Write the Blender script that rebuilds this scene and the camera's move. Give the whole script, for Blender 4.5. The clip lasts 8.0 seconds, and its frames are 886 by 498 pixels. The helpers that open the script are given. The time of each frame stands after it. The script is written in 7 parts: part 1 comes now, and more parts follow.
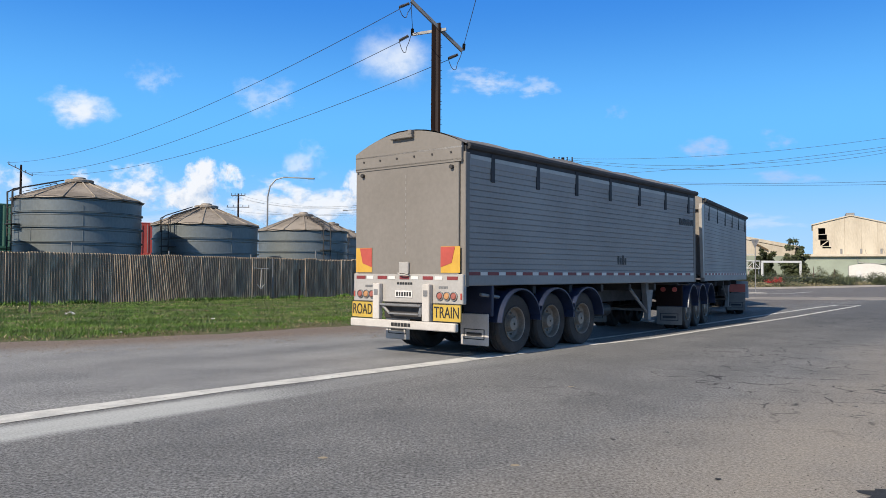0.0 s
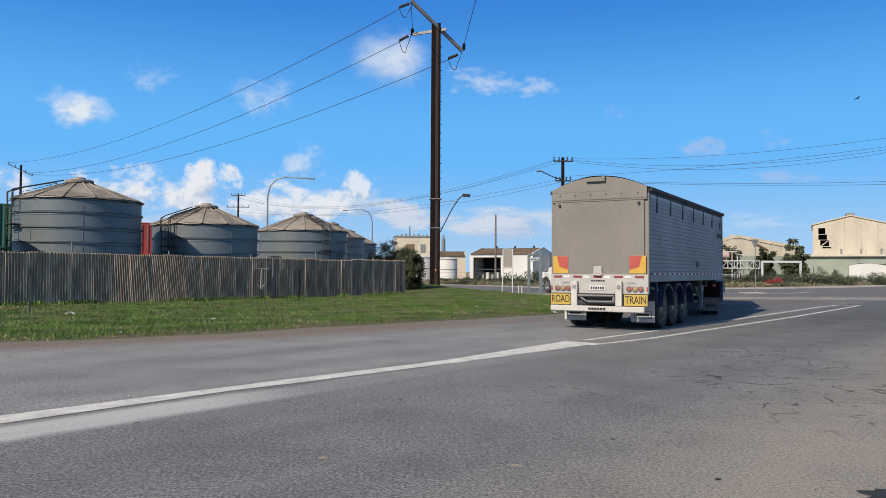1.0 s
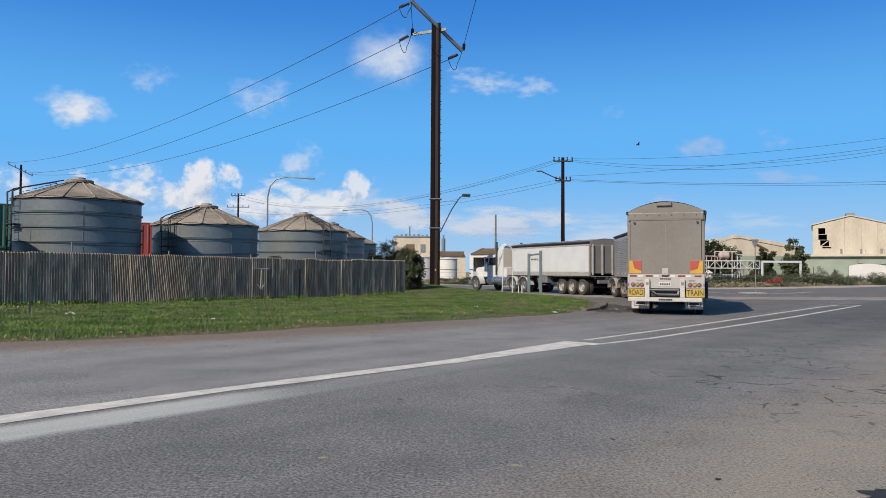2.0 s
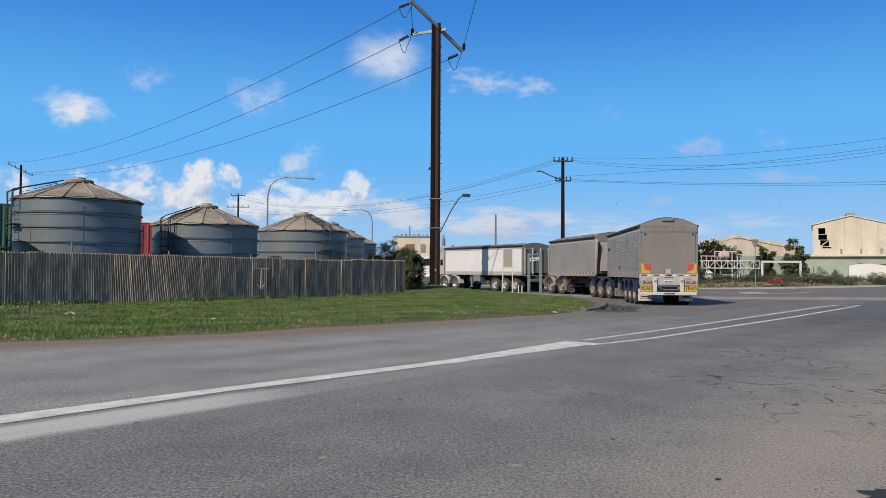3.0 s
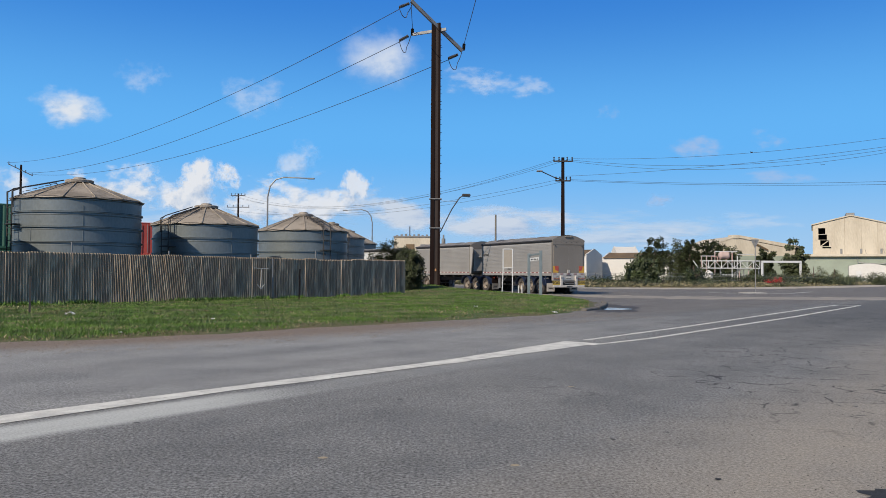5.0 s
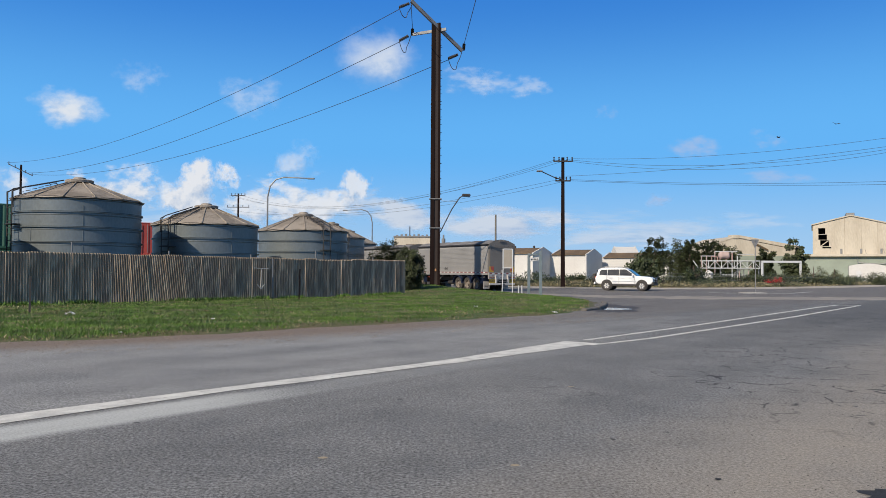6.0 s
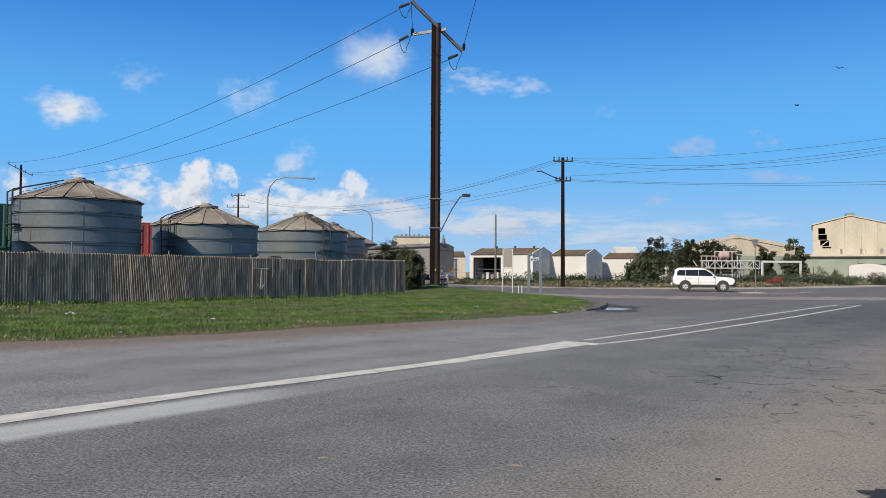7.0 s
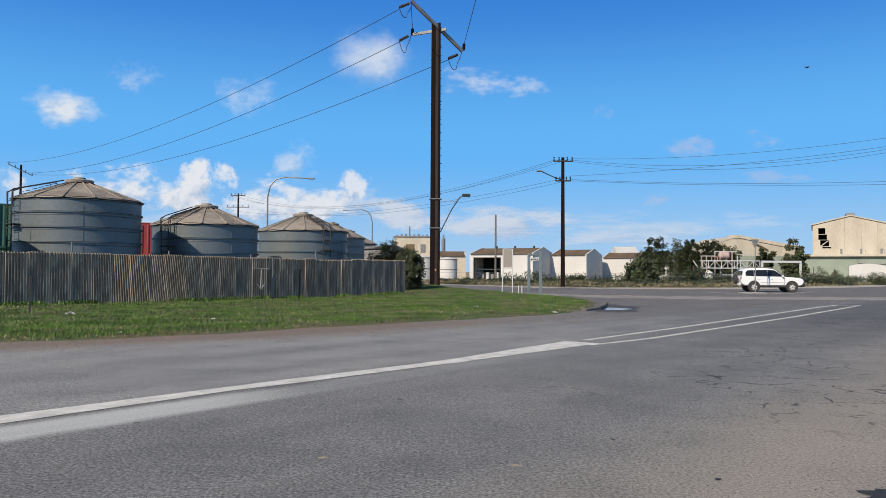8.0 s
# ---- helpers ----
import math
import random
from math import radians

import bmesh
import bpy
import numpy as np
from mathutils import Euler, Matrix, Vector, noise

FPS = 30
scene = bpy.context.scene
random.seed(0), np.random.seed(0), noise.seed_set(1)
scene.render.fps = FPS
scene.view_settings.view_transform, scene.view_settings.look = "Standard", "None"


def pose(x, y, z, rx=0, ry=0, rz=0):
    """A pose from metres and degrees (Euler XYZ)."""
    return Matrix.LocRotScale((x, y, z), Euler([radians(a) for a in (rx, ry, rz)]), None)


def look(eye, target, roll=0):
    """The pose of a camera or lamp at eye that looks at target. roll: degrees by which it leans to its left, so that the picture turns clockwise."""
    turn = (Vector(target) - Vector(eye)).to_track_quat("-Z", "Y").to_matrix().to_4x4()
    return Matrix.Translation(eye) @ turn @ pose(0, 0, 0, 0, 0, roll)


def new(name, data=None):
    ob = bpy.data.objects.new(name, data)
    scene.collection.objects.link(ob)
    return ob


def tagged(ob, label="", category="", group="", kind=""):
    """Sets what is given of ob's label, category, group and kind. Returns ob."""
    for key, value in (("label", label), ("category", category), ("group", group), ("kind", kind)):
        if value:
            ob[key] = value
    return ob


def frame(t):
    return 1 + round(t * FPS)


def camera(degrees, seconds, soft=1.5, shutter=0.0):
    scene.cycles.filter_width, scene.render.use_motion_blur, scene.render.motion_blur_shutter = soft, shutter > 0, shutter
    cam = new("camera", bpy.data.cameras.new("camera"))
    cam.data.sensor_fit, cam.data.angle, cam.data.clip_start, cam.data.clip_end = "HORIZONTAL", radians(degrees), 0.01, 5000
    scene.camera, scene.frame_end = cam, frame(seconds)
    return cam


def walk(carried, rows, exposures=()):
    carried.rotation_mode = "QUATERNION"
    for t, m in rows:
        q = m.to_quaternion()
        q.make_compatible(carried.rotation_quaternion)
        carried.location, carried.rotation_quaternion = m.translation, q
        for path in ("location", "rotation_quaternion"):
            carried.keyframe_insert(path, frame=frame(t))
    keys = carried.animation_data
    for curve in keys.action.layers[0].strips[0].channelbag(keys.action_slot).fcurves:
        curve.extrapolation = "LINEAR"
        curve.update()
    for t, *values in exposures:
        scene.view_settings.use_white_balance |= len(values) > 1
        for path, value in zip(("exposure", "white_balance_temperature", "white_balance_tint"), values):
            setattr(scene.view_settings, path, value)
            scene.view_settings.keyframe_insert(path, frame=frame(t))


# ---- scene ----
cam = camera(60.0, 8.0, soft=0.85)
CAM_POSE = look((0, 0, 1.426), (0, 10, 1.426 + 10 * math.tan(radians(1.7))), 0.3)
walk(cam, [(0.0, CAM_POSE), (8.0, CAM_POSE)], exposures=[(0.0, 0.21), (0.5, 0.12), (1.5, -0.02), (2.8, -0.04), (8.0, -0.03)])

# ---- light ----
SUN_AZ, SUN_EL = 220.0, 36.0          # clockwise from +y; degrees
world = bpy.data.worlds.new("world")
scene.world = world
world.use_nodes = True
wn = world.node_tree
wn.nodes.clear()
sky = wn.nodes.new("ShaderNodeTexSky")
sky.sky_type, sky.sun_disc = "NISHITA", False
sky.sun_elevation, sky.sun_rotation = radians(SUN_EL), radians(SUN_AZ)
sky.air_density, sky.dust_density, sky.ozone_density = 1.0, 0.3, 2.0
tint = wn.nodes.new("ShaderNodeMix")
tint.data_type, tint.blend_type = "RGBA", "MULTIPLY"
tint.inputs["Factor"].default_value = 1.0
tint.inputs[7].default_value = (0.95, 0.97, 1.0, 1)
wbg = wn.nodes.new("ShaderNodeBackground")
wbg.inputs["Strength"].default_value = 0.085
# pale blue haze low over the land
wco = wn.nodes.new("ShaderNodeTexCoord")
wsep = wn.nodes.new("ShaderNodeSeparateXYZ")
wramp = wn.nodes.new("ShaderNodeValToRGB")
wramp.color_ramp.interpolation = "EASE"
wramp.color_ramp.elements[0].position, wramp.color_ramp.elements[0].color = 0.0, (0.37, 0.60, 0.87, 1)
wramp.color_ramp.elements[1].position, wramp.color_ramp.elements[1].color = 0.36, (0.035, 0.22, 0.70, 1)
mid_sky = wramp.color_ramp.elements.new(0.16)
mid_sky.color = (0.125, 0.465, 0.95, 1)
haze = wn.nodes.new("ShaderNodeBackground")
haze.inputs["Strength"].default_value = 1.0
wfac = wn.nodes.new("ShaderNodeMapRange")
wfac.inputs["From Min"].default_value, wfac.inputs["From Max"].default_value = 0.34, 0.5
wfac.inputs["To Min"].default_value, wfac.inputs["To Max"].default_value = 0.95, 0.0
wmix = wn.nodes.new("ShaderNodeMixShader")
wout = wn.nodes.new("ShaderNodeOutputWorld")
wn.links.new(sky.outputs["Color"], tint.inputs[6])
wn.links.new(tint.outputs[2], wbg.inputs["Color"])
wn.links.new(wco.outputs["Generated"], wsep.inputs[0])
wn.links.new(wsep.outputs["Z"], wramp.inputs["Fac"])
wn.links.new(wsep.outputs["Z"], wfac.inputs["Value"])
wn.links.new(wramp.outputs["Color"], haze.inputs["Color"])
wn.links.new(wfac.outputs[0], wmix.inputs[0])
wn.links.new(wbg.outputs["Background"], wmix.inputs[1])
wn.links.new(haze.outputs["Background"], wmix.inputs[2])
wn.links.new(wmix.outputs[0], wout.inputs["Surface"])
sun = new("sun", bpy.data.lights.new("sun", "SUN"))
sun.data.energy, sun.data.angle, sun.data.color = 5.0, radians(0.53), (1.0, 0.88, 0.72)
a, e = radians(SUN_AZ), radians(SUN_EL)
sun.matrix_world = look((math.sin(a) * math.cos(e) * 60, math.cos(a) * math.cos(e) * 60, math.sin(e) * 60), (0, 0, 0))


# ---- materials ----
def mat(name, base, second=None, rough=0.7, metal=0.0, scale=1.5, fine=30.0, bump=0.15, amount=0.5, rand=0.0, spec=0.5,
        stretch=(1, 1, 1), coords="Object", bump_dist=0.01):
    """A surface with two scales of variation between base and second, fine relief and an uneven gloss."""
    m = bpy.data.materials.new(name)
    m.use_nodes = True
    t = m.node_tree
    bs = t.nodes["Principled BSDF"]
    co = t.nodes.new("ShaderNodeTexCoord")
    mp = t.nodes.new("ShaderNodeMapping")
    mp.inputs["Scale"].default_value = stretch
    t.links.new(co.outputs[coords], mp.inputs["Vector"])
    n1 = t.nodes.new("ShaderNodeTexNoise")
    n1.inputs["Scale"].default_value, n1.inputs["Detail"].default_value = scale, 6
    n2 = t.nodes.new("ShaderNodeTexNoise")
    n2.inputs["Scale"].default_value, n2.inputs["Detail"].default_value = fine, 4
    for n in (n1, n2):
        t.links.new(mp.outputs["Vector"], n.inputs["Vector"])
    mx = t.nodes.new("ShaderNodeMath")
    mx.operation = "MULTIPLY_ADD"
    mx.inputs[1].default_value = 0.65
    sc = t.nodes.new("ShaderNodeMath")
    sc.operation = "MULTIPLY"
    sc.inputs[1].default_value = 0.35
    t.links.new(n2.outputs["Fac"], sc.inputs[0])
    t.links.new(n1.outputs["Fac"], mx.inputs[0])
    t.links.new(sc.outputs[0], mx.inputs[2])
    ramp = t.nodes.new("ShaderNodeValToRGB")
    lo = 0.5 - 0.32 * (1.1 - amount)
    ramp.color_ramp.elements[0].position, ramp.color_ramp.elements[1].position = lo, 1 - lo
    second = second or tuple(c * 0.7 for c in base)
    ramp.color_ramp.elements[0].color, ramp.color_ramp.elements[1].color = (*second, 1), (*base, 1)
    t.links.new(mx.outputs[0], ramp.inputs["Fac"])
    col = ramp.outputs["Color"]
    if rand:
        oi = t.nodes.new("ShaderNodeObjectInfo")
        mr = t.nodes.new("ShaderNodeMapRange")
        mr.inputs["To Min"].default_value, mr.inputs["To Max"].default_value = 1 - rand, 1 + rand
        t.links.new(oi.outputs["Random"], mr.inputs["Value"])
        hs = t.nodes.new("ShaderNodeHueSaturation")
        t.links.new(mr.outputs[0], hs.inputs["Value"])
        t.links.new(col, hs.inputs["Color"])
        col = hs.outputs["Color"]
    t.links.new(col, bs.inputs["Base Color"])
    rr = t.nodes.new("ShaderNodeMapRange")
    rr.inputs["To Min"].default_value, rr.inputs["To Max"].default_value = min(1, rough + 0.12), max(0.03, rough - 0.12)
    t.links.new(n1.outputs["Fac"], rr.inputs["Value"])
    t.links.new(rr.outputs[0], bs.inputs["Roughness"])
    bs.inputs["Metallic"].default_value = metal
    bs.inputs["Specular IOR Level"].default_value = spec
    if bump:
        b = t.nodes.new("ShaderNodeBump")
        b.inputs["Strength"].default_value, b.inputs["Distance"].default_value = bump, bump_dist
        t.links.new(n2.outputs["Fac"], b.inputs["Height"])
        t.links.new(b.outputs["Normal"], bs.inputs["Normal"])
    return m


def leaf_mat(name, base, second):
    m = mat(name, base, second, rough=0.6, scale=0.8, fine=5, bump=0, amount=0.9)
    t = m.node_tree
    bs = t.nodes["Principled BSDF"]
    ge = t.nodes.new("ShaderNodeNewGeometry")
    mr = t.nodes.new("ShaderNodeMapRange")
    mr.inputs["To Min"].default_value, mr.inputs["To Max"].default_value = 0.65, 1.35
    t.links.new(ge.outputs["Random Per Island"], mr.inputs["Value"])
    hs = t.nodes.new("ShaderNodeHueSaturation")
    src = bs.inputs["Base Color"].links[0].from_socket
    t.links.new(mr.outputs[0], hs.inputs["Value"])
    t.links.new(src, hs.inputs["Color"])
    t.links.new(hs.outputs["Color"], bs.inputs["Base Color"])
    return m


def glow(name, colour, strength=1.0):
    m = bpy.data.materials.new(name)
    m.use_nodes = True
    bs = m.node_tree.nodes["Principled BSDF"]
    bs.inputs["Base Color"].default_value = (*colour, 1)
    bs.inputs["Emission Color"].default_value = (*colour, 1)
    bs.inputs["Emission Strength"].default_value = strength
    return m


def asphalt_mat():
    """Worn grey bitumen: stone speckle, wheel-track streaks along the road, dusty tan margin, cracks."""
    m = bpy.data.materials.new("worn_asphalt")
    m.use_nodes = True
    t = m.node_tree
    L = t.links.new
    bs = t.nodes["Principled BSDF"]
    co = t.nodes.new("ShaderNodeTexCoord")
    mp = t.nodes.new("ShaderNodeMapping")
    mp.inputs["Rotation"].default_value = (0, 0, radians(39))       # y runs along the main road
    L(co.outputs["Object"], mp.inputs["Vector"])
    st = t.nodes.new("ShaderNodeMapping")
    st.inputs["Scale"].default_value = (1.0, 0.07, 1)
    L(mp.outputs["Vector"], st.inputs["Vector"])

    def noise_tex(vec, scale, detail=5, rough=0.55):
        n = t.nodes.new("ShaderNodeTexNoise")
        n.inputs["Scale"].default_value, n.inputs["Detail"].default_value, n.inputs["Roughness"].default_value = scale, detail, rough
        L(vec, n.inputs["Vector"])
        return n.outputs["Fac"]

    def ramp(fac, p0, c0, p1, c1):
        r = t.nodes.new("ShaderNodeValToRGB")
        r.color_ramp.elements[0].position, r.color_ramp.elements[0].color = p0, (*c0, 1)
        r.color_ramp.elements[1].position, r.color_ramp.elements[1].color = p1, (*c1, 1)
        L(fac, r.inputs["Fac"])
        return r.outputs["Color"]

    def mix(fac, c1, c2, blend="MIX"):
        x = t.nodes.new("ShaderNodeMix")
        x.data_type, x.blend_type = "RGBA", blend
        if isinstance(fac, float):
            x.inputs["Factor"].default_value = fac
        else:
            L(fac, x.inputs["Factor"])
        for s, c in (("A", c1), ("B", c2)):
            if isinstance(c, tuple):
                x.inputs[6 if s == "A" else 7].default_value = (*c, 1)
            else:
                L(c, x.inputs[6 if s == "A" else 7])
        return x.outputs[2]

    streak = noise_tex(st.outputs["Vector"], 1.1)
    big = noise_tex(co.outputs["Object"], 0.16, 6)
    mid = noise_tex(co.outputs["Object"], 0.75, 8, 0.62)
    grit = noise_tex(co.outputs["Object"], 40, 7, 0.86)
    coarse = noise_tex(co.outputs["Object"], 15, 5, 0.78)
    lsep = t.nodes.new("ShaderNodeSeparateXYZ")
    L(mp.outputs["Vector"], lsep.inputs[0])

    def remap(value, f0, f1, t0=0.0, t1=1.0, smooth=True):
        r = t.nodes.new("ShaderNodeMapRange")
        r.interpolation_type = "SMOOTHSTEP" if smooth else "LINEAR"
        for n, q in (("From Min", f0), ("From Max", f1), ("To Min", t0), ("To Max", t1)):
            r.inputs[n].default_value = q
        L(value, r.inputs["Value"])
        return r.outputs[0]

    def calc(op, p, q=None, r=None):
        x = t.nodes.new("ShaderNodeMath")
        x.operation = op
        for k, w in enumerate((p, q, r)):
            if isinstance(w, (int, float)):
                x.inputs[k].default_value = w
            elif w is not None:
                L(w, x.inputs[k])
        return x.outputs[0]

    col = ramp(streak, 0.30, (0.178, 0.175, 0.176), 0.70, (0.238, 0.233, 0.231))
    col = mix(ramp(big, 0.38, (0, 0, 0), 0.64, (0.6, 0.6, 0.6)), col, (0.268, 0.258, 0.248))
    # dark scuffed blotches where tyres have polished the binder up
    col = mix(ramp(mid, 0.36, (0.42, 0.42, 0.42), 0.55, (0, 0, 0)), col, (0.115, 0.115, 0.12))
    col = mix(1.0, col, ramp(grit, 0.39, (0.03, 0.03, 0.033), 0.62, (2.12, 2.1, 2.07)), "MULTIPLY")
    col = mix(0.75, col, ramp(coarse, 0.36, (0.70, 0.70, 0.70), 0.64, (1.28, 1.27, 1.25)), "MULTIPLY")
    # the far lane is an older, paler surfacing than the near one; both tracks of wheels are polished darker
    across, along = lsep.outputs["X"], lsep.outputs["Y"]
    lane = remap(across, -8.3, -7.5, 1.24, 0.92, False)
    edge_in = calc("MULTIPLY_ADD", big, 1.6, across)
    for c0 in (-10.9, -9.0, -5.6, -3.9):
        lane = calc("MULTIPLY", lane, remap(calc("ABSOLUTE", calc("SUBTRACT", edge_in, c0 + 0.8)), 0.0, 0.75, 0.90, 1.0))
    lrgb = t.nodes.new("ShaderNodeCombineXYZ")
    for k in range(3):
        L(lane, lrgb.inputs[k])
    col = mix(1.0, col, lrgb.outputs[0], "MULTIPLY")
    # chalky ghost of an old line beside the centre line, fading out along the road
    ghost_in = calc("MULTIPLY_ADD", mid, 0.34, across)
    ghost = calc("MULTIPLY", remap(ghost_in, -7.42, -7.25), remap(ghost_in, -6.82, -6.55, 1.0, 0.0))
    ghost = calc("MULTIPLY", ghost, calc("ADD", remap(along, 4.6, 6.6, 0.7, 0.0), remap(along, 9.0, 17.0, 0.24, 0.0)))
    ghost = calc("MULTIPLY", ghost, ramp(grit, 0.30, (0.35, 0.35, 0.35), 0.55, (1, 1, 1)))
    ghost = calc("MULTIPLY", ghost, ramp(streak, 0.34, (0.5, 0.5, 0.5), 0.6, (1, 1, 1)))
    col = mix(ghost, col, (0.56, 0.555, 0.53))
    # brown gravel washed off the verge onto the road's edge
    u = calc("SUBTRACT", along, 10.5)
    verge_line = calc("MULTIPLY_ADD", calc("MINIMUM", u, 0.0), 0.21, calc("MULTIPLY_ADD", u, 0.12, -14.9))
    off = calc("MULTIPLY_ADD", mid, -1.5, calc("SUBTRACT", across, verge_line))
    soil = calc("MULTIPLY", remap(off, 0.2, 2.1, 1.0, 0.0), remap(along, 14.0, 22.0, 1.0, 0.35))
    soil = calc("MULTIPLY", soil, ramp(coarse, 0.30, (0.55, 0.55, 0.55), 0.6, (1, 1, 1)))
    col = mix(soil, col, mix(grit, (0.085, 0.056, 0.040), (0.31, 0.228, 0.170)))
    # the surface turns darker along the road towards the junction
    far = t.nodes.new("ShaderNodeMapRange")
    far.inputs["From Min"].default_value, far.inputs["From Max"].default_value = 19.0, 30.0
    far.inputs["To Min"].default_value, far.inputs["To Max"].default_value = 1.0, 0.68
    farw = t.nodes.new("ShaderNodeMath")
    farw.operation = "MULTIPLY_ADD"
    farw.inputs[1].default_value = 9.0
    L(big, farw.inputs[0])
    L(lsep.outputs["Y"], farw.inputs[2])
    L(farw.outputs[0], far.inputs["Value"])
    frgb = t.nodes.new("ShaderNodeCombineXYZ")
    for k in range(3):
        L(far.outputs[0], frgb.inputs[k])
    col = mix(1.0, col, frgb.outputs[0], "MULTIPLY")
    # tan dust on the worn margin at the near side of the road (x across, y along the road)
    sep = lsep
    wob = t.nodes.new("ShaderNodeMath")
    wob.operation = "MULTIPLY_ADD"
    wob.inputs[1].default_value = 2.8
    L(big, wob.inputs[0])
    L(sep.outputs["X"], wob.inputs[2])
    near = t.nodes.new("ShaderNodeMapRange")
    near.inputs["From Min"].default_value, near.inputs["From Max"].default_value = DUST_X0, DUST_X1
    L(wob.outputs[0], near.inputs["Value"])
    dust = t.nodes.new("ShaderNodeMath")
    dust.operation = "MULTIPLY"
    L(near.outputs[0], dust.inputs[0])
    L(ramp(mid, 0.25, (0.5, 0.5, 0.5), 0.65, (1, 1, 1)), dust.inputs[1])
    col = mix(dust.outputs[0], col, mix(ramp(grit, 0.40, (0, 0, 0), 0.60, (1, 1, 1)), (0.20, 0.17, 0.14), (0.46, 0.40, 0.335)))
    # cracks
    wv = t.nodes.new("ShaderNodeMix")
    wv.data_type, wv.blend_type = "RGBA", "ADD"
    wv.inputs["Factor"].default_value = 0.35
    nz = t.nodes.new("ShaderNodeTexNoise")
    nz.inputs["Scale"].default_value = 2.5
    L(co.outputs["Object"], nz.inputs["Vector"])
    L(co.outputs["Object"], wv.inputs[6])
    L(nz.outputs["Color"], wv.inputs[7])
    vo = t.nodes.new("ShaderNodeTexVoronoi")
    vo.feature = "DISTANCE_TO_EDGE"
    vo.inputs["Scale"].default_value = 1.5
    L(wv.outputs[2], vo.inputs["Vector"])
    crack = ramp(vo.outputs["Distance"], 0.008, (1, 1, 1), 0.034, (0, 0, 0))
    cm = noise_tex(co.outputs["Object"], 0.31, 3)
    where = ramp(cm, 0.43, (0, 0, 0), 0.52, (0.95, 0.95, 0.95))
    bits = ramp(noise_tex(co.outputs["Object"], 3.3, 4), 0.46, (0, 0, 0), 0.54, (1, 1, 1))
    where = mix(1.0, where, bits, "MULTIPLY")
    cf = mix(1.0, crack, where, "MULTIPLY")
    # small potholes and tar bleeds
    pit = noise_tex(co.outputs["Object"], 5.0, 2)
    cf = mix(1.0, cf, mix(1.0, ramp(pit, 0.70, (0, 0, 0), 0.73, (0.8, 0.8, 0.8)), where, "MULTIPLY"), "ADD")
    # only the near lane, some way ahead, has broken up
    zone = t.nodes.new("ShaderNodeMapRange")
    zone.inputs["From Min"].default_value, zone.inputs["From Max"].default_value = -6.4, -5.2
    L(sep.outputs["X"], zone.inputs["Value"])
    zone2 = t.nodes.new("ShaderNodeMapRange")
    zone2.inputs["From Min"].default_value, zone2.inputs["From Max"].default_value = 7.0, 9.0
    L(sep.outputs["Y"], zone2.inputs["Value"])
    zz = t.nodes.new("ShaderNodeMath")
    zz.operation = "MULTIPLY"
    L(zone.outputs[0], zz.inputs[0])
    L(zone2.outputs[0], zz.inputs[1])
    cf = mix(1.0, cf, zz.outputs[0], "MULTIPLY")
    col = mix(cf, col, (0.035, 0.033, 0.033))
    col = mix(1.0, col, (0.92, 0.952, 0.965), "MULTIPLY")
    L(col, bs.inputs["Base Color"])
    bs.inputs["Roughness"].default_value = 0.82
    bs.inputs["Specular IOR Level"].default_value = 0.35
    b = t.nodes.new("ShaderNodeBump")
    b.inputs["Strength"].default_value, b.inputs["Distance"].default_value = 0.6, 0.008
    L(grit, b.inputs["Height"])
    L(b.outputs["Normal"], bs.inputs["Normal"])
    return m


DUST_X0, DUST_X1 = -1.9, -0.1
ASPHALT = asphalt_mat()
SOIL = mat("verge_soil", (0.06, 0.09, 0.022), (0.115, 0.098, 0.05), 0.95, scale=0.55, fine=12, bump=0.6, amount=0.9, bump_dist=0.03)
SCRUBLAND = mat("scrubland_soil", (0.30, 0.25, 0.17), (0.16, 0.15, 0.085), 0.95, scale=0.12, fine=2.0, bump=0.4, amount=0.9)
SAND = mat("sandy_path", (0.46, 0.42, 0.36), (0.33, 0.29, 0.24), 0.95, scale=0.7, fine=20, bump=0.3)
GRASS = leaf_mat("grass_blades", (0.102, 0.192, 0.02), (0.046, 0.098, 0.011))
DRYGRASS = leaf_mat("dry_grass", (0.26, 0.215, 0.12), (0.12, 0.115, 0.05))
LINE = mat("road_paint", (0.69, 0.68, 0.63), (0.48, 0.47, 0.44), 0.75, scale=3.5, fine=45, bump=0.3, amount=0.75)
CONCRETE = mat("concrete", (0.42, 0.40, 0.37), (0.27, 0.25, 0.225), 0.9, scale=1.4, fine=30, bump=0.3)
ZINC = mat("weathered_zinc", (0.52, 0.41, 0.30), (0.255, 0.192, 0.14), 0.6, 0.0, scale=1.1, fine=11, bump=0.08, amount=0.95, rand=0.14, stretch=(1, 1, 0.14))
SILO = mat("galvanised_silo", (0.205, 0.23, 0.235), (0.13, 0.15, 0.155), 0.45, 0.4, scale=0.5, fine=10, bump=0.05, amount=0.6, stretch=(1, 1, 0.6))
SILOROOF = mat("dusty_silo_roof", (0.32, 0.278, 0.232), (0.20, 0.172, 0.142), 0.75, 0.1, scale=1.0, fine=9, bump=0.1, amount=0.9)
DARKSTEEL = mat("dark_steel", (0.07, 0.064, 0.06), (0.035, 0.032, 0.03), 0.6, 0.4, scale=4, fine=40, bump=0.1)
GREYSTEEL = mat("grey_steel", (0.30, 0.30, 0.30), (0.19, 0.185, 0.18), 0.55, 0.5, scale=3, fine=40, bump=0.08)
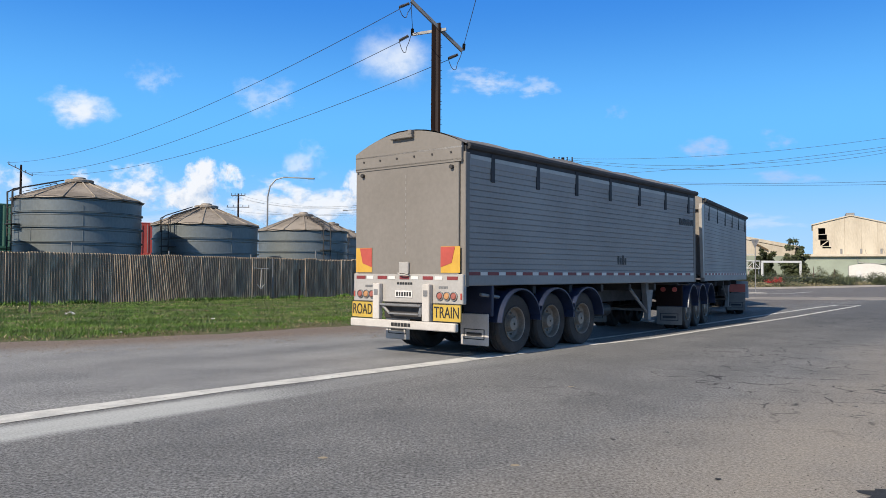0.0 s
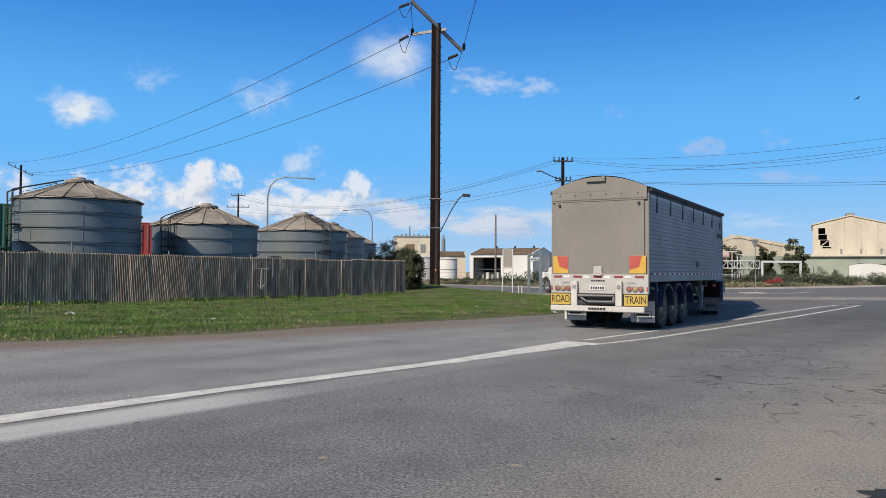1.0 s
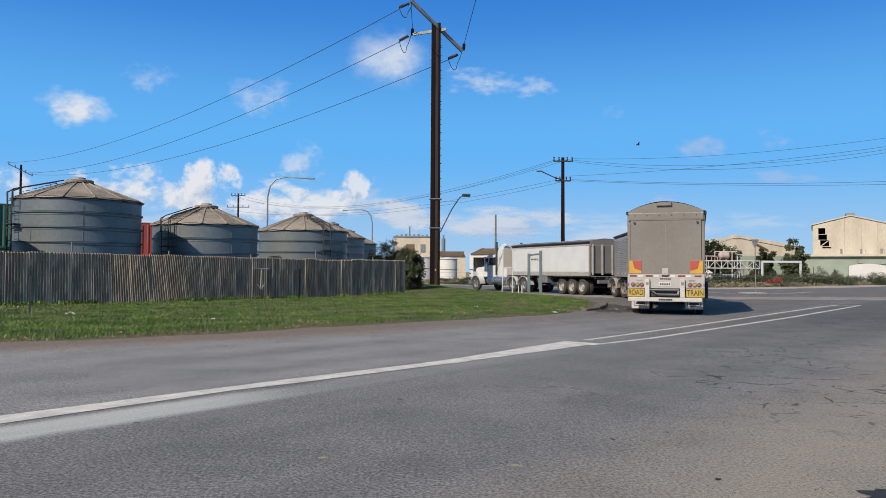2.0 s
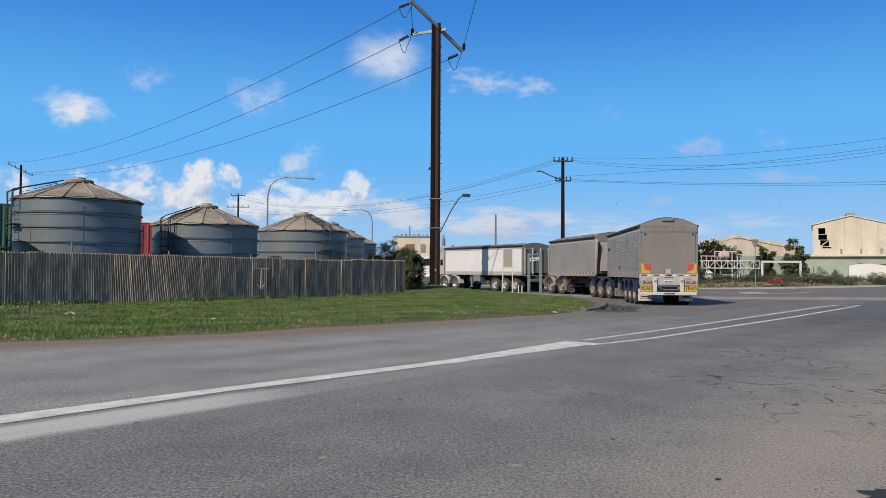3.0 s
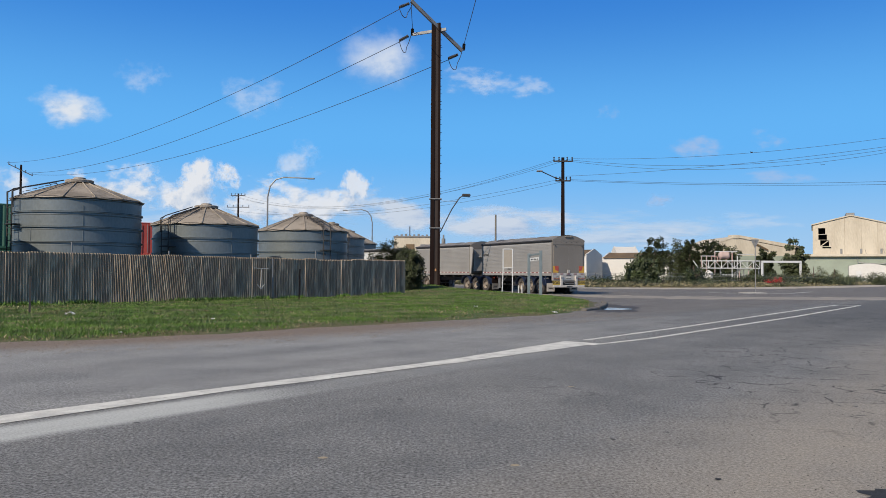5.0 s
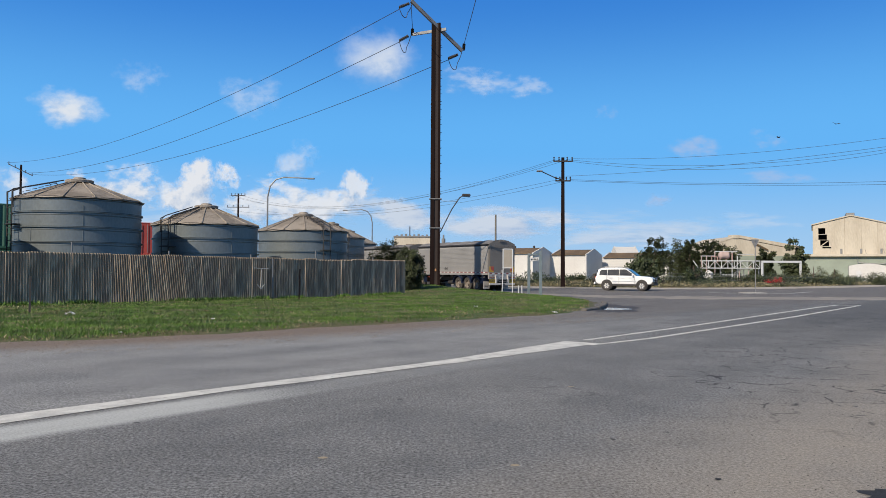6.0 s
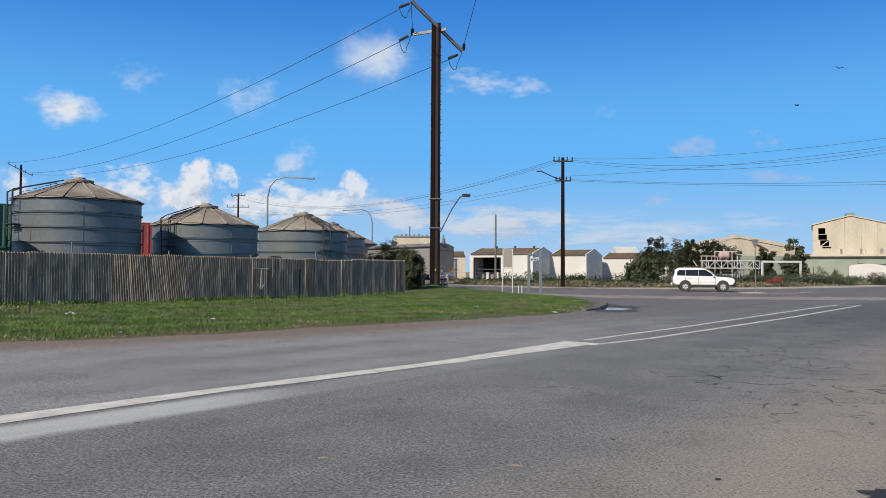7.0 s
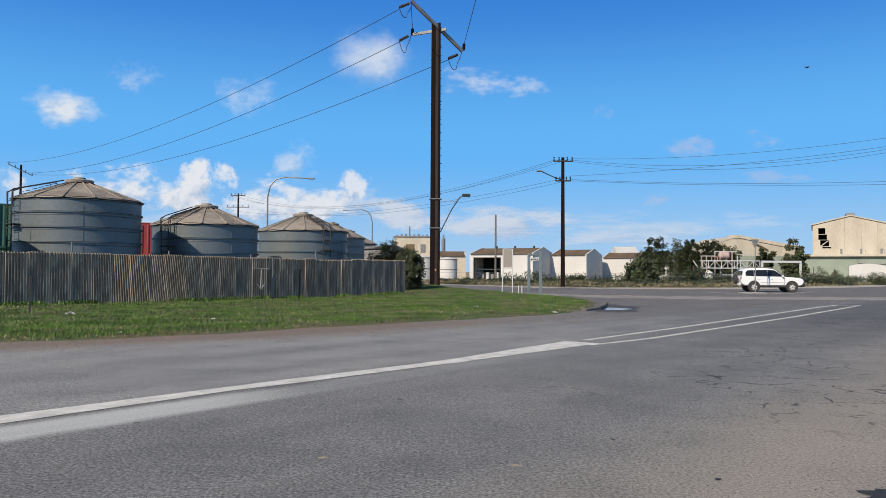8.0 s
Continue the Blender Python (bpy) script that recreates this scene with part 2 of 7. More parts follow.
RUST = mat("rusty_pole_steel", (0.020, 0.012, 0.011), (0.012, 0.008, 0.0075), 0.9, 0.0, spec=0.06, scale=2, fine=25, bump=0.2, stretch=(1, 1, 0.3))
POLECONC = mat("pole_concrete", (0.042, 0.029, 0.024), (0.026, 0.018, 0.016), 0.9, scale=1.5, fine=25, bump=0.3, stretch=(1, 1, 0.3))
TRAILERSKIN = mat("dusty_grey_aluminium", (0.212, 0.193, 0.171), (0.170, 0.154, 0.135), 0.65, 0.05, scale=0.5, fine=14, bump=0.04, amount=0.7)
TRAILERSIDE = mat("grey_painted_slats", (0.298, 0.288, 0.276), (0.246, 0.238, 0.228), 0.55, 0.1, scale=0.6, fine=16, bump=0.04, amount=0.7)
ALLOY = mat("bare_alloy", (0.48, 0.455, 0.42), (0.36, 0.335, 0.305), 0.5, 0.25, scale=2, fine=25, bump=0.05)
TARP = mat("dusty_tarp", (0.21, 0.20, 0.195), (0.12, 0.115, 0.115), 0.85, scale=1.1, fine=14, bump=0.3, amount=0.8)
TARPDARK = mat("black_tarp_hem", (0.035, 0.036, 0.04), (0.02, 0.02, 0.022), 0.7, scale=2, fine=20, bump=0.1)
TYRE = mat("tyre_rubber", (0.062, 0.055, 0.05), (0.032, 0.029, 0.027), 0.85, scale=5, fine=60, bump=0.2)
RIM = mat("dusty_rim", (0.36, 0.31, 0.255), (0.21, 0.175, 0.145), 0.6, 0.35, scale=4, fine=30, bump=0.05)
CHROME = mat("worn_chrome", (0.68, 0.68, 0.68), (0.5, 0.5, 0.5), 0.25, 0.9, scale=4, fine=30, bump=0.02)
FENDER = mat("dark_blue_fender", (0.022, 0.036, 0.085), (0.014, 0.02, 0.042), 0.38, scale=2, fine=25, bump=0.04)
# pale grey flaps, lightened further in place of sunlight that misses them
RUBBER = mat("mud_flap_rubber", (0.56, 0.53, 0.50), (0.40, 0.375, 0.35), 0.85, scale=3, fine=30, bump=0.1)
# darker copy for lead trailer and dolly flaps, their shade partly in the colour
DARKRUBBER = mat("darker_flap_rubber", (0.24, 0.225, 0.205), (0.15, 0.135, 0.125), 0.85, scale=3, fine=30, bump=0.1)
WHITEPAINT = mat("white_paint", (0.62, 0.63, 0.63), (0.53, 0.53, 0.52), 0.35, scale=1.2, fine=12, bump=0.02, amount=0.5)
CARWHITE = mat("white_car_paint", (0.80, 0.80, 0.79), (0.74, 0.735, 0.72), 0.25, scale=1.2, fine=9, bump=0.0, amount=0.4)
DIRTYWHITE = mat("dusty_white_steel", (0.56, 0.53, 0.49), (0.42, 0.39, 0.355), 0.6, scale=3, fine=25, bump=0.05)
YELLOW = mat("yellow_sign", (0.52, 0.36, 0.06), (0.40, 0.27, 0.05), 0.5, scale=4, fine=25, bump=0.0)
BLACK = mat("black_lettering", (0.02, 0.02, 0.02), (0.012, 0.012, 0.012), 0.6, scale=4, fine=25, bump=0)
MAROON = mat("maroon_tape", (0.24, 0.035, 0.035), (0.16, 0.028, 0.028), 0.5, scale=4, fine=25, bump=0)
REDLENS = mat("dusty_red_lens", (0.36, 0.12, 0.09), (0.26, 0.09, 0.07), 0.4, scale=8, fine=40, bump=0)
AMBERLENS = mat("dusty_amber_lens", (0.50, 0.27, 0.12), (0.40, 0.2, 0.09), 0.4, scale=8, fine=40, bump=0)
REDREF = mat("red_reflector", (0.46, 0.085, 0.06), (0.36, 0.065, 0.045), 0.4, scale=4, fine=25, bump=0)
WHITEREF = mat("white_reflector", (0.70, 0.68, 0.65), (0.58, 0.56, 0.53), 0.4, scale=4, fine=25, bump=0)
AMBER = mat("amber_reflector", (0.58, 0.36, 0.05), (0.50, 0.28, 0.04), 0.4, scale=4, fine=25, bump=0)
WINDOW = mat("tinted_glass", (0.018, 0.02, 0.024), (0.012, 0.013, 0.016), 0.08, scale=2, fine=10, bump=0)



def worn(m, scale, keep, soft, stretch=(1, 1, 1)):
    """Wears paint away in flecks, so that the road shows through."""
    t = m.node_tree
    co = t.nodes.new("ShaderNodeTexCoord")
    mp = t.nodes.new("ShaderNodeMapping")
    mp.inputs["Rotation"].default_value = (0, 0, radians(39))
    st = t.nodes.new("ShaderNodeMapping")
    st.inputs["Scale"].default_value = stretch
    n = t.nodes.new("ShaderNodeTexNoise")
    n.inputs["Scale"].default_value, n.inputs["Detail"].default_value, n.inputs["Roughness"].default_value = scale, 8, 0.75
    r = t.nodes.new("ShaderNodeMapRange")
    r.inputs["From Min"].default_value, r.inputs["From Max"].default_value = keep, keep + soft
    t.links.new(co.outputs["Object"], mp.inputs["Vector"])
    t.links.new(mp.outputs["Vector"], st.inputs["Vector"])
    t.links.new(st.outputs["Vector"], n.inputs["Vector"])
    t.links.new(n.outputs["Fac"], r.inputs["Value"])
    t.links.new(r.outputs[0], t.nodes["Principled BSDF"].inputs["Alpha"])


worn(LINE, 9, 0.30, 0.10, (1, 0.6, 1))

# ---- mesh tools ----
class Shape:
    """Collects vertices and faces of one mesh."""

    def __init__(self):
        self.v, self.f = [], []

    def add(self, verts, faces):
        k = len(self.v)
        self.v.extend(tuple(q) for q in verts)
        self.f.extend(tuple(i + k for i in q) for q in faces)
        return self

    def box(self, x0, x1, y0, y1, z0, z1, c=0.0, m=None):
        """A box with chamfered edges of width c."""
        lo, hi = (x0, y0, z0), (x1, y1, z1)
        if c <= 0:
            vs = [Vector((x, y, z)) for z in (z0, z1) for y in (y0, y1) for x in (x0, x1)]
            fs = [(0, 2, 3, 1), (4, 5, 7, 6), (0, 1, 5, 4), (2, 6, 7, 3), (0, 4, 6, 2), (1, 3, 7, 5)]
        else:
            c = min(c, 0.49 * min(x1 - x0, y1 - y0, z1 - z0))
            ids, vs = {}, []
            for k in range(8):
                s = (k & 1, k >> 1 & 1, k >> 2 & 1)
                for ax in range(3):
                    p = [hi[i] if s[i] else lo[i] for i in range(3)]
                    for i in range(3):
                        if i != ax:
                            p[i] += -c if s[i] else c
                    ids[s, ax] = len(vs)
                    vs.append(Vector(p))
            fs = []
            mid = Vector([(lo[i] + hi[i]) / 2 for i in range(3)])

            def face(q):
                n = (vs[q[1]] - vs[q[0]]).cross(vs[q[2]] - vs[q[0]])
                cen = sum((vs[i] for i in q), Vector()) / len(q)
                fs.append(tuple(q) if n.dot(cen - mid) > 0 else tuple(reversed(q)))

            for ax in range(3):
                o = [i for i in range(3) if i != ax]
                for s in (0, 1):
                    q = []
                    for u, w in ((0, 0), (1, 0), (1, 1), (0, 1)):
                        k = [0, 0, 0]
                        k[ax], k[o[0]], k[o[1]] = s, u, w
                        q.append(ids[tuple(k), ax])
                    face(q)
                for u in (0, 1):
                    for w in (0, 1):
                        k0, k1 = [0, 0, 0], [0, 0, 0]
                        k0[o[0]] = k1[o[0]] = u
                        k0[o[1]] = k1[o[1]] = w
                        k1[ax] = 1
                        face([ids[tuple(k0), o[0]], ids[tuple(k1), o[0]], ids[tuple(k1), o[1]], ids[tuple(k0), o[1]]])
            for k in range(8):
                s = (k & 1, k >> 1 & 1, k >> 2 & 1)
                face([ids[s, 0], ids[s, 1], ids[s, 2]])
        if m is not None:
            vs = [m @ q for q in vs]
        return self.add(vs, fs)

    def tube(self, a, b, r0, r1=None, n=8, caps=True):
        """A round bar from a to b."""
        a, b, r1 = Vector(a), Vector(b), r0 if r1 is None else r1
        d = (b - a).normalized()
        u = d.orthogonal().normalized()
        w = d.cross(u)
        vs = []
        for p, r in ((a, r0), (b, r1)):
            vs += [p + r * (math.cos(2 * math.pi * i / n) * u + math.sin(2 * math.pi * i / n) * w) for i in range(n)]
        fs = [(i, (i + 1) % n, n + (i + 1) % n, n + i) for i in range(n)]
        if caps:
            fs += [tuple(reversed(range(n))), tuple(range(n, 2 * n))]
        return self.add(vs, fs)

    def path(self, pts, r, n=6):
        """A round bar bent along points."""
        pts = [Vector(q) for q in pts]
        vs, fs = [], []
        u = None
        for i, q in enumerate(pts):
            d = (pts[min(i + 1, len(pts) - 1)] - pts[max(i - 1, 0)]).normalized()
            u = (d.orthogonal() if u is None else u - d * u.dot(d)).normalized()
            w = d.cross(u)
            rr = r[i] if isinstance(r, (list, tuple)) else r
            vs += [q + rr * (math.cos(2 * math.pi * k / n) * u + math.sin(2 * math.pi * k / n) * w) for k in range(n)]
        for i in range(len(pts) - 1):
            fs += [(i * n + k, i * n + (k + 1) % n, (i + 1) * n + (k + 1) % n, (i + 1) * n + k) for k in range(n)]
        k = (len(pts) - 1) * n
        fs += [tuple(reversed(range(n))), tuple(range(k, k + n))]
        return self.add(vs, fs)

    def lathe(self, prof, n=32, m=None, closed=False):
        """Turns (radius, height) points round z, or round the z of m."""
        vs = [Vector((r * math.cos(2 * math.pi * i / n), r * math.sin(2 * math.pi * i / n), z)) for r, z in prof for i in range(n)]
        rows = len(prof)
        fs = []
        for j in range(rows if closed else rows - 1):
            j2 = (j + 1) % rows
            fs += [(j * n + i, j * n + (i + 1) % n, j2 * n + (i + 1) % n, j2 * n + i) for i in range(n)]
        if m is not None:
            vs = [m @ q for q in vs]
        return self.add(vs, fs)

    def prism(self, outline, y0, y1, axis="y", m=None):
        """Pushes an outline of (u, z) points along an axis: x, y, or z."""
        n = len(outline)
        def place(u, w, k):
            return Vector((u, k, w)) if axis == "y" else Vector((k, u, w)) if axis == "x" else Vector((u, w, k))
        vs = [place(u, w, k) for k in (y0, y1) for u, w in outline]
        if m is not None:
            vs = [m @ q for q in vs]
        fs = [(i, (i + 1) % n, n + (i + 1) % n, n + i) for i in range(n)] + [tuple(reversed(range(n))), tuple(range(n, 2 * n))]
        return self.add(vs, fs)

    def mesh(self, name, smooth=False, fix=True):
        me = bpy.data.meshes.new(name)
        me.from_pydata(self.v, [], self.f)
        if fix and len(self.f) < 6000:
            bm = bmesh.new()
            bm.from_mesh(me)
            bmesh.ops.recalc_face_normals(bm, faces=bm.faces)
            bm.to_mesh(me)
            bm.free()
        if smooth:
            me.polygons.foreach_set("use_smooth", [True] * len(me.polygons))
            me.set_sharp_from_angle(angle=radians(smooth if smooth > 1 else 35))
        return me


def part(name, shape, material, parent=None, label="", smooth=False, m=None):
    """One mesh object under a thing or a part, or at top level without a parent."""
    me = shape if isinstance(shape, bpy.types.Mesh) else shape.mesh(name, smooth)
    if not me.materials:
        me.materials.append(material)
    ob = new(name, me)
    if parent is not None:
        ob.parent = parent
    if m is not None:
        ob.matrix_basis = m
    return tagged(ob, label)


def thing(name, m, label, category, group="", kind=""):
    ob = new(name)
    ob.empty_display_size = 0.2
    ob.matrix_basis = m
    return tagged(ob, label, category, group, kind)


def words(name, text, size, material, parent, m, width=None, deep=0.004):
    cu = bpy.data.curves.new(name, "FONT")
    cu.body, cu.size, cu.extrude, cu.align_x, cu.align_y = text, size, deep, "CENTER", "CENTER"
    tmp = bpy.data.objects.new(name, cu)
    scene.collection.objects.link(tmp)
    bpy.context.view_layer.update()
    me = bpy.data.meshes.new_from_object(tmp.evaluated_get(bpy.context.evaluated_depsgraph_get()))
    bpy.data.objects.remove(tmp)
    if width:
        xs = [q.co.x for q in me.vertices]
        k = width / (max(xs) - min(xs))
        for q in me.vertices:
            q.co.x *= k
    me.materials.clear()
    return part(name, me, material, parent, m=m)


def road_xy(s, d):
    """A place s metres along the main road and d metres to its right, from the point below the camera."""
    c, q = math.cos(radians(39)), math.sin(radians(39))
    return (s * q + d * c, s * c - d * q)


# ---- ground ----
def flat(name, pts, z, material, label, category, kind="structure"):
    s = Shape()
    s.add([(x, y, z) for x, y in pts], [tuple(range(len(pts)))])
    me = s.mesh(name)
    if me.polygons[0].normal.z < 0:
        me.flip_normals()
    return tagged(part(name, me, material), label, category, kind=kind)


def strip(name, centre, width, z, material, label, category, kind="structure", ragged=0.0):
    """A painted band or a kerb-like band along a polyline; width is one number or one for each point."""
    pts = []
    for i in range(len(centre) - 1):
        (x0, y0), (x1, y1) = centre[i], centre[i + 1]
        n = max(1, int(math.hypot(x1 - x0, y1 - y0) / 0.5))
        w0 = width[i] if isinstance(width, (list, tuple)) else width
        w1 = width[i + 1] if isinstance(width, (list, tuple)) else width
        pts += [(x0 + (x1 - x0) * k / n, y0 + (y1 - y0) * k / n, w0 + (w1 - w0) * k / n) for k in range(n + (i == len(centre) - 2))]
    s = Shape()
    vs = []
    for i, (x, y, w) in enumerate(pts):
        a0, b0 = pts[max(i - 1, 0)], pts[min(i + 1, len(pts) - 1)]
        d = Vector((b0[0] - a0[0], b0[1] - a0[1], 0)).normalized()
        nx, ny = d.y, -d.x
        r = ragged * w * noise.noise((x * 2.1, y * 2.1, 3.0))
        vs += [(x - nx * (w / 2 + r), y - ny * (w / 2 + r), z), (x + nx * (w / 2 + r), y + ny * (w / 2 + r), z)]
    s.add(vs, [(2 * i, 2 * i + 1, 2 * i + 3, 2 * i + 2) for i in range(len(pts) - 1)])
    return tagged(part(name, s, material), label, category, kind=kind)


VERGE_EDGE = [(-60, -15), (-30, 1.5), (-16, 10.4), (-8.7, 15.1), (-6.8, 16.0), (-4.9, 17.5), (-2.7, 19.9), (0.3, 22.7), (3.8, 26.0), (5.4, 29.2),
              (6.5, 33.0), (7.3, 36.5), (7.3, 40.5), (6.4, 45.5), (4.6, 50.0), (2.0, 54.6), (-1.2, 58.8), (-5.5, 64.0), (-12, 71.5), (-30, 92), (-90, 160),
              (-160, 160), (-160, -15)]


def edge_distance(x, y):
    """Metres inside the verge's outline; negative outside."""
    best, inside = 1e9, False
    n = len(VERGE_EDGE)
    for i in range(n):
        (x0, y0), (x1, y1) = VERGE_EDGE[i], VERGE_EDGE[(i + 1) % n]
        if (y0 > y) != (y1 > y) and x < (x1 - x0) * (y - y0) / (y1 - y0) + x0:
            inside = not inside
        dx, dy = x1 - x0, y1 - y0
        k = max(0, min(1, ((x - x0) * dx + (y - y0) * dy) / (dx * dx + dy * dy)))
        best = min(best, math.hypot(x - x0 - k * dx, y - y0 - k * dy))
    return best if inside else -best


def verge_z(x, y):
    d = edge_distance(x, y) + 0.35 * noise.noise((x * 0.9, y * 0.9, 0))
    rim = max(-0.25, min(0.07, d * 0.16))
    swell = max(0.0, min(1.0, d / 4.0))
    hump = 0.50 * math.exp(-((x + 1.0) / 5.5) ** 2 - ((y - 53.5) / 7.5) ** 2) + 0.10 * math.exp(-((x - 4) / 3.0) ** 2 - ((y - 44) / 6.0) ** 2)
    return rim + swell * hump + (0.03 * noise.noise((x * 0.7, y * 0.7, 5.0)) if d > 0 else 0)


FENCE = [(-18.5, 26.8), (-16.6, 29.0), (-13.8, 32.1), (-11.4, 34.2), (-8.55, 37.3), (-4.93, 41.4), (-2.2, 44.55)]


def build_ground():
    flat("ground", [(-4000, -900), (4000, -900), (4000, 4500), (-4000, 4500)], -0.06, SCRUBLAND, "dry sandy scrubland stretching flat to the horizon", "ground")
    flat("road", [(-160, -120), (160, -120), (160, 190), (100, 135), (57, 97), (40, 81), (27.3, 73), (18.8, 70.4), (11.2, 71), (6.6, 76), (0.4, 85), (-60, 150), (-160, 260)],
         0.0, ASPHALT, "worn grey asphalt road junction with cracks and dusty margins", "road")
    s = Shape()
    nx, ny, step = 150, 185, 0.42
    grid = [(-52 + i * step, -2 + j * step) for j in range(ny) for i in range(nx)]
    s.add([(x, y, verge_z(x, y)) for x, y in grid],
          [(j * nx + i, j * nx + i + 1, (j + 1) * nx + i + 1, (j + 1) * nx + i) for j in range(ny - 1) for i in range(nx - 1)
           if edge_distance(-52 + i * step, -2 + j * step) > -1.2])
    me = s.mesh("verge", fix=False)
    me.polygons.foreach_set("use_smooth", [True] * len(me.polygons))
    tagged(part("verge", me, SOIL), "grassy road verge rising to a low mound at the corner", "verge", kind="structure")
    strip("centre_line", [(-11.5, -1.35), (-4.2, 7.3), (-3.5, 8.15), (-2.6, 9.25), (-1.4, 10.55), (0.15, 12.25), (2.85, 15.7)], [0.4, 0.39, 0.37, 0.35, 0.34, 0.36, 0.8], 0.006, LINE,
          "worn white painted centre line on asphalt", "road marking", ragged=0.12)
    strip("median_line", [(3.0, 16.2), (6.2, 20.1), (16.1, 32.8), (17.9, 34.9)], [0.14, 0.15, 0.16, 0.16], 0.006, LINE, "thin white painted line of a narrow median", "road marking", ragged=0.25)
    strip("median_line", [(2.9, 15.1), (4.5, 16.7), (11.4, 25.1), (18.7, 34.5)], [0.14, 0.15, 0.16, 0.16], 0.006, LINE, "thin white painted line of a narrow median", "road marking", ragged=0.25)
    strip("median_line", [(17.8, 34.85), (18.8, 34.6)], 0.16, 0.0085, LINE, "white painted end of a narrow median", "road marking")
    strip("far_line", [(19.5, 56.2), (22.2, 53.4)], 0.4, 0.006, LINE, "white painted give-way marking at the junction", "road marking", ragged=0.3)
    strip("far_line", [(22.0, 53.2), (24.8, 55.0), (29.0, 60.3)], 0.22, 0.006, LINE, "white painted line at the junction mouth", "road marking", ragged=0.3)


build_ground()


KERBCONC = mat("dirty_kerb_concrete", (0.20, 0.18, 0.155), (0.09, 0.08, 0.07), 0.9, scale=3, fine=30, bump=0.3)


def kerb():
    """Concrete kerb round the verge's corner, in short cast lengths."""
    k = thing("kerb", pose(0, 0, 0), "broken grey concrete kerb round the grassy corner", "kerb", kind="structure")
    pts = [(5.2, 28.4), (5.95, 29.8), (6.5, 31.3), (6.95, 33.0), (7.34, 34.8), (7.62, 36.4)]
    for i in range(len(pts) - 1):
        (x0, y0), (x1, y1) = pts[i], pts[i + 1]
        d = Vector((x1 - x0, y1 - y0, 0))
        s = Shape()
        s.box(-0.12, 0.12, 0.03, d.length - 0.03, -0.1, 0.09 + 0.015 * (i % 3), 0.035)
        part("kerb_stone", s, KERBCONC, k, m=pose(x0, y0, 0, 0.6 * (i % 2), 0, -math.degrees(math.atan2(d.x, d.y))))


kerb()


# ---- fence ----
def fence():
    f = thing("corrugated_fence", pose(0, 0, 0), "weathered grey corrugated iron fence with leaning sheets", "fence")
    rnd = random.Random(4)
    sheets = []
    for i in range(len(FENCE) - 1):
        (x0, y0), (x1, y1) = FENCE[i], FENCE[i + 1]
        L = math.hypot(x1 - x0, y1 - y0)
        n = max(1, round(L / 0.78))
        for k in range(n):
            sheets.append((x0 + (x1 - x0) * k / n, y0 + (y1 - y0) * k / n, math.degrees(math.atan2(y1 - y0, x1 - x0)), L / n))
    pitch = 0.104
    lean_at = lambda q: -7.5 * math.exp(-((q - 12.5) / 3.6) ** 2) - 2.0 * math.exp(-((q - 21) / 2.0) ** 2)
    for k, (x, y, rz, w) in enumerate(sheets):
        ridges = max(4, int(round((w + 0.03) / pitch)))
        h = 2.12 + rnd.uniform(-0.025, 0.025) - 0.12 * (k / len(sheets))
        l0, l1 = math.tan(radians(lean_at(k))), math.tan(radians(lean_at(k + 1)))
        s = Shape()
        vs = []
        n = ridges * 6
        warp = rnd.uniform(-0.02, 0.02)
        for j in range(n + 1):
            u = j / n * (w + 0.03)
            d = (0.026, 0.026, 0.0, -0.026, -0.026, 0.0)[j % 6]
            sh = l0 + (l1 - l0) * j / n
            vs += [(u, d, 0.0), (u + sh * h * 0.5, d + warp, h * 0.5), (u + sh * h, d, h + 0.008 * math.sin(j * 1.7))]
        fs = []
        for j in range(n):
            fs += [(3 * j, 3 * j + 3, 3 * j + 4, 3 * j + 1), (3 * j + 1, 3 * j + 4, 3 * j + 5, 3 * j + 2)]
        s.add(vs, fs)
        me = s.mesh("sheet", fix=False)
        part("sheet", me, ZINC, f, m=pose(x, y, verge_z(x, y) - 0.06, rnd.gauss(0, 0.3), 0, rz))
    for i in range(2, len(sheets), 5):
        x, y, rz, w = sheets[i]
        s = Shape()
        s.box(-0.03, 0.03, 0.07, 0.13, 0, 2.15 + rnd.uniform(0.0, 0.45), 0.008)
        part("post", s, GREYSTEEL, f, m=pose(x, y, verge_z(x, y) - 0.1, 0, rnd.gauss(0, 1), rz))
    for zz in (0.5, 1.75):
        s = Shape()
        for i in range(len(FENCE) - 1):
            s.tube((*FENCE[i], zz), (*FENCE[i + 1], zz), 0.03, n=6)
        part("rail", s, GREYSTEEL, f, m=pose(-0.05, 0.07, 0))


fence()


def steel_post(x, y, h, lean, label, material=DARKSTEEL):
    t = thing("steel_post", pose(x, y, verge_z(x, y) - 0.05, 0, lean, 20), label, "post")
    s = Shape()
    s.box(-0.03, 0.03, -0.004, 0.004, 0, h, 0.002).box(-0.004, 0.004, 0.003, 0.05, 0, h, 0.001)
    part("stake", s, material, t)


steel_post(-13.0, 24.2, 1.2, 0, "dark star-section steel post in the grass")
steel_post(-6.75, 36.1, 1.5, 1, "rusty steel post standing before the fence", RUST)
steel_post(-8.25, 37.35, 2.0, -1, "grey steel post leaning on the fence", GREYSTEEL)


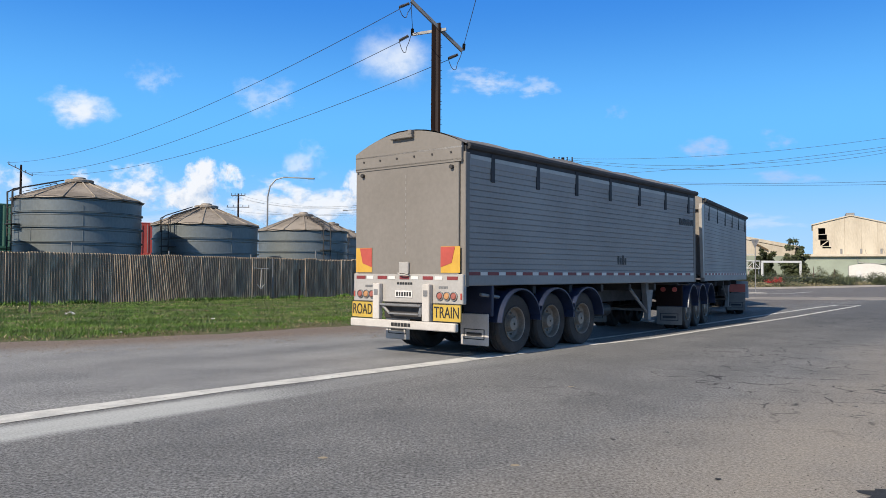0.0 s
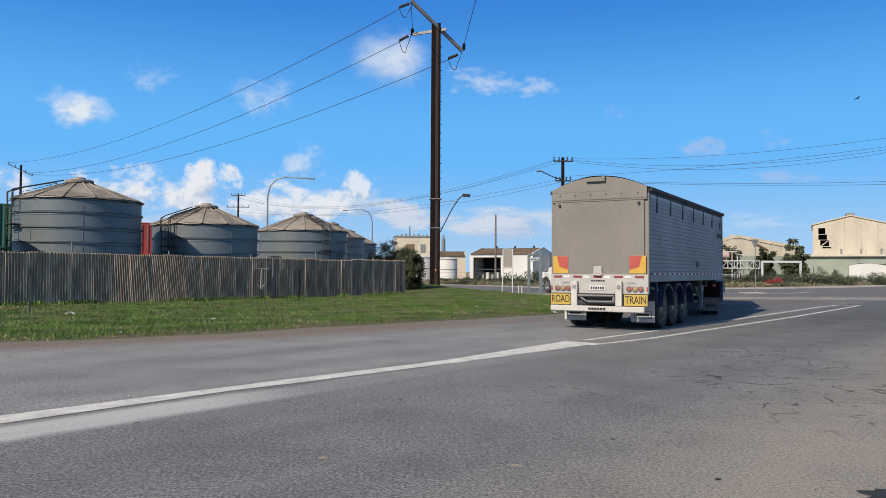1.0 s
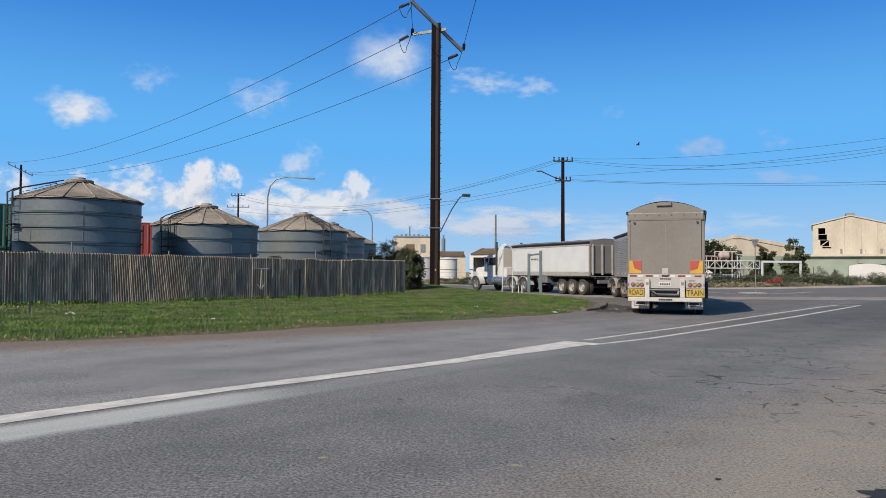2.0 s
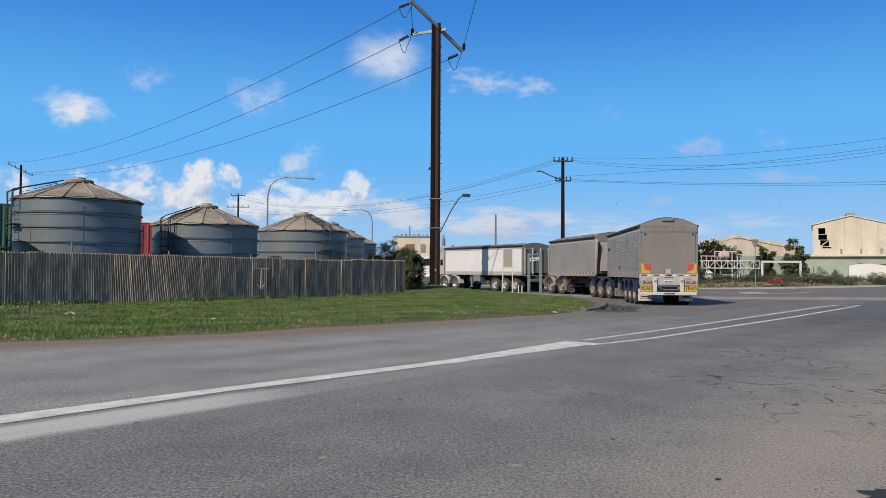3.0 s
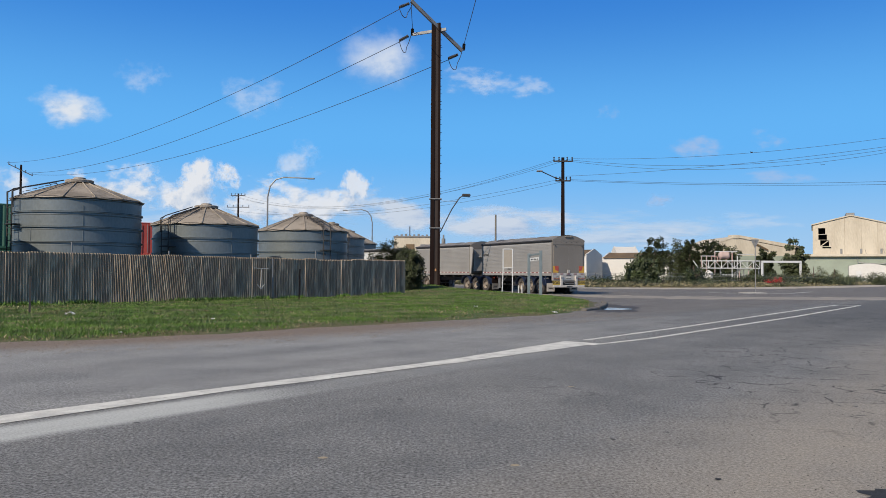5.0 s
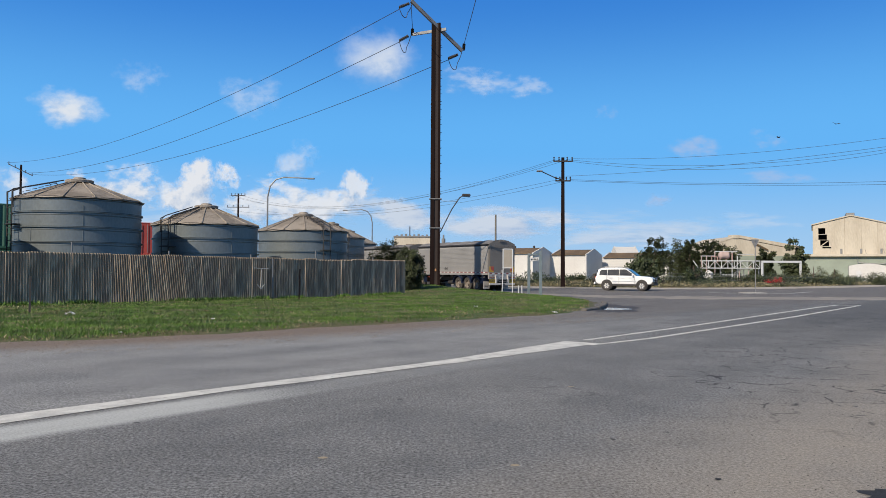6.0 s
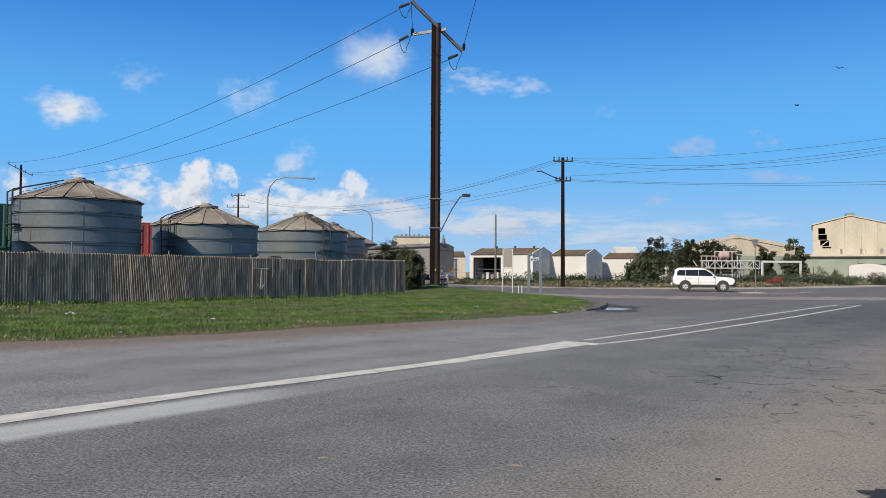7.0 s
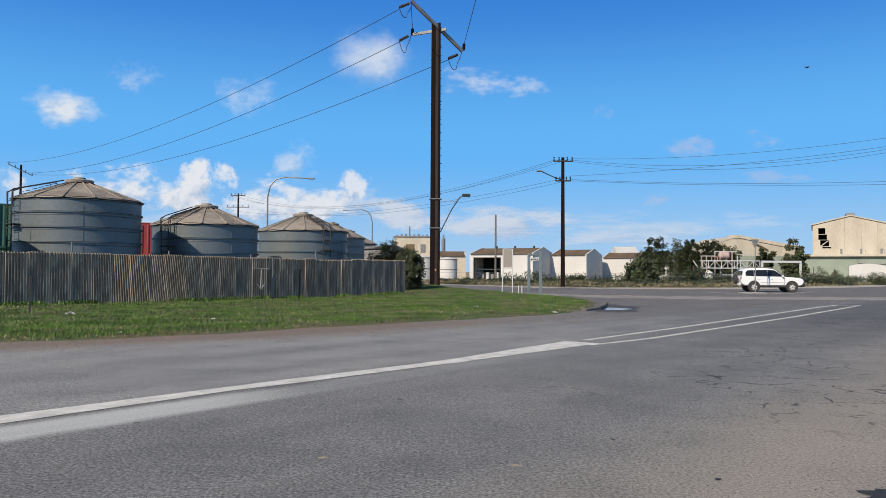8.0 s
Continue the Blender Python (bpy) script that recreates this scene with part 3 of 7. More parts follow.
def fence_bracket():
    """A bent iron hanger with an arrow-like foot on the fence."""
    t = thing("fence_bracket", pose(0, 0, 0), "pale iron hanger shaped like an arrow on the fence", "bracket")
    x, y = -8.72, 36.8
    for a, b in (((-0.26, -0.24, 1.56), (0.3, 0.28, 1.52)), ((0.02, 0.02, 1.54), (0.0, 0.0, 0.55)), ((0.0, 0.0, 0.55), (-0.14, -0.13, 0.78)), ((0.0, 0.0, 0.55), (0.14, 0.13, 0.78))):
        s = Shape()
        beam(s, (x + a[0], y + a[1], a[2]), (x + b[0], y + b[1], b[2]), 0.035, 0.035, 0.005)
        part("bar", s, DIRTYWHITE, t)


# ---- silos ----
def beam(shape, a, b, w, h, c=0.006):
    a, b = Vector(a), Vector(b)
    d = b - a
    q = d.to_track_quat("Y", "Z").to_matrix().to_4x4()
    return shape.box(-w / 2, w / 2, 0, d.length, -h / 2, h / 2, c, Matrix.Translation(a) @ q)


def silo(x, y, r, eave, apex, ladder_az, label, ribs=14):
    t = thing("silo", pose(x, y, -0.03), label, "silo", "row of grain silos")
    s = Shape()
    prof = []
    rings = max(5, int(eave / 0.66))
    for i in range(rings):
        z0, z1 = eave * i / rings, eave * (i + 1) / rings
        zm = z0 + 0.78 * (z1 - z0)
        prof += [(r, z0 + 0.04), (r + 0.004, zm - 0.02), (r + 0.02, zm), (r + 0.004, zm + 0.02), (r, z1 - 0.04)]
    s.lathe([(r, 0)] + prof, 72)
    part("wall", s, SILO, t, smooth=True)
    for i in range(1, rings):
        s = Shape()
        z = eave * i / rings
        s.lathe([(r - 0.003, z - 0.045), (r + 0.075, z - 0.04), (r + 0.075, z - 0.01), (r + 0.008, z), (r + 0.07, z + 0.01), (r + 0.07, z + 0.03), (r - 0.003, z + 0.035)], 72)
        part("hoop", s, SILO, t, smooth=20)
    # dark band put in for the shadow line under the roof's edge
    s = Shape()
    s.lathe([(r + 0.0, eave - 0.1), (r + 0.05, eave - 0.09), (r + 0.06, eave - 0.0), (r + 0.0, eave + 0.0)], 72, closed=True)
    part("eave_band", s, DARKSTEEL, t, smooth=True)
    for k in range(2):
        az = radians(ladder_az + 22 + 47 * k)
        s = Shape()
        s.box(-0.015, 0.015, -0.008, 0.012, 0.3 + 1.4 * k, eave - 1.3 + 0.9 * k, 0.003)
        part("seam", s, SILO, t, m=pose((r + 0.012) * math.cos(az), (r + 0.012) * math.sin(az), 0, 0, 0, math.degrees(az) + 90))
    top = 0.16 * r
    # roof of flat sheets that sag between their ribs and stand off the wall
    s = Shape()
    sub = 6
    nn = ribs * sub
    vs = []
    for rr, zz, sag in ((r + 0.11, eave - 0.02, 0.05), (r + 0.05, eave + 0.02, 0.045), (r * 0.6, eave + 0.46 * (apex - eave), 0.03), (top, apex - 0.12, 0.0)):
        for i in range(nn):
            a = 2 * math.pi * i / nn
            q = math.sin(math.pi * (i % sub) / sub)
            wob = 0.03 * noise.noise((math.cos(a) * 3, math.sin(a) * 3, x)) if sag > 0.04 else 0
            vs.append((rr * math.cos(a), rr * math.sin(a), zz - sag * q + wob))
    s.add(vs, [(j * nn + i, j * nn + (i + 1) % nn, (j + 1) * nn + (i + 1) % nn, (j + 1) * nn + i) for j in range(3) for i in range(nn)])
    roof = part("roof", s, SILOROOF, t, smooth=12)
    sol = roof.modifiers.new("thickness", "SOLIDIFY")
    sol.thickness, sol.offset = 0.03, -1
    for k in range(ribs):
        az = 2 * math.pi * k / ribs
        s = Shape()
        beam(s, ((r + 0.14) * math.cos(az), (r + 0.14) * math.sin(az), eave + 0.0), (top * math.cos(az), top * math.sin(az), apex - 0.09), 0.06, 0.05, 0.01)
        part("roof_rib", s, SILOROOF, t)
    s = Shape()
    s.lathe([(top + 0.05, apex - 0.16), (top + 0.18, apex - 0.12), (top + 0.2, apex - 0.02), (top + 0.12, apex + 0.02), (top * 0.7, apex + 0.03), (top * 0.62, apex + 0.12), (top * 0.5, apex + 0.14), (0.02, apex + 0.15)], 28)
    part("cap", s, SILOROOF, t, smooth=30)
    # ladder with a bent top that runs up the roof
    az = radians(ladder_az)
    u = Vector((math.cos(az), math.sin(az), 0))
    w = Vector((-u.y, u.x, 0))
    for sd in (-0.24, 0.24):
        s = Shape()
        pts = [u * (r + 0.3) + w * sd + Vector((0, 0, z)) for z in (0.8, eave - 0.2, eave + 0.2)]
        pts += [u * (r + 0.05) + w * sd + Vector((0, 0, eave + 0.38)), u * (r * 0.3) + w * sd + Vector((0, 0, eave + 0.7 * (apex - eave) + 0.22))]
        s.path(pts, 0.028, 6)
        part("ladder_rail", s, DARKSTEEL, t)
    for k in range(int((eave - 0.8) / 0.3)):
        s = Shape()
        z = 0.95 + 0.3 * k
        s.tube(u * (r + 0.3) + w * -0.24 + Vector((0, 0, z)), u * (r + 0.3) + w * 0.24 + Vector((0, 0, z)), 0.016, n=5)
        part("rung", s, DARKSTEEL, t)
    # hooped handrail at the roof's edge beside the ladder
    for sd in (-0.34, 0.34):
        s = Shape()
        s.path([u * (r + 0.28) + w * sd + Vector((0, 0, eave - 0.5)), u * (r + 0.3) + w * sd + Vector((0, 0, eave + 0.22)), u * (r - 0.15) + w * sd + Vector((0, 0, eave + 0.42)),
                u * (r * 0.45) + w * sd + Vector((0, 0, eave + 0.55 * (apex - eave) + 0.24)), u * (r * 0.42) + w * sd + Vector((0, 0, eave + 0.58 * (apex - eave) + 0.1))], 0.024, 6)
        part("handrail", s, DARKSTEEL, t)
    for k in range(6):
        q = 0.93 - 0.1 * k
        s = Shape()
        z = eave + (1 - q) * (apex - eave) + 0.16
        s.tube(u * (r * q) + w * -0.24 + Vector((0, 0, z)), u * (r * q) + w * 0.24 + Vector((0, 0, z)), 0.018, n=5)
        part("roof_rung", s, DARKSTEEL, t)
    # small platform bracket and a stencilled mark on the ladder side
    s = Shape()
    c0 = u * (r + 0.22) + Vector((0, 0, eave - 1.25))
    beam(s, c0 - w * 0.3, c0 + w * 0.5, 0.4, 0.04, 0.006)
    part("rest_platform", s, DARKSTEEL, t)
    return t


silo(-21.9, 30.9, 2.8, 4.0, 5.1, 225, "grey galvanised steel silo at the start of the row")
silo(-17.5, 36.8, 2.8, 4.75, 5.75, 230, "large grey corrugated steel grain silo with dusty conical roof")
silo(-13.2, 42.7, 2.8, 3.95, 5.05, 246, "grey galvanised steel silo with dusty tan conical roof")
silo(-9.0, 49.3, 2.8, 4.0, 5.1, 308, "grey galvanised steel silo with roof ladder")
silo(-9.6, 66.0, 2.8, 4.3, 5.55, 300, "grey steel silo standing behind the others")
silo(-9.49, 77.0, 2.75, 4.2, 5.5, 300, "grey steel silo with ladder at the end of the row")


def container(x, y, z, rz, colour, dark, label, length=6.06):
    t = thing("shipping_container", pose(x, y, z, 0, 0, rz), label, "container")
    m = mat("container_paint", colour, dark, 0.6, scale=0.9, fine=12, bump=0.05)
    s = Shape()
    n = int(length / 0.07)
    for sgn in (-1, 1):
        vs, fs = [], []
        for j in range(n + 1):
            d = sgn * (1.2 + (0.018 if j % 4 < 2 else -0.018))
            vs += [(j / n * length, d, 0.15), (j / n * length, d, 2.45)]
        fs = [(2 * j, 2 * j + 2, 2 * j + 3, 2 * j + 1) for j in range(n)]
        s.add(vs, fs)
    part("side", s, m, t)
    s = Shape()
    s.box(0, length, -1.2, 1.2, 2.45, 2.55, 0.02)
    part("roof", s, m, t)
    s = Shape()
    s.box(0.02, length - 0.02, -1.17, 1.17, 0.15, 2.45, 0.01)
    part("body", s, m, t)
    for px in (0, length - 0.1):
        for py in (-1.22, 1.12):
            s = Shape()
            s.box(px, px + 0.1, py, py + 0.1, 0, 2.59, 0.01)
            part("corner_post", s, m, t)
    for px in (0.35, 0.8, 1.6, 2.05):
        s = Shape()
        s.tube((-0.05, px - 1.2, 0.2), (-0.05, px - 1.2, 2.4), 0.025, n=6)
        part("lock_bar", s, GREYSTEEL, t)
    s = Shape()
    s.box(0, length, -1.22, 1.22, 0, 0.15, 0.02)
    part("base_rail", s, m, t)


container(-22.7, 60, 0.0, 111.7, (0.45, 0.06, 0.045), (0.28, 0.04, 0.035), "red steel shipping container behind the silos")
container(-22.7, 60, 2.6, 111.7, (0.45, 0.06, 0.045), (0.28, 0.04, 0.035), "red steel shipping container stacked on another")
container(-29.4, 41.5, 0.0, 35, (0.035, 0.13, 0.085), (0.02, 0.07, 0.05), "green steel shipping container beside the silo")
container(-29.4, 41.5, 2.6, 35, (0.035, 0.13, 0.085), (0.02, 0.07, 0.05), "green steel shipping container stacked on another")


# ---- poles ----
def insulator(name, a, b, parent, r=0.07, n=9):
    a, b = Vector(a), Vector(b)
    s = Shape()
    d = (b - a)
    q = d.to_track_quat("Z", "Y").to_matrix().to_4x4()
    prof = []
    for i in range(n):
        z0 = d.length * i / n
        prof += [(r * 0.45, z0), (r, z0 + d.length * 0.35 / n), (r * 0.9, z0 + d.length * 0.6 / n), (r * 0.45, z0 + d.length * 0.7 / n)]
    s.lathe([(0.0, 0)] + prof + [(0, d.length)], 10, Matrix.Translation(a) @ q)
    part(name, s, DARKSTEEL, parent, smooth=30)


POLE = (-0.55, 54.0)
POLE_Z = verge_z(*POLE)


def stobie_pole():
    """A tapered pole of two rusty steel channels with concrete between."""
    t = thing("stobie_pole", pose(*POLE, POLE_Z - 0.05), "tall pole of rusty steel channels with a concrete core", "power pole")
    h = 18.75
    def taper(x0, x1, y0, y1):
        s = Shape()
        k = 0.92
        vs = [(x, y, 0) for x, y in ((x0, y0), (x1, y0), (x1, y1), (x0, y1))] + [(x * k, y * 0.8, h) for x, y in ((x0, y0), (x1, y0), (x1, y1), (x0, y1))]
        return s.add(vs, [(3, 2, 1, 0), (4, 5, 6, 7), (0, 1, 5, 4), (1, 2, 6, 5), (2, 3, 7, 6), (3, 0, 4, 7)])
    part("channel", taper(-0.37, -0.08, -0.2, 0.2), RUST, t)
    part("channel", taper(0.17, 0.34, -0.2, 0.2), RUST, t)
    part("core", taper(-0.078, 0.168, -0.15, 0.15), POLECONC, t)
    for i in range(16):
        z = 1.4 + i * 1.05
        s = Shape()
        s.tube((-0.4 + 0.001 * i, 0, z), (0.38, 0, z), 0.018, n=6)
        part("bolt", s, GREYSTEEL, t)
    for i in range(22):
        s = Shape()
        s.box(0.27, 0.42, -0.02, 0.02, 6 + 0.55 * i, 6.025 + 0.55 * i, 0.004)
        part("step", s, DARKSTEEL, t)
    for z, w in ((4.15, 0.42), (6.2, 0.44)):
        s = Shape()
        s.box(-w, w, -0.23, 0.23, z, z + 0.07, 0.01)
        part("strap", s, GREYSTEEL, t)
    s = Shape()
    s.box(-0.02, 0.09, -0.205, -0.17, 1.15, 1.33, 0.006)
    part("tag", s, AMBERLENS, t, "faded orange pole tag plate")
    # crossarms
    arm = Shape()
    beam(arm, (-1.75, -1.0, 20.0), (1.85, 0.9, 17.05), 0.16, 0.24)
    part("crossarm", arm, GREYSTEEL, t)
    arm = Shape()
    beam(arm, (-1.7, 0.35, 18.05), (0.7, -0.1, 18.3), 0.13, 0.2)
    part("crossarm", arm, GREYSTEEL, t)
    arm = Shape()
    beam(arm, (-1.75, -1.0, 20.05), (0.0, -0.05, 18.5), 0.1, 0.1)
    part("brace", arm, GREYSTEEL, t)
    for (p, q) in (((-1.9, -0.9, 19.85), (-2.6, -1.1, 19.5)), ((-2.0, 0.35, 17.95), (-2.65, 0.2, 17.55)), ((1.55, 0.8, 16.75), (0.85, 0.6, 16.4)),
                   ((-1.72, 0.35, 18.0), (-1.72, 0.5, 18.5)), ((1.95, 0.95, 17.1), (2.0, 1.0, 17.6))):
        insulator("insulator", p, q, t, 0.12)
    for (p, q, dip) in (((-2.6, -1.1, 19.5), (-1.6, -0.5, 20.3), 1.0), ((-2.65, 0.2, 17.55), (-1.72, 0.5, 18.5), 1.25), ((0.85, 0.6, 16.4), (2.0, 1.0, 17.6), 1.3)):
        s = Shape()
        pts = []
        for i in range(13):
            k = i / 12
            v = Vector(p).lerp(Vector(q), k)
            v.z -= dip * 4 * k * (1 - k) * (0.75 if k > 0.5 else 1.0)
            pts.append(v)
        s.path(pts, 0.025, 5)
        part("jumper", s, DARKSTEEL, t)
    # street lamp arm
    s = Shape()
    s.path([(0.35, -0.1, 3.9), (1.15, -0.3, 5.5), (1.7, -0.5, 6.3), (1.95, -0.55, 6.45)], 0.04, 6)
    part("lamp_arm", s, DARKSTEEL, t)
    s = Shape()
    s.tube((0.35, -0.1, 6.1), (1.55, -0.4, 6.05), 0.02, n=5)
    part("stay", s, GREYSTEEL, t)
    s = Shape()
    s.box(1.85, 2.45, -0.72, -0.42, 6.36, 6.56, 0.06)
    part("lamp_head", s, DARKSTEEL, t)


stobie_pole()
fence_bracket()


def cable(a, b, sag, r=0.02, label="black overhead power cable", name="power_cable"):
    a, b = Vector(a), Vector(b)
    s = Shape()
    n = 24
    pts = []
    for i in range(n + 1):
        k = i / n
        v = a.lerp(b, k)
        v.z -= sag * 4 * k * (1 - k)
        pts.append(v)
    s.path(pts, r, 5)
    tagged(part(name, s, DARKSTEEL), label, "cable", "overhead cables")


# ---- vehicles ----
WHEEL_R = 0.52


def wheel_meshes():
    """Meshes of a dual truck wheel, axle along x, outer face towards -x."""
    turn = pose(0, 0, 0, 0, -90, 0)
    ty = Shape()
    prof = [(0.30, -0.11), (0.40, -0.13), (0.49, -0.125), (0.515, -0.10), (0.52, -0.06), (0.508, -0.05), (0.508, -0.035), (0.52, -0.03), (0.52, 0.03), (0.508, 0.035),
            (0.508, 0.05), (0.52, 0.06), (0.515, 0.10), (0.49, 0.125), (0.40, 0.13), (0.30, 0.11)]
    ty.lathe(prof, 36, turn, closed=True)
    rim = Shape()
    rim.lathe([(0.305, 0.12), (0.30, 0.135), (0.285, 0.125), (0.27, 0.02), (0.225, -0.01), (0.15, -0.015), (0.13, 0.04), (0.11, 0.10), (0.02, 0.11)], 30, turn)
    rim.lathe([(0.30, 0.11), (0.29, -0.11)], 30, turn)
    nuts = Shape()
    for k in range(10):
        a = 2 * math.pi * k / 10
        nuts.tube((0.0, 0.19 * math.cos(a), 0.19 * math.sin(a)), (-0.035, 0.19 * math.cos(a), 0.19 * math.sin(a)), 0.018, n=6)
    return ty.mesh("tyre", 40), rim.mesh("rim", 40), nuts.mesh("wheel_nuts")


WHEEL_PARTS = {}
WHEELS = []          # (wheel object, pose on its vehicle without spin, radius, key of its vehicle's path)


def road_wheel(parent, x, y, path, rim_mat=RIM, inner=True, r=WHEEL_R):
    """A wheel at its place on the vehicle; x < 0 is the left side."""
    key = rim_mat.name
    if key not in WHEEL_PARTS:
        WHEEL_PARTS[key] = wheel_meshes()
    ty, rim, nuts = WHEEL_PARTS[key]
    w = new("wheel")
    w.parent = parent
    k = r / WHEEL_R
    base = pose(x, y, r, 0, 0, 0 if x < 0 else 180)
    w.matrix_basis = base
    flip = Matrix.Diagonal((k, k, k, 1))
    part("tyre", ty, TYRE, w, m=flip)
    part("rim", rim, rim_mat, w, m=flip)
    part("wheel_nuts", nuts, rim_mat, w, m=flip)
    if inner:
        part("inner_tyre", ty, TYRE, w, m=Matrix.Translation((0.3, 0, 0)))
    WHEELS.append((w, base, r, path))
    return w


def axle(parent, y, r=WHEEL_R):
    s = Shape()
    s.tube((-1.0, y, r), (1.0, y, r), 0.07, n=10)
    part("axle", s, DARKSTEEL, parent)


def fender(parent, x, y, material, r=0.60, w=0.56, a0=5, a1=175, name="mudguard"):
    """A curved mudguard over one wheel."""
    s = Shape()
    n = 14
    vs = []
    for i in range(n + 1):
        a = radians(a0 + (a1 - a0) * i / n)
        for rr in (r, r + 0.025):
            for u in (-w / 2, w / 2):
                vs.append((x + u, y + rr * math.cos(a), WHEEL_R + rr * math.sin(a)))
    fs = []
    for i in range(n):
        k = 4 * i
        fs += [(k, k + 1, k + 5, k + 4), (k + 2, k + 6, k + 7, k + 3), (k, k + 4, k + 6, k + 2), (k + 1, k + 3, k + 7, k + 5)]
    fs += [(0, 2, 3, 1), (4 * n, 4 * n + 1, 4 * n + 3, 4 * n + 2)]
    s.add(vs, fs)
    part(name, s, material, parent, smooth=40)


def tipper_body(t, L, z0, ht, crown, side_mat, end_mat, tarp_mat, slats=True, straps=7, rear_open=False):
    """The box of a tipping trailer: floor at z0, rails at ht, an arched tarp above; the rear is at y = 0."""
    W = 1.25
    s = Shape()
    s.box(-W + 0.06, W - 0.06, 0.06, L - 0.05, z0, ht - 0.05, 0.02)
    part("bin", s, end_mat, t)
    for sg in (-1, 1):
        if slats:
            n = 17
            s = Shape()
            dz = (ht - 0.2 - z0 - 0.1) / n
            prof = []
            for i in range(n):
                za = z0 + 0.1 + i * dz
                prof += [(sg * (W - 0.018), za), (sg * (W - 0.006), za + 0.006), (sg * (W - 0.004), za + dz - 0.012), (sg * (W - 0.018), za + dz - 0.007)]
            outline = [(sg * (W - 0.08), z0 + 0.1)] + prof + [(sg * (W - 0.08), ht - 0.2)]
            s.prism(outline, 0.1, L - 0.08, "y")
            part("side_slats", s, side_mat, t)
        else:
            s = Shape()
            s.box(min(sg * (W - 0.08), sg * (W - 0.015)), max(sg * (W - 0.08), sg * (W - 0.015)), 0.1, L - 0.08, z0 + 0.1, ht - 0.1, 0.01)
            part("side_panel", s, side_mat, t)
        x0, x1 = sorted((sg * (W - 0.1), sg * (W + 0.005)))
        s = Shape()
        s.box(x0, x1, 0.0, L, ht - 0.22 if slats else ht - 0.12, ht - 0.02, 0.012)
        part("top_rail", s, side_mat if slats else ALLOY, t)
        s = Shape()
        s.box(x0, x1, 0.0, L, z0 - 0.17, z0 + 0.1, 0.012)
        part("bottom_rail", s, ALLOY if not slats else side_mat, t)
        for yy in (0.0, L - 0.12):
            s = Shape()
            s.box(x0 - 0.004, x1 + 0.004, yy - 0.006, yy + 0.12, z0 - 0.18, ht, 0.015)
            part("corner_post", s, end_mat, t)
        if slats:
            s = Shape()
            s.box(*sorted((sg * (W + 0.002), sg * (W + 0.009))), 0.14, L - 0.16, ht - 0.1, ht - 0.035, 0.002)
            part("rope_rail", s, ALLOY, t)
        # hem of the tarp with hanging straps
        s = Shape()
        s.tube((sg * (W + 0.01), 0.05, ht + 0.1), (sg * (W + 0.01), L + 0.05, ht + 0.1), 0.06, n=8)
        s.box(*sorted((sg * (W - 0.08), sg * (W + 0.002))), 0.02, L - 0.02, ht - 0.03, ht + 0.1)
        part("tarp_roller", s, TARPDARK, t)
        for k in range(straps if sg > 0 else 0):
            y = 0.75 + (L - 1.2) * k / max(1, straps - 1)
            s = Shape()
            x2, x3 = sorted((sg * (W - 0.01), sg * (W + 0.012)))
            s.box(x2, x3, y - 0.055, y + 0.055, ht - 0.44, ht + 0.03, 0.004)
            part("strap", s, TARPDARK, t)
        # conspicuity tape in red and white pieces, and marker lamps
        if slats:
            n = int(L / 0.26)
            for k in range(n):
                y = 0.12 + k * (L - 0.24) / n
                s = Shape()
                x2, x3 = sorted((sg * (W + 0.004), sg * (W + 0.010)))
                s.box(x2, x3, y - (0.03 if k % 2 == 0 else -0.03), y + (0.28 if k % 2 == 0 else 0.22), z0 + 0.0, z0 + 0.055)
                part("tape", s, MAROON if k % 2 == 0 else WHITEREF, t)
    # tarp, arched between the rails with slight waves over the bows
    s = Shape()
    ny, nx = 40, 12
    vs = []
    for j in range(ny + 1):
        y = -0.02 + (L + 0.04) * j / ny
        for i in range(nx + 1):
            x = -W + 2 * W * i / nx
            k = 1 - (x / W) ** 2
            wave = 0.03 * math.cos(2 * math.pi * y / 1.4) + 0.02 * noise.noise((x * 1.5, y * 1.1, 2.0))
            vs.append((x * 1.01, y, ht + 0.13 + (crown - ht - 0.13) * k + wave * k))
    fs = [(j * (nx + 1) + i, j * (nx + 1) + i + 1, (j + 1) * (nx + 1) + i + 1, (j + 1) * (nx + 1) + i) for j in range(ny) for i in range(nx)]
    s.add(vs, fs)
    part("tarp", s, tarp_mat, t, smooth=True)
    for yy, ee in ((0.0, -0.02), (L, 0.02)):
        s = Shape()
        W2 = W - 0.035
        out = [(-W2, ht - 0.16)] + [(-W2 + 2 * W2 * i / 14, ht + 0.15 + (crown - ht - 0.15) * (1 - (1 - i / 7) ** 2)) for i in range(15)] + [(W2, ht - 0.16)]
        s.prism(out, min(yy, yy + 3 * ee), max(yy, yy + 3 * ee), "y")
        part("tarp_end", s, end_mat, t)


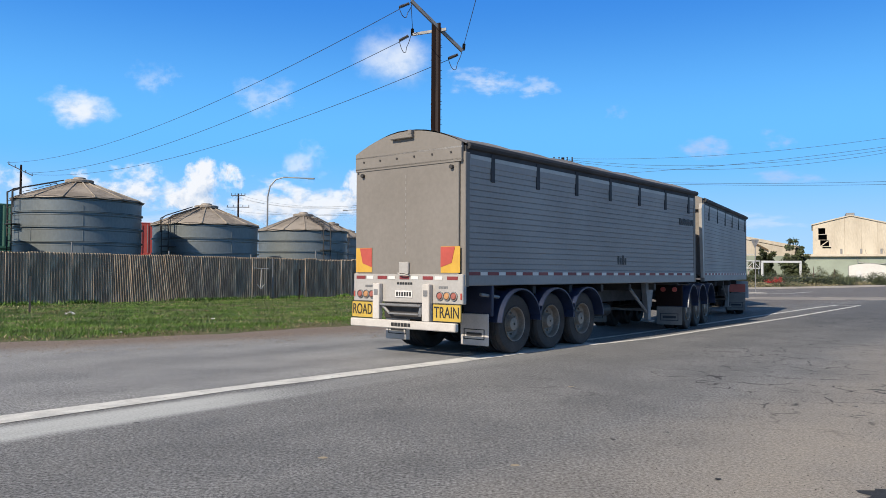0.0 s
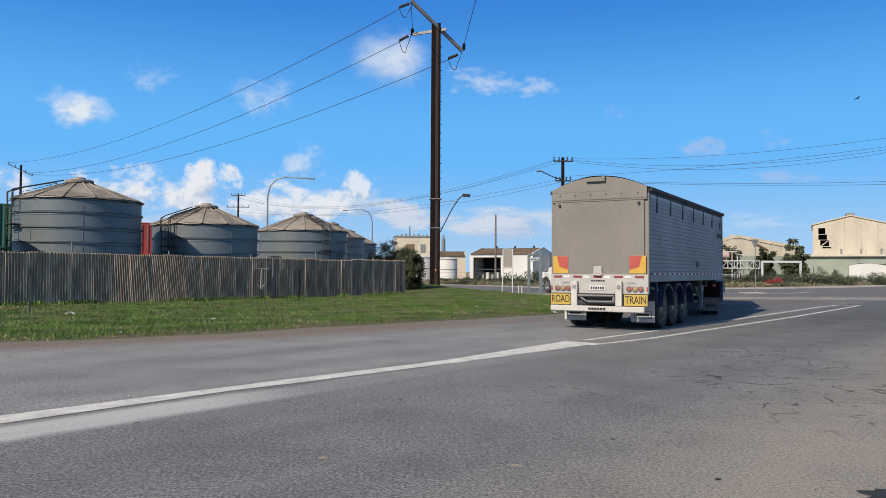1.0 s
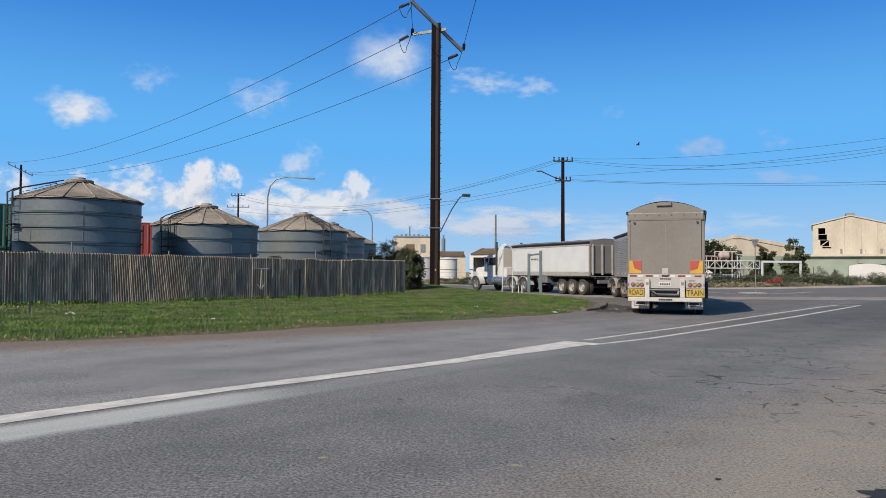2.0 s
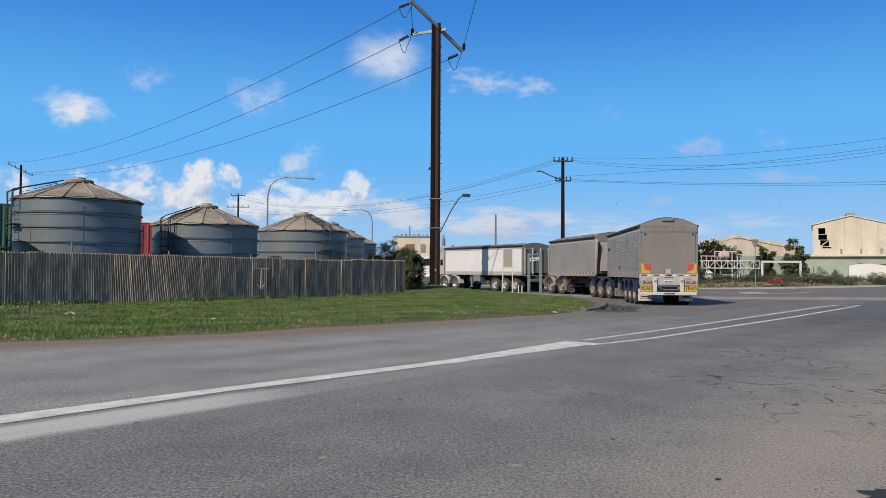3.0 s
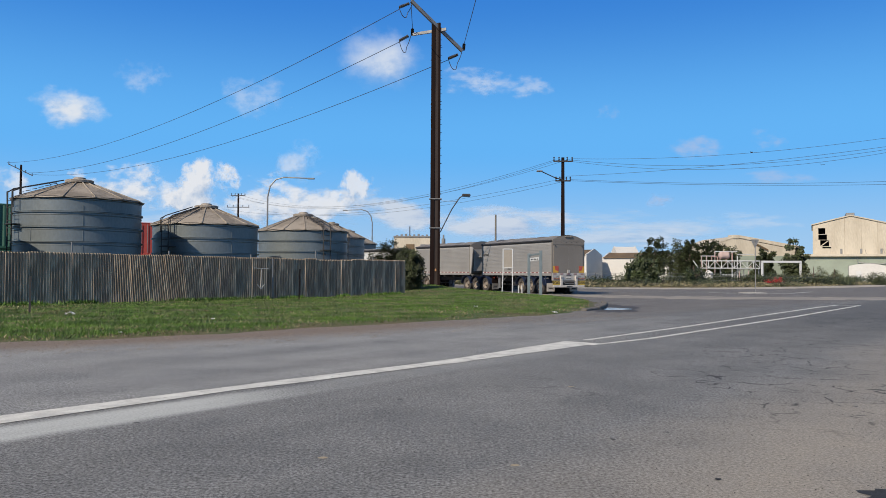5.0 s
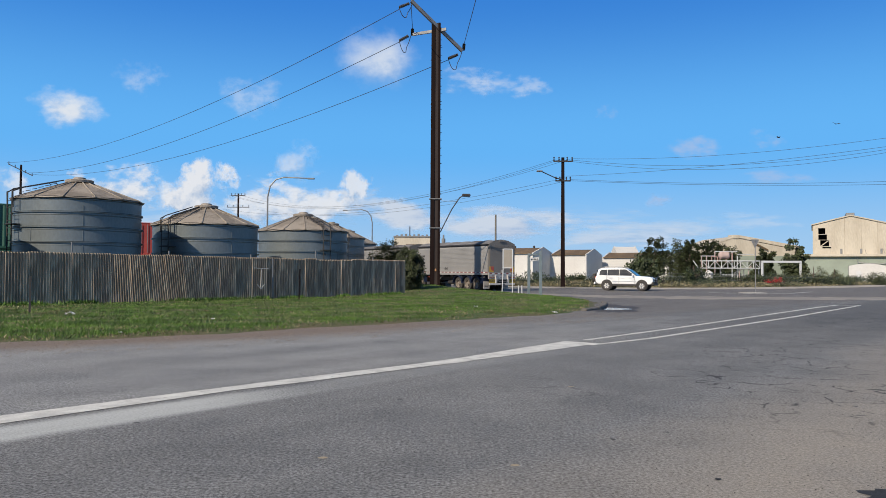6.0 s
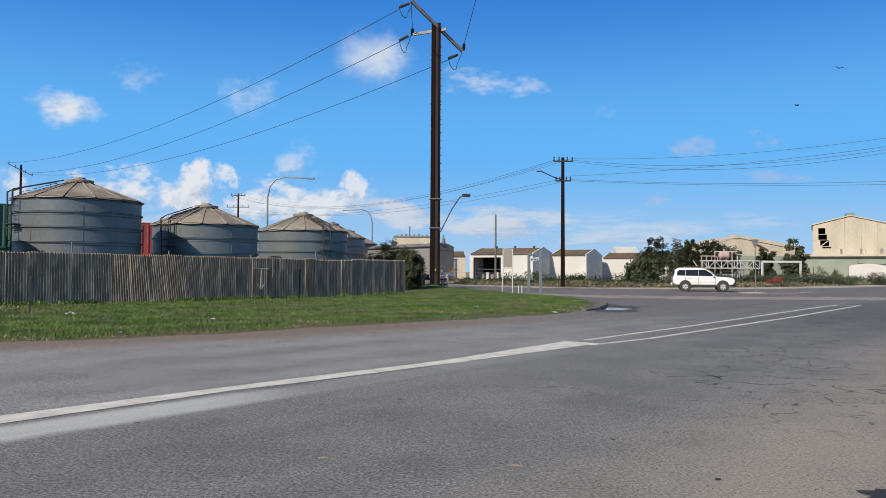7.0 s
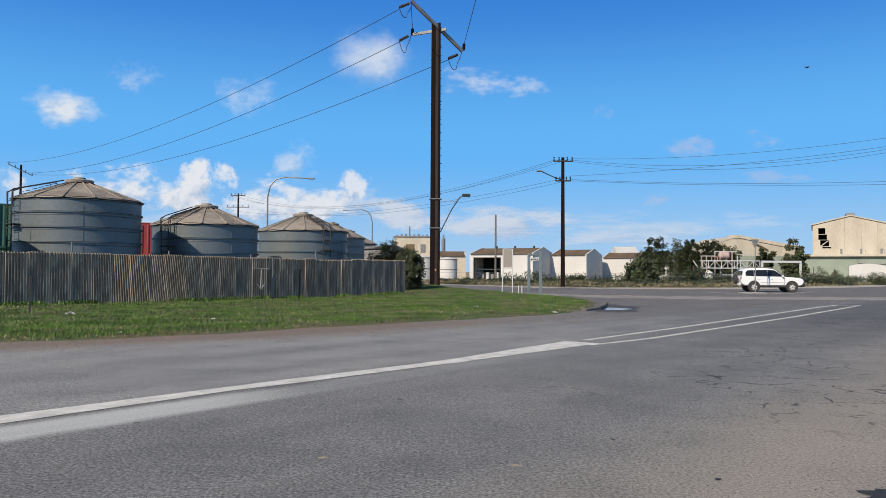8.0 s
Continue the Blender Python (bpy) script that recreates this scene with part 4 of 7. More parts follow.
def chassis(t, y0, y1, z=0.98, legs=None):
    for sg in (-0.42, 0.42):
        s = Shape()
        s.box(sg - 0.06, sg + 0.06, y0, y1, z - 0.22, z + 0.2, 0.01)
        part("chassis_rail", s, DARKSTEEL, t)
    for k in range(int((y1 - y0) / 1.3)):
        s = Shape()
        yy = y0 + 0.4 + k * 1.3
        s.box(-1.15, 1.15, yy - 0.05, yy + 0.05, z + 0.05, z + 0.2, 0.01)
        part("crossmember", s, DARKSTEEL, t)
    if legs:
        for sg in (-0.95, 0.95):
            s = Shape()
            s.prism([(legs - 0.24, 1.3), (legs + 0.24, 1.3), (legs + 0.1, 0.62), (legs - 0.1, 0.62)], sg - 0.06, sg + 0.06, "x")
            s.box(sg - 0.06, sg + 0.06, legs - 0.07, legs + 0.07, 0.3, 0.7, 0.01)
            part("landing_leg", s, GREYSTEEL, t)
            s = Shape()
            s.box(sg - 0.12, sg + 0.12, legs - 0.13, legs + 0.13, 0.27, 0.31, 0.01)
            part("leg_foot", s, GREYSTEEL, t)
        s = Shape()
        s.tube((-0.95, legs, 0.55), (0.95, legs, 0.55), 0.03, n=8)
        s.tube((-0.95, legs - 0.05, 0.5), (-0.95, legs - 0.9, 1.05), 0.035, n=6)
        s.tube((0.95, legs - 0.05, 0.5), (0.95, legs - 0.9, 1.05), 0.035, n=6)
        part("leg_brace", s, GREYSTEEL, t)


def mudflap(t, x, y, w=0.6, z0=0.18, z1=0.72, material=RUBBER):
    s = Shape()
    s.box(x - w / 2, x + w / 2, y - 0.012, y + 0.012, z0, z1, 0.01)
    fl = part("mudflap", s, material, t)
    s = Shape()
    for a0, a1, b0, b1 in ((-0.22, 0.22, 0.10, 0.115), (-0.22, 0.22, 0.265, 0.28), (-0.22, -0.205, 0.10, 0.28), (0.205, 0.22, 0.10, 0.28), (-0.16, 0.16, 0.16, 0.22)):
        s.box(x + a0, x + a1, y - 0.018, y - 0.010, z0 + b0, z0 + b1)
    part("flap_print", s, TARPDARK, fl)


def rear_trailer():
    """The last trailer, with its rear door, road train signs and bumper."""
    L, z0, ht, crown = 9.62, 1.37, 3.37, 3.82
    t = thing("rear_tipper_trailer", pose(0, 0, 0), "dusty grey tipper trailer with arched tarp and yellow rear signs", "trailer")
    tipper_body(t, L, z0, ht, crown, TRAILERSIDE, TRAILERSKIN, TARP)
    chassis(t, 0.5, L - 0.6, legs=7.4)
    # door with centre seam and hinges
    s = Shape()
    s.box(-1.15, 1.15, -0.045, 0.055, z0 + 0.0, ht - 0.12, 0.012)
    part("door_panel", s, TRAILERSKIN, t)
    for k in range(14):
        s = Shape()
        s.box(-0.006, 0.006, -0.049, -0.044, z0 + 0.35 + 0.1 * k, z0 + 0.40 + 0.1 * k)
        part("seam_rivet", s, TRAILERSIDE, t)
    for k in range(2):
        s = Shape()
        s.box(-1.22, 1.22, -0.06, -0.03, ht - 0.14 + 0.2 * k, ht - 0.105 + 0.2 * k, 0.006)
        part("door_rail", s, ALLOY if k else TRAILERSKIN, t)
    for x in (-1.02, 1.02):
        s = Shape()
        s.tube((x, -0.1, ht - 0.24), (x, -0.04, ht - 0.24), 0.035, n=8)
        part("door_pin", s, DARKSTEEL, t)
    for k in range(6):
        s = Shape()
        s.tube((-1.0 + 0.4 * k, -0.07, ht + 0.0), (-1.0 + 0.4 * k, -0.05, ht + 0.0), 0.02, n=6)
        part("rivet", s, DARKSTEEL, t)
    s = Shape()
    s.box(-0.3, 0.2, -0.14, -0.04, crown - 0.13, crown - 0.06, 0.01).box(0.12, 0.2, -0.15, -0.04, crown - 0.08, crown + 0.0, 0.01)
    part("top_latch", s, TRAILERSKIN, t, "dusty hinged latch at the roof edge")
    s = Shape()
    s.box(-0.12, 0.1, -0.09, -0.045, z0 + 0.02, z0 + 0.22, 0.012)
    s.path([(-0.12, -0.1, z0 + 0.03), (-0.05, -0.12, z0 + 0.0), (0.05, -0.12, z0 + 0.0), (0.12, -0.1, z0 + 0.03)], 0.015, 5)
    part("door_latch", s, ALLOY, t)
    # red and amber marker plates
    for sg in (-1, 1):
        xo, xi = sg * 1.19, sg * 0.79
        pl = Shape()
        pl.box(min(xo, xi), max(xo, xi), -0.054, -0.047, z0 + 0.04, z0 + 0.47)
        plate = part("marker_plate", pl, AMBER, t, "amber and red rear marking plate")
        s = Shape()
        s.prism([(xi, z0 + 0.465), (sg * 1.09, z0 + 0.465), (sg * 1.02, z0 + 0.2), (xi, z0 + 0.13)], -0.060, -0.056, "y")
        part("red_field", s, REDREF, plate)
    # lower apron with tape, bars for writing, lamps
    s = Shape()
    s.box(-1.25, 1.25, -0.05, 0.05, 0.9, z0 + 0.02, 0.012)
    part("apron", s, ALLOY, t)
    for k in range(9):
        w = 0.22 if k % 2 == 0 else 0.16
        x = -1.17 + k * 0.262
        s = Shape()
        s.box(x, x + w, -0.058, -0.052, z0 - 0.075, z0 - 0.02)
        part("tape", s, MAROON if k % 2 == 0 else WHITEREF, t)
    for x, w, z in ((0.0, 0.36, 1.225), (-0.85, 0.2, 1.17), (0.85, 0.2, 1.17)):
        s = Shape()
        for i in range(6):
            s.box(x - w / 2 + i * w / 6, x - w / 2 + (i + 0.75) * w / 6, -0.056, -0.051, z - 0.02, z + 0.02)
        part("maker_bars", s, BLACK if w > 0.3 else GREYSTEEL, t)
    s = Shape()
    s.box(-0.22, 0.18, -0.065, -0.052, 0.985, 1.105, 0.004)
    plate = part("number_plate", s, WHITEREF, t, "white number plate")
    s = Shape()
    for i in range(6):
        s.box(-0.19 + i * 0.06, -0.15 + i * 0.06, -0.069, -0.066, 1.01, 1.08)
    part("plate_bars", s, BLACK, plate)
    for sg in (-1, 1):
        for k, colour in enumerate((REDLENS, AMBERLENS, REDLENS)):
            s = Shape()
            x = sg * (0.78 + 0.145 * k)
            s.lathe([(0.001, 0.03), (0.045, 0.025), (0.06, 0.0)], 16, pose(x, -0.055, 1.03, 90, 0, 0))
            lamp = part("tail_lamp", s, colour, t, smooth=40)
            s = Shape()
            s.lathe([(0.06, 0.0), (0.062, 0.02), (0.074, 0.018), (0.076, -0.005)], 16, pose(x, -0.055, 1.03, 90, 0, 0))
            part("lamp_ring", s, GREYSTEEL, lamp, smooth=40)
        s = Shape()
        s.box(sg * 1.22 - 0.015, sg * 1.22 + 0.015, -0.065, -0.05, 0.98, 1.08, 0.004)
        part("side_marker", s, REDREF, t)
    for sg, word in ((-1, "ROAD"), (1, "TRAIN")):
        s = Shape()
        x0, x1 = (-1.25, -0.70) if sg < 0 else (0.65, 1.25)
        s.box(x0, x1, -0.09, -0.075, 0.61, 0.905, 0.004)
        sign = part("road_train_sign", s, YELLOW, t, "yellow sign reading " + word)
        s = Shape()
        for a0, a1, b0, b1 in ((x0, x1, 0.61, 0.622), (x0, x1, 0.893, 0.905), (x0, x0 + 0.012, 0.61, 0.905), (x1 - 0.012, x1, 0.61, 0.905)):
            s.box(a0, a1, -0.094, -0.0895, b0, b1)
        part("sign_border", s, BLACK, sign)
        words("sign_word", word, 0.26, BLACK, sign, pose((x0 + x1) / 2, -0.094, 0.757, 90, 0, 0), width=0.86 * (x1 - x0))
    # bumper, uprights, coupling
    s = Shape()
    s.box(-1.23, 1.17, -0.15, -0.05, 0.46, 0.6, 0.015)
    part("bumper", s, DIRTYWHITE, t)
    s = Shape()
    for i in range(6):
        s.box(-0.22 + i * 0.075, -0.16 + i * 0.075, -0.158, -0.15, 0.5, 0.56)
    part("bumper_bars", s, BLACK, t)
    for x in (-0.60, 0.54):
        s = Shape()
        s.box(x - 0.08, x + 0.08, -0.15, -0.05, 0.6, 1.22, 0.012)
        part("bumper_upright", s, DIRTYWHITE, t)
        s = Shape()
        s.box(x - 0.04, x + 0.05, -0.157, -0.149, 1.02, 1.12)
        part("upright_sticker", s, GREYSTEEL, t)
    s = Shape()
    s.box(-0.5, 0.42, -0.02, 0.3, 0.62, 0.9, 0.01)
    part("coupling_box", s, DARKSTEEL, t)
    s = Shape()
    s.box(-0.5, 0.44, -0.16, -0.09, 0.84, 0.88, 0.008).box(-0.28, 0.4, -0.18, -0.1, 0.7, 0.73, 0.008)
    s.tube((-0.5, -0.1, 0.86), (-0.3, -0.12, 0.72), 0.025, n=6).tube((0.42, -0.1, 0.86), (0.4, -0.12, 0.68), 0.035, n=6)
    part("coupling_frame", s, GREYSTEEL, t)
    for x in (-0.88, 0.9):
        mudflap(t, x, 0.72)
    for sg in (-1, 1):
        s = Shape()
        s.box(sg * 0.95 - 0.3, sg * 0.95 + 0.3, 0.74, 0.8, 0.68, 1.2, 0.01)
        part("guard_panel", s, FENDER, t)
    for y in (1.49, 2.68, 3.85):
        axle(t, y)
        for x in (-1.08, 1.08):
            road_wheel(t, x, y, "rear")
            fender(t, x, y, FENDER)
    for sg in (-1, 1):
        s = Shape()
        s.tube((sg * 0.6, 5.0, 0.6), (sg * 0.6, 6.0, 0.6), 0.14, n=14)
        part("air_tank", s, DARKSTEEL, t)
        s = Shape()
        s.tube((sg * 1.15, 0.55, 1.05), (sg * 1.2, 1.0, 1.0), 0.03, n=6)
        part("light_bracket", s, GREYSTEEL, t)
        s = Shape()
        y = 5.3
        for i, w in enumerate((0.1, 0.07, 0.12, 0.06)):
            x2, x3 = sorted((sg * 1.247, sg * 1.252))
            s.box(x2, x3, y + 0.11 * i, y + 0.11 * i + 0.07, 1.6, 1.6 + w + 0.08)
        part("side_decal", s, DARKSTEEL, t)
        s = Shape()
        for i in range(7):
            s.box(*sorted((sg * 1.247, sg * 1.253)), 8.6 + 0.13 * i, 8.69 + 0.13 * i, 2.62, 2.78 - 0.02 * (i % 2))
        part("side_name_bars", s, DARKSTEEL, t)
    return t


def lead_trailer():
    L, z0, ht, crown = 8.0, 1.37, 3.37, 3.78
    t = thing("lead_tipper_trailer", pose(0, 0, 0), "dusty grey aluminium lead tipper trailer with arched tarp", "trailer")
    tipper_body(t, L, z0, ht, crown, TRAILERSIDE, TRAILERSKIN, TARP, straps=6)
    chassis(t, -3.2, L - 0.6, legs=5.6)
    for sg in (-1, 1):
        s = Shape()
        s.prism([(0.0, 1.3), (-0.12, 1.3), (-0.38, 3.2), (-0.25, 3.35), (0.0, 3.35)], sg * 1.22 - 0.04, sg * 1.22 + 0.04, "x")
        part("rear_post", s, ALLOY, t)
    s = Shape()
    s.box(-0.55, 0.55, -0.35, -0.02, 2.55, 2.62, 0.01)
    part("hatch_shelf", s, ALLOY, t)
    s = Shape()
    s.box(-0.9, 0.9, -0.05, 0.05, 1.5, 3.2, 0.02)
    part("rear_door", s, ALLOY, t)
    s = Shape()
    s.lathe([(0.02, 0.0), (0.5, 0.0), (0.52, 0.06), (0.1, 0.1)], 20, pose(0, -2.38, 1.12))
    part("fifth_wheel", s, DARKSTEEL, t, smooth=40)
    for y in (-1.95, -0.76, 0.43):
        axle(t, y)
        for x in (-1.08, 1.08):
            road_wheel(t, x, y, "lead")
            fender(t, x, y, FENDER)
    for sg in (-1, 1):
        mudflap(t, sg * 0.95, -2.85, 0.62, 0.15, 0.6, DARKRUBBER)
        s = Shape()
        s.box(sg * 0.95 - 0.32, sg * 0.95 + 0.32, -2.88, -2.82, 0.62, 1.12, 0.01)
        part("tail_board", s, RUST, t, "rust-stained light board above the mudflap")
        for k in range(2):
            s = Shape()
            s.tube((sg * 0.95 - 0.14 + 0.28 * k, -2.93, 1.02), (sg * 0.95 - 0.14 + 0.28 * k, -2.87, 1.02), 0.06, n=10)
            part("tail_lamp", s, REDREF, t)
    return t


def dolly():
    t = thing("converter_dolly", pose(0, 0, 0), "dark steel two-axle trailer dolly with drawbar", "trailer dolly")
    chassis(t, -1.3, 1.4, 0.85)
    s = Shape()
    s.prism([(-0.42, 1.3), (-0.3, 1.3), (-0.05, 3.3), (0.05, 3.3), (0.3, 1.3), (0.42, 1.3), (0.08, 3.4), (-0.08, 3.4)], 0.66, 0.82, "z")
    part("drawbar", s, GREYSTEEL, t)
    s = Shape()
    s.lathe([(0.02, 0.0), (0.5, 0.0), (0.52, 0.08), (0.1, 0.12)], 20, pose(0, 0, 1.08))
    part("turntable", s, DARKSTEEL, t, smooth=40)
    for y in (-0.65, 0.65):
        axle(t, y)
        for x in (-1.08, 1.08):
            road_wheel(t, x, y, "dolly")
            fender(t, x, y, ALLOY)
    for sg in (-1, 1):
        mudflap(t, sg * 0.95, -1.35, 0.6, 0.15, 0.75, DARKRUBBER)
        s = Shape()
        s.box(sg * 0.95 - 0.3, sg * 0.95 + 0.3, -1.4, -1.36, 0.78, 1.05, 0.01)
        part("tail_board", s, REDREF, t, "red reflective light board")
    return t


def white_trailer():
    L, z0, ht, crown = 10.05, 1.37, 3.22, 3.52
    t = thing("white_tipper_trailer", pose(0, 0, 0), "white smooth-sided tipper trailer with dark tarp", "trailer")
    tipper_body(t, L, z0, ht, crown, WHITEPAINT, TRAILERSKIN, TARP, slats=False, straps=0)
    chassis(t, -0.8, L - 0.6, legs=6.6)
    s = Shape()
    s.box(-1.15, 1.15, -0.08, 0.02, z0, ht - 0.1, 0.02)
    part("tailgate", s, TRAILERSKIN, t)
    for x in (-1.1, -0.4, 0.35, 1.1):
        s = Shape()
        s.box(x - 0.05, x + 0.05, -0.17, -0.08, z0 - 0.1, ht - 0.05, 0.01)
        part("tailgate_rib", s, ALLOY, t)
    for k in range(6):
        s = Shape()
        s.tube((0.5, -0.2, 1.5 + 0.3 * k), (0.95, -0.2, 1.5 + 0.3 * k), 0.02, n=6)
        part("ladder_rung", s, GREYSTEEL, t)
    s = Shape()
    s.box(-1.2, 1.2, -0.85, -0.7, 0.75, 0.95, 0.015)
    s.box(-1.2, 1.2, -0.55, -0.05, 1.15, 1.2, 0.01)
    part("rear_bumper", s, GREYSTEEL, t)
    for y in (0.94, 2.13, 3.32):
        axle(t, y)
        for x in (-1.08, 1.08):
            road_wheel(t, x, y, "white", ALLOY)
    s = Shape()
    s.box(-1.2, -0.6, 5.2, 6.1, 0.7, 1.3, 0.03)
    part("tool_box", s, GREYSTEEL, t)
    for sg in (-1, 1):
        s = Shape()
        s.box(sg * 1.08 - 0.3, sg * 1.08 + 0.3, 0.2, 4.1, 1.13, 1.17, 0.01)
        part("wheel_cover", s, DARKSTEEL, t)
    return t


def truck():
    """A white bonneted prime mover with a tall sleeper; its fifth wheel is at y = 0."""
    t = thing("prime_mover", pose(0, 0, 0), "white bonneted prime mover truck with tall sleeper cab and bullbar", "truck")
    chassis(t, -1.3, 6.2, 0.85)
    # sleeper and roof fairing
    s = Shape()
    out = [(1.75, 1.05), (2.9, 1.05), (2.9, 2.95), (2.75, 3.2), (2.35, 3.5), (2.05, 3.58), (1.85, 3.5), (1.75, 3.2)]
    s.prism(out, -1.18, 1.18, "x")
    me = s.mesh("sleeper")
    sl = part("sleeper", me, WHITEPAINT, t)
    bev = sl.modifiers.new("bevel", "BEVEL")
    bev.width, bev.segments = 0.09, 3
    s = Shape()
    s.box(-1.12, 1.12, 1.25, 1.76, 1.2, 3.1, 0.04)
    part("side_fairing", s, ALLOY, t)
    s = Shape()
    s.box(-1.15, 1.15, 1.35, 1.7, 1.95, 2.45, 0.03)
    part("fairing_window", s, WINDOW, t)
    # cab
    s = Shape()
    s.prism([(2.95, 1.0), (4.25, 1.0), (4.3, 1.95), (4.05, 2.62), (3.85, 2.72), (2.95, 2.8)], -1.1, 1.1, "x")
    cab = part("cab", s, WHITEPAINT, t)
    bev = cab.modifiers.new("bevel", "BEVEL")
    bev.width, bev.segments = 0.06, 2
    s = Shape()
    s.prism([(3.15, 1.95), (4.1, 1.95), (3.92, 2.5), (3.15, 2.55)], -1.115, 1.115, "x")
    part("side_window", s, WINDOW, cab)
    s = Shape()
    s.prism([(4.31, 2.0), (4.32, 2.0), (4.09, 2.6), (4.08, 2.6)], -0.95, 0.95, "x")
    part("windscreen", s, WINDOW, cab)
    s = Shape()
    s.prism([(4.0, 2.62), (4.45, 2.5), (4.45, 2.55), (4.0, 2.72)], -1.1, 1.1, "x")
    part("sun_visor", s, WHITEPAINT, cab)
    # bonnet, grille, bumper
    s = Shape()
    s.prism([(4.25, 1.0), (6.3, 1.0), (6.35, 1.6), (6.2, 1.78), (4.28, 1.95)], -0.72, 0.72, "x")
    bon = part("bonnet", s, WHITEPAINT, t)
    bev = bon.modifiers.new("bevel", "BEVEL")
    bev.width, bev.segments = 0.12, 3
    s = Shape()
    s.box(-0.55, 0.55, 6.3, 6.4, 1.0, 1.8, 0.03)
    part("grille", s, CHROME, t)
    for sg in (-1, 1):
        fender(t, sg * 1.0, 5.61, WHITEPAINT, 0.62, 0.5, 0, 180, "front_guard")
        s = Shape()
        s.box(sg * 0.95 - 0.25, sg * 0.95 + 0.25, 6.05, 6.3, 0.95, 1.45, 0.06)
        part("headlamp_pod", s, WHITEPAINT, t)
        s = Shape()
        s.tube((sg * 1.2, 2.93, 1.2), (sg * 1.2, 2.93, 3.7), 0.085, n=12)
        part("exhaust_stack", s, DARKSTEEL, t, smooth=40)
        s = Shape()
        s.tube((sg * 0.98, 1.7, 0.8), (sg * 0.98, 4.1, 0.8), 0.32, n=18)
        part("fuel_tank", s, CHROME, t, smooth=40)
        s = Shape()
        s.tube((sg * 1.12, 4.3, 1.45), (sg * 1.12, 4.3, 2.2), 0.17, n=14)
        part("air_cleaner", s, CHROME, t, smooth=40)
        s = Shape()
        s.box(sg * 1.42 - 0.1, sg * 1.42 + 0.1, 4.05, 4.13, 2.05, 2.6, 0.03)
        s.tube((sg * 1.1, 4.05, 2.55), (sg * 1.42, 4.08, 2.5), 0.02, n=6)
        part("mirror", s, CHROME, t)
    s = Shape()
    s.box(-1.2, 1.2, 6.45, 6.65, 0.35, 0.75, 0.05)
    for z in (1.0, 1.3, 1.6):
        s.path([(-1.15, 6.5, z), (-1.0, 6.62, z), (1.0, 6.62, z), (1.15, 6.5, z)], 0.045, 8)
    for x in (-0.7, 0.7):
        s.box(x - 0.04, x + 0.04, 6.55, 6.62, 0.7, 1.75, 0.01)
    part("bullbar", s, CHROME, t)
    axle(t, 5.61)
    for x in (-1.05, 1.05):
        road_wheel(t, x, 5.61, "truck", CHROME, inner=False)
    for y in (-0.36, 0.94):
        axle(t, y)
        for x in (-1.08, 1.08):
            road_wheel(t, x, y, "truck", CHROME)
            fender(t, x, y, WHITEPAINT, 0.6, 0.58, 0, 180)
    s = Shape()
    s.lathe([(0.02, 0.0), (0.5, 0.0), (0.52, 0.08), (0.1, 0.12)], 20, pose(0, 0, 1.1))
    part("turntable", s, DARKSTEEL, t, smooth=40)
    return t


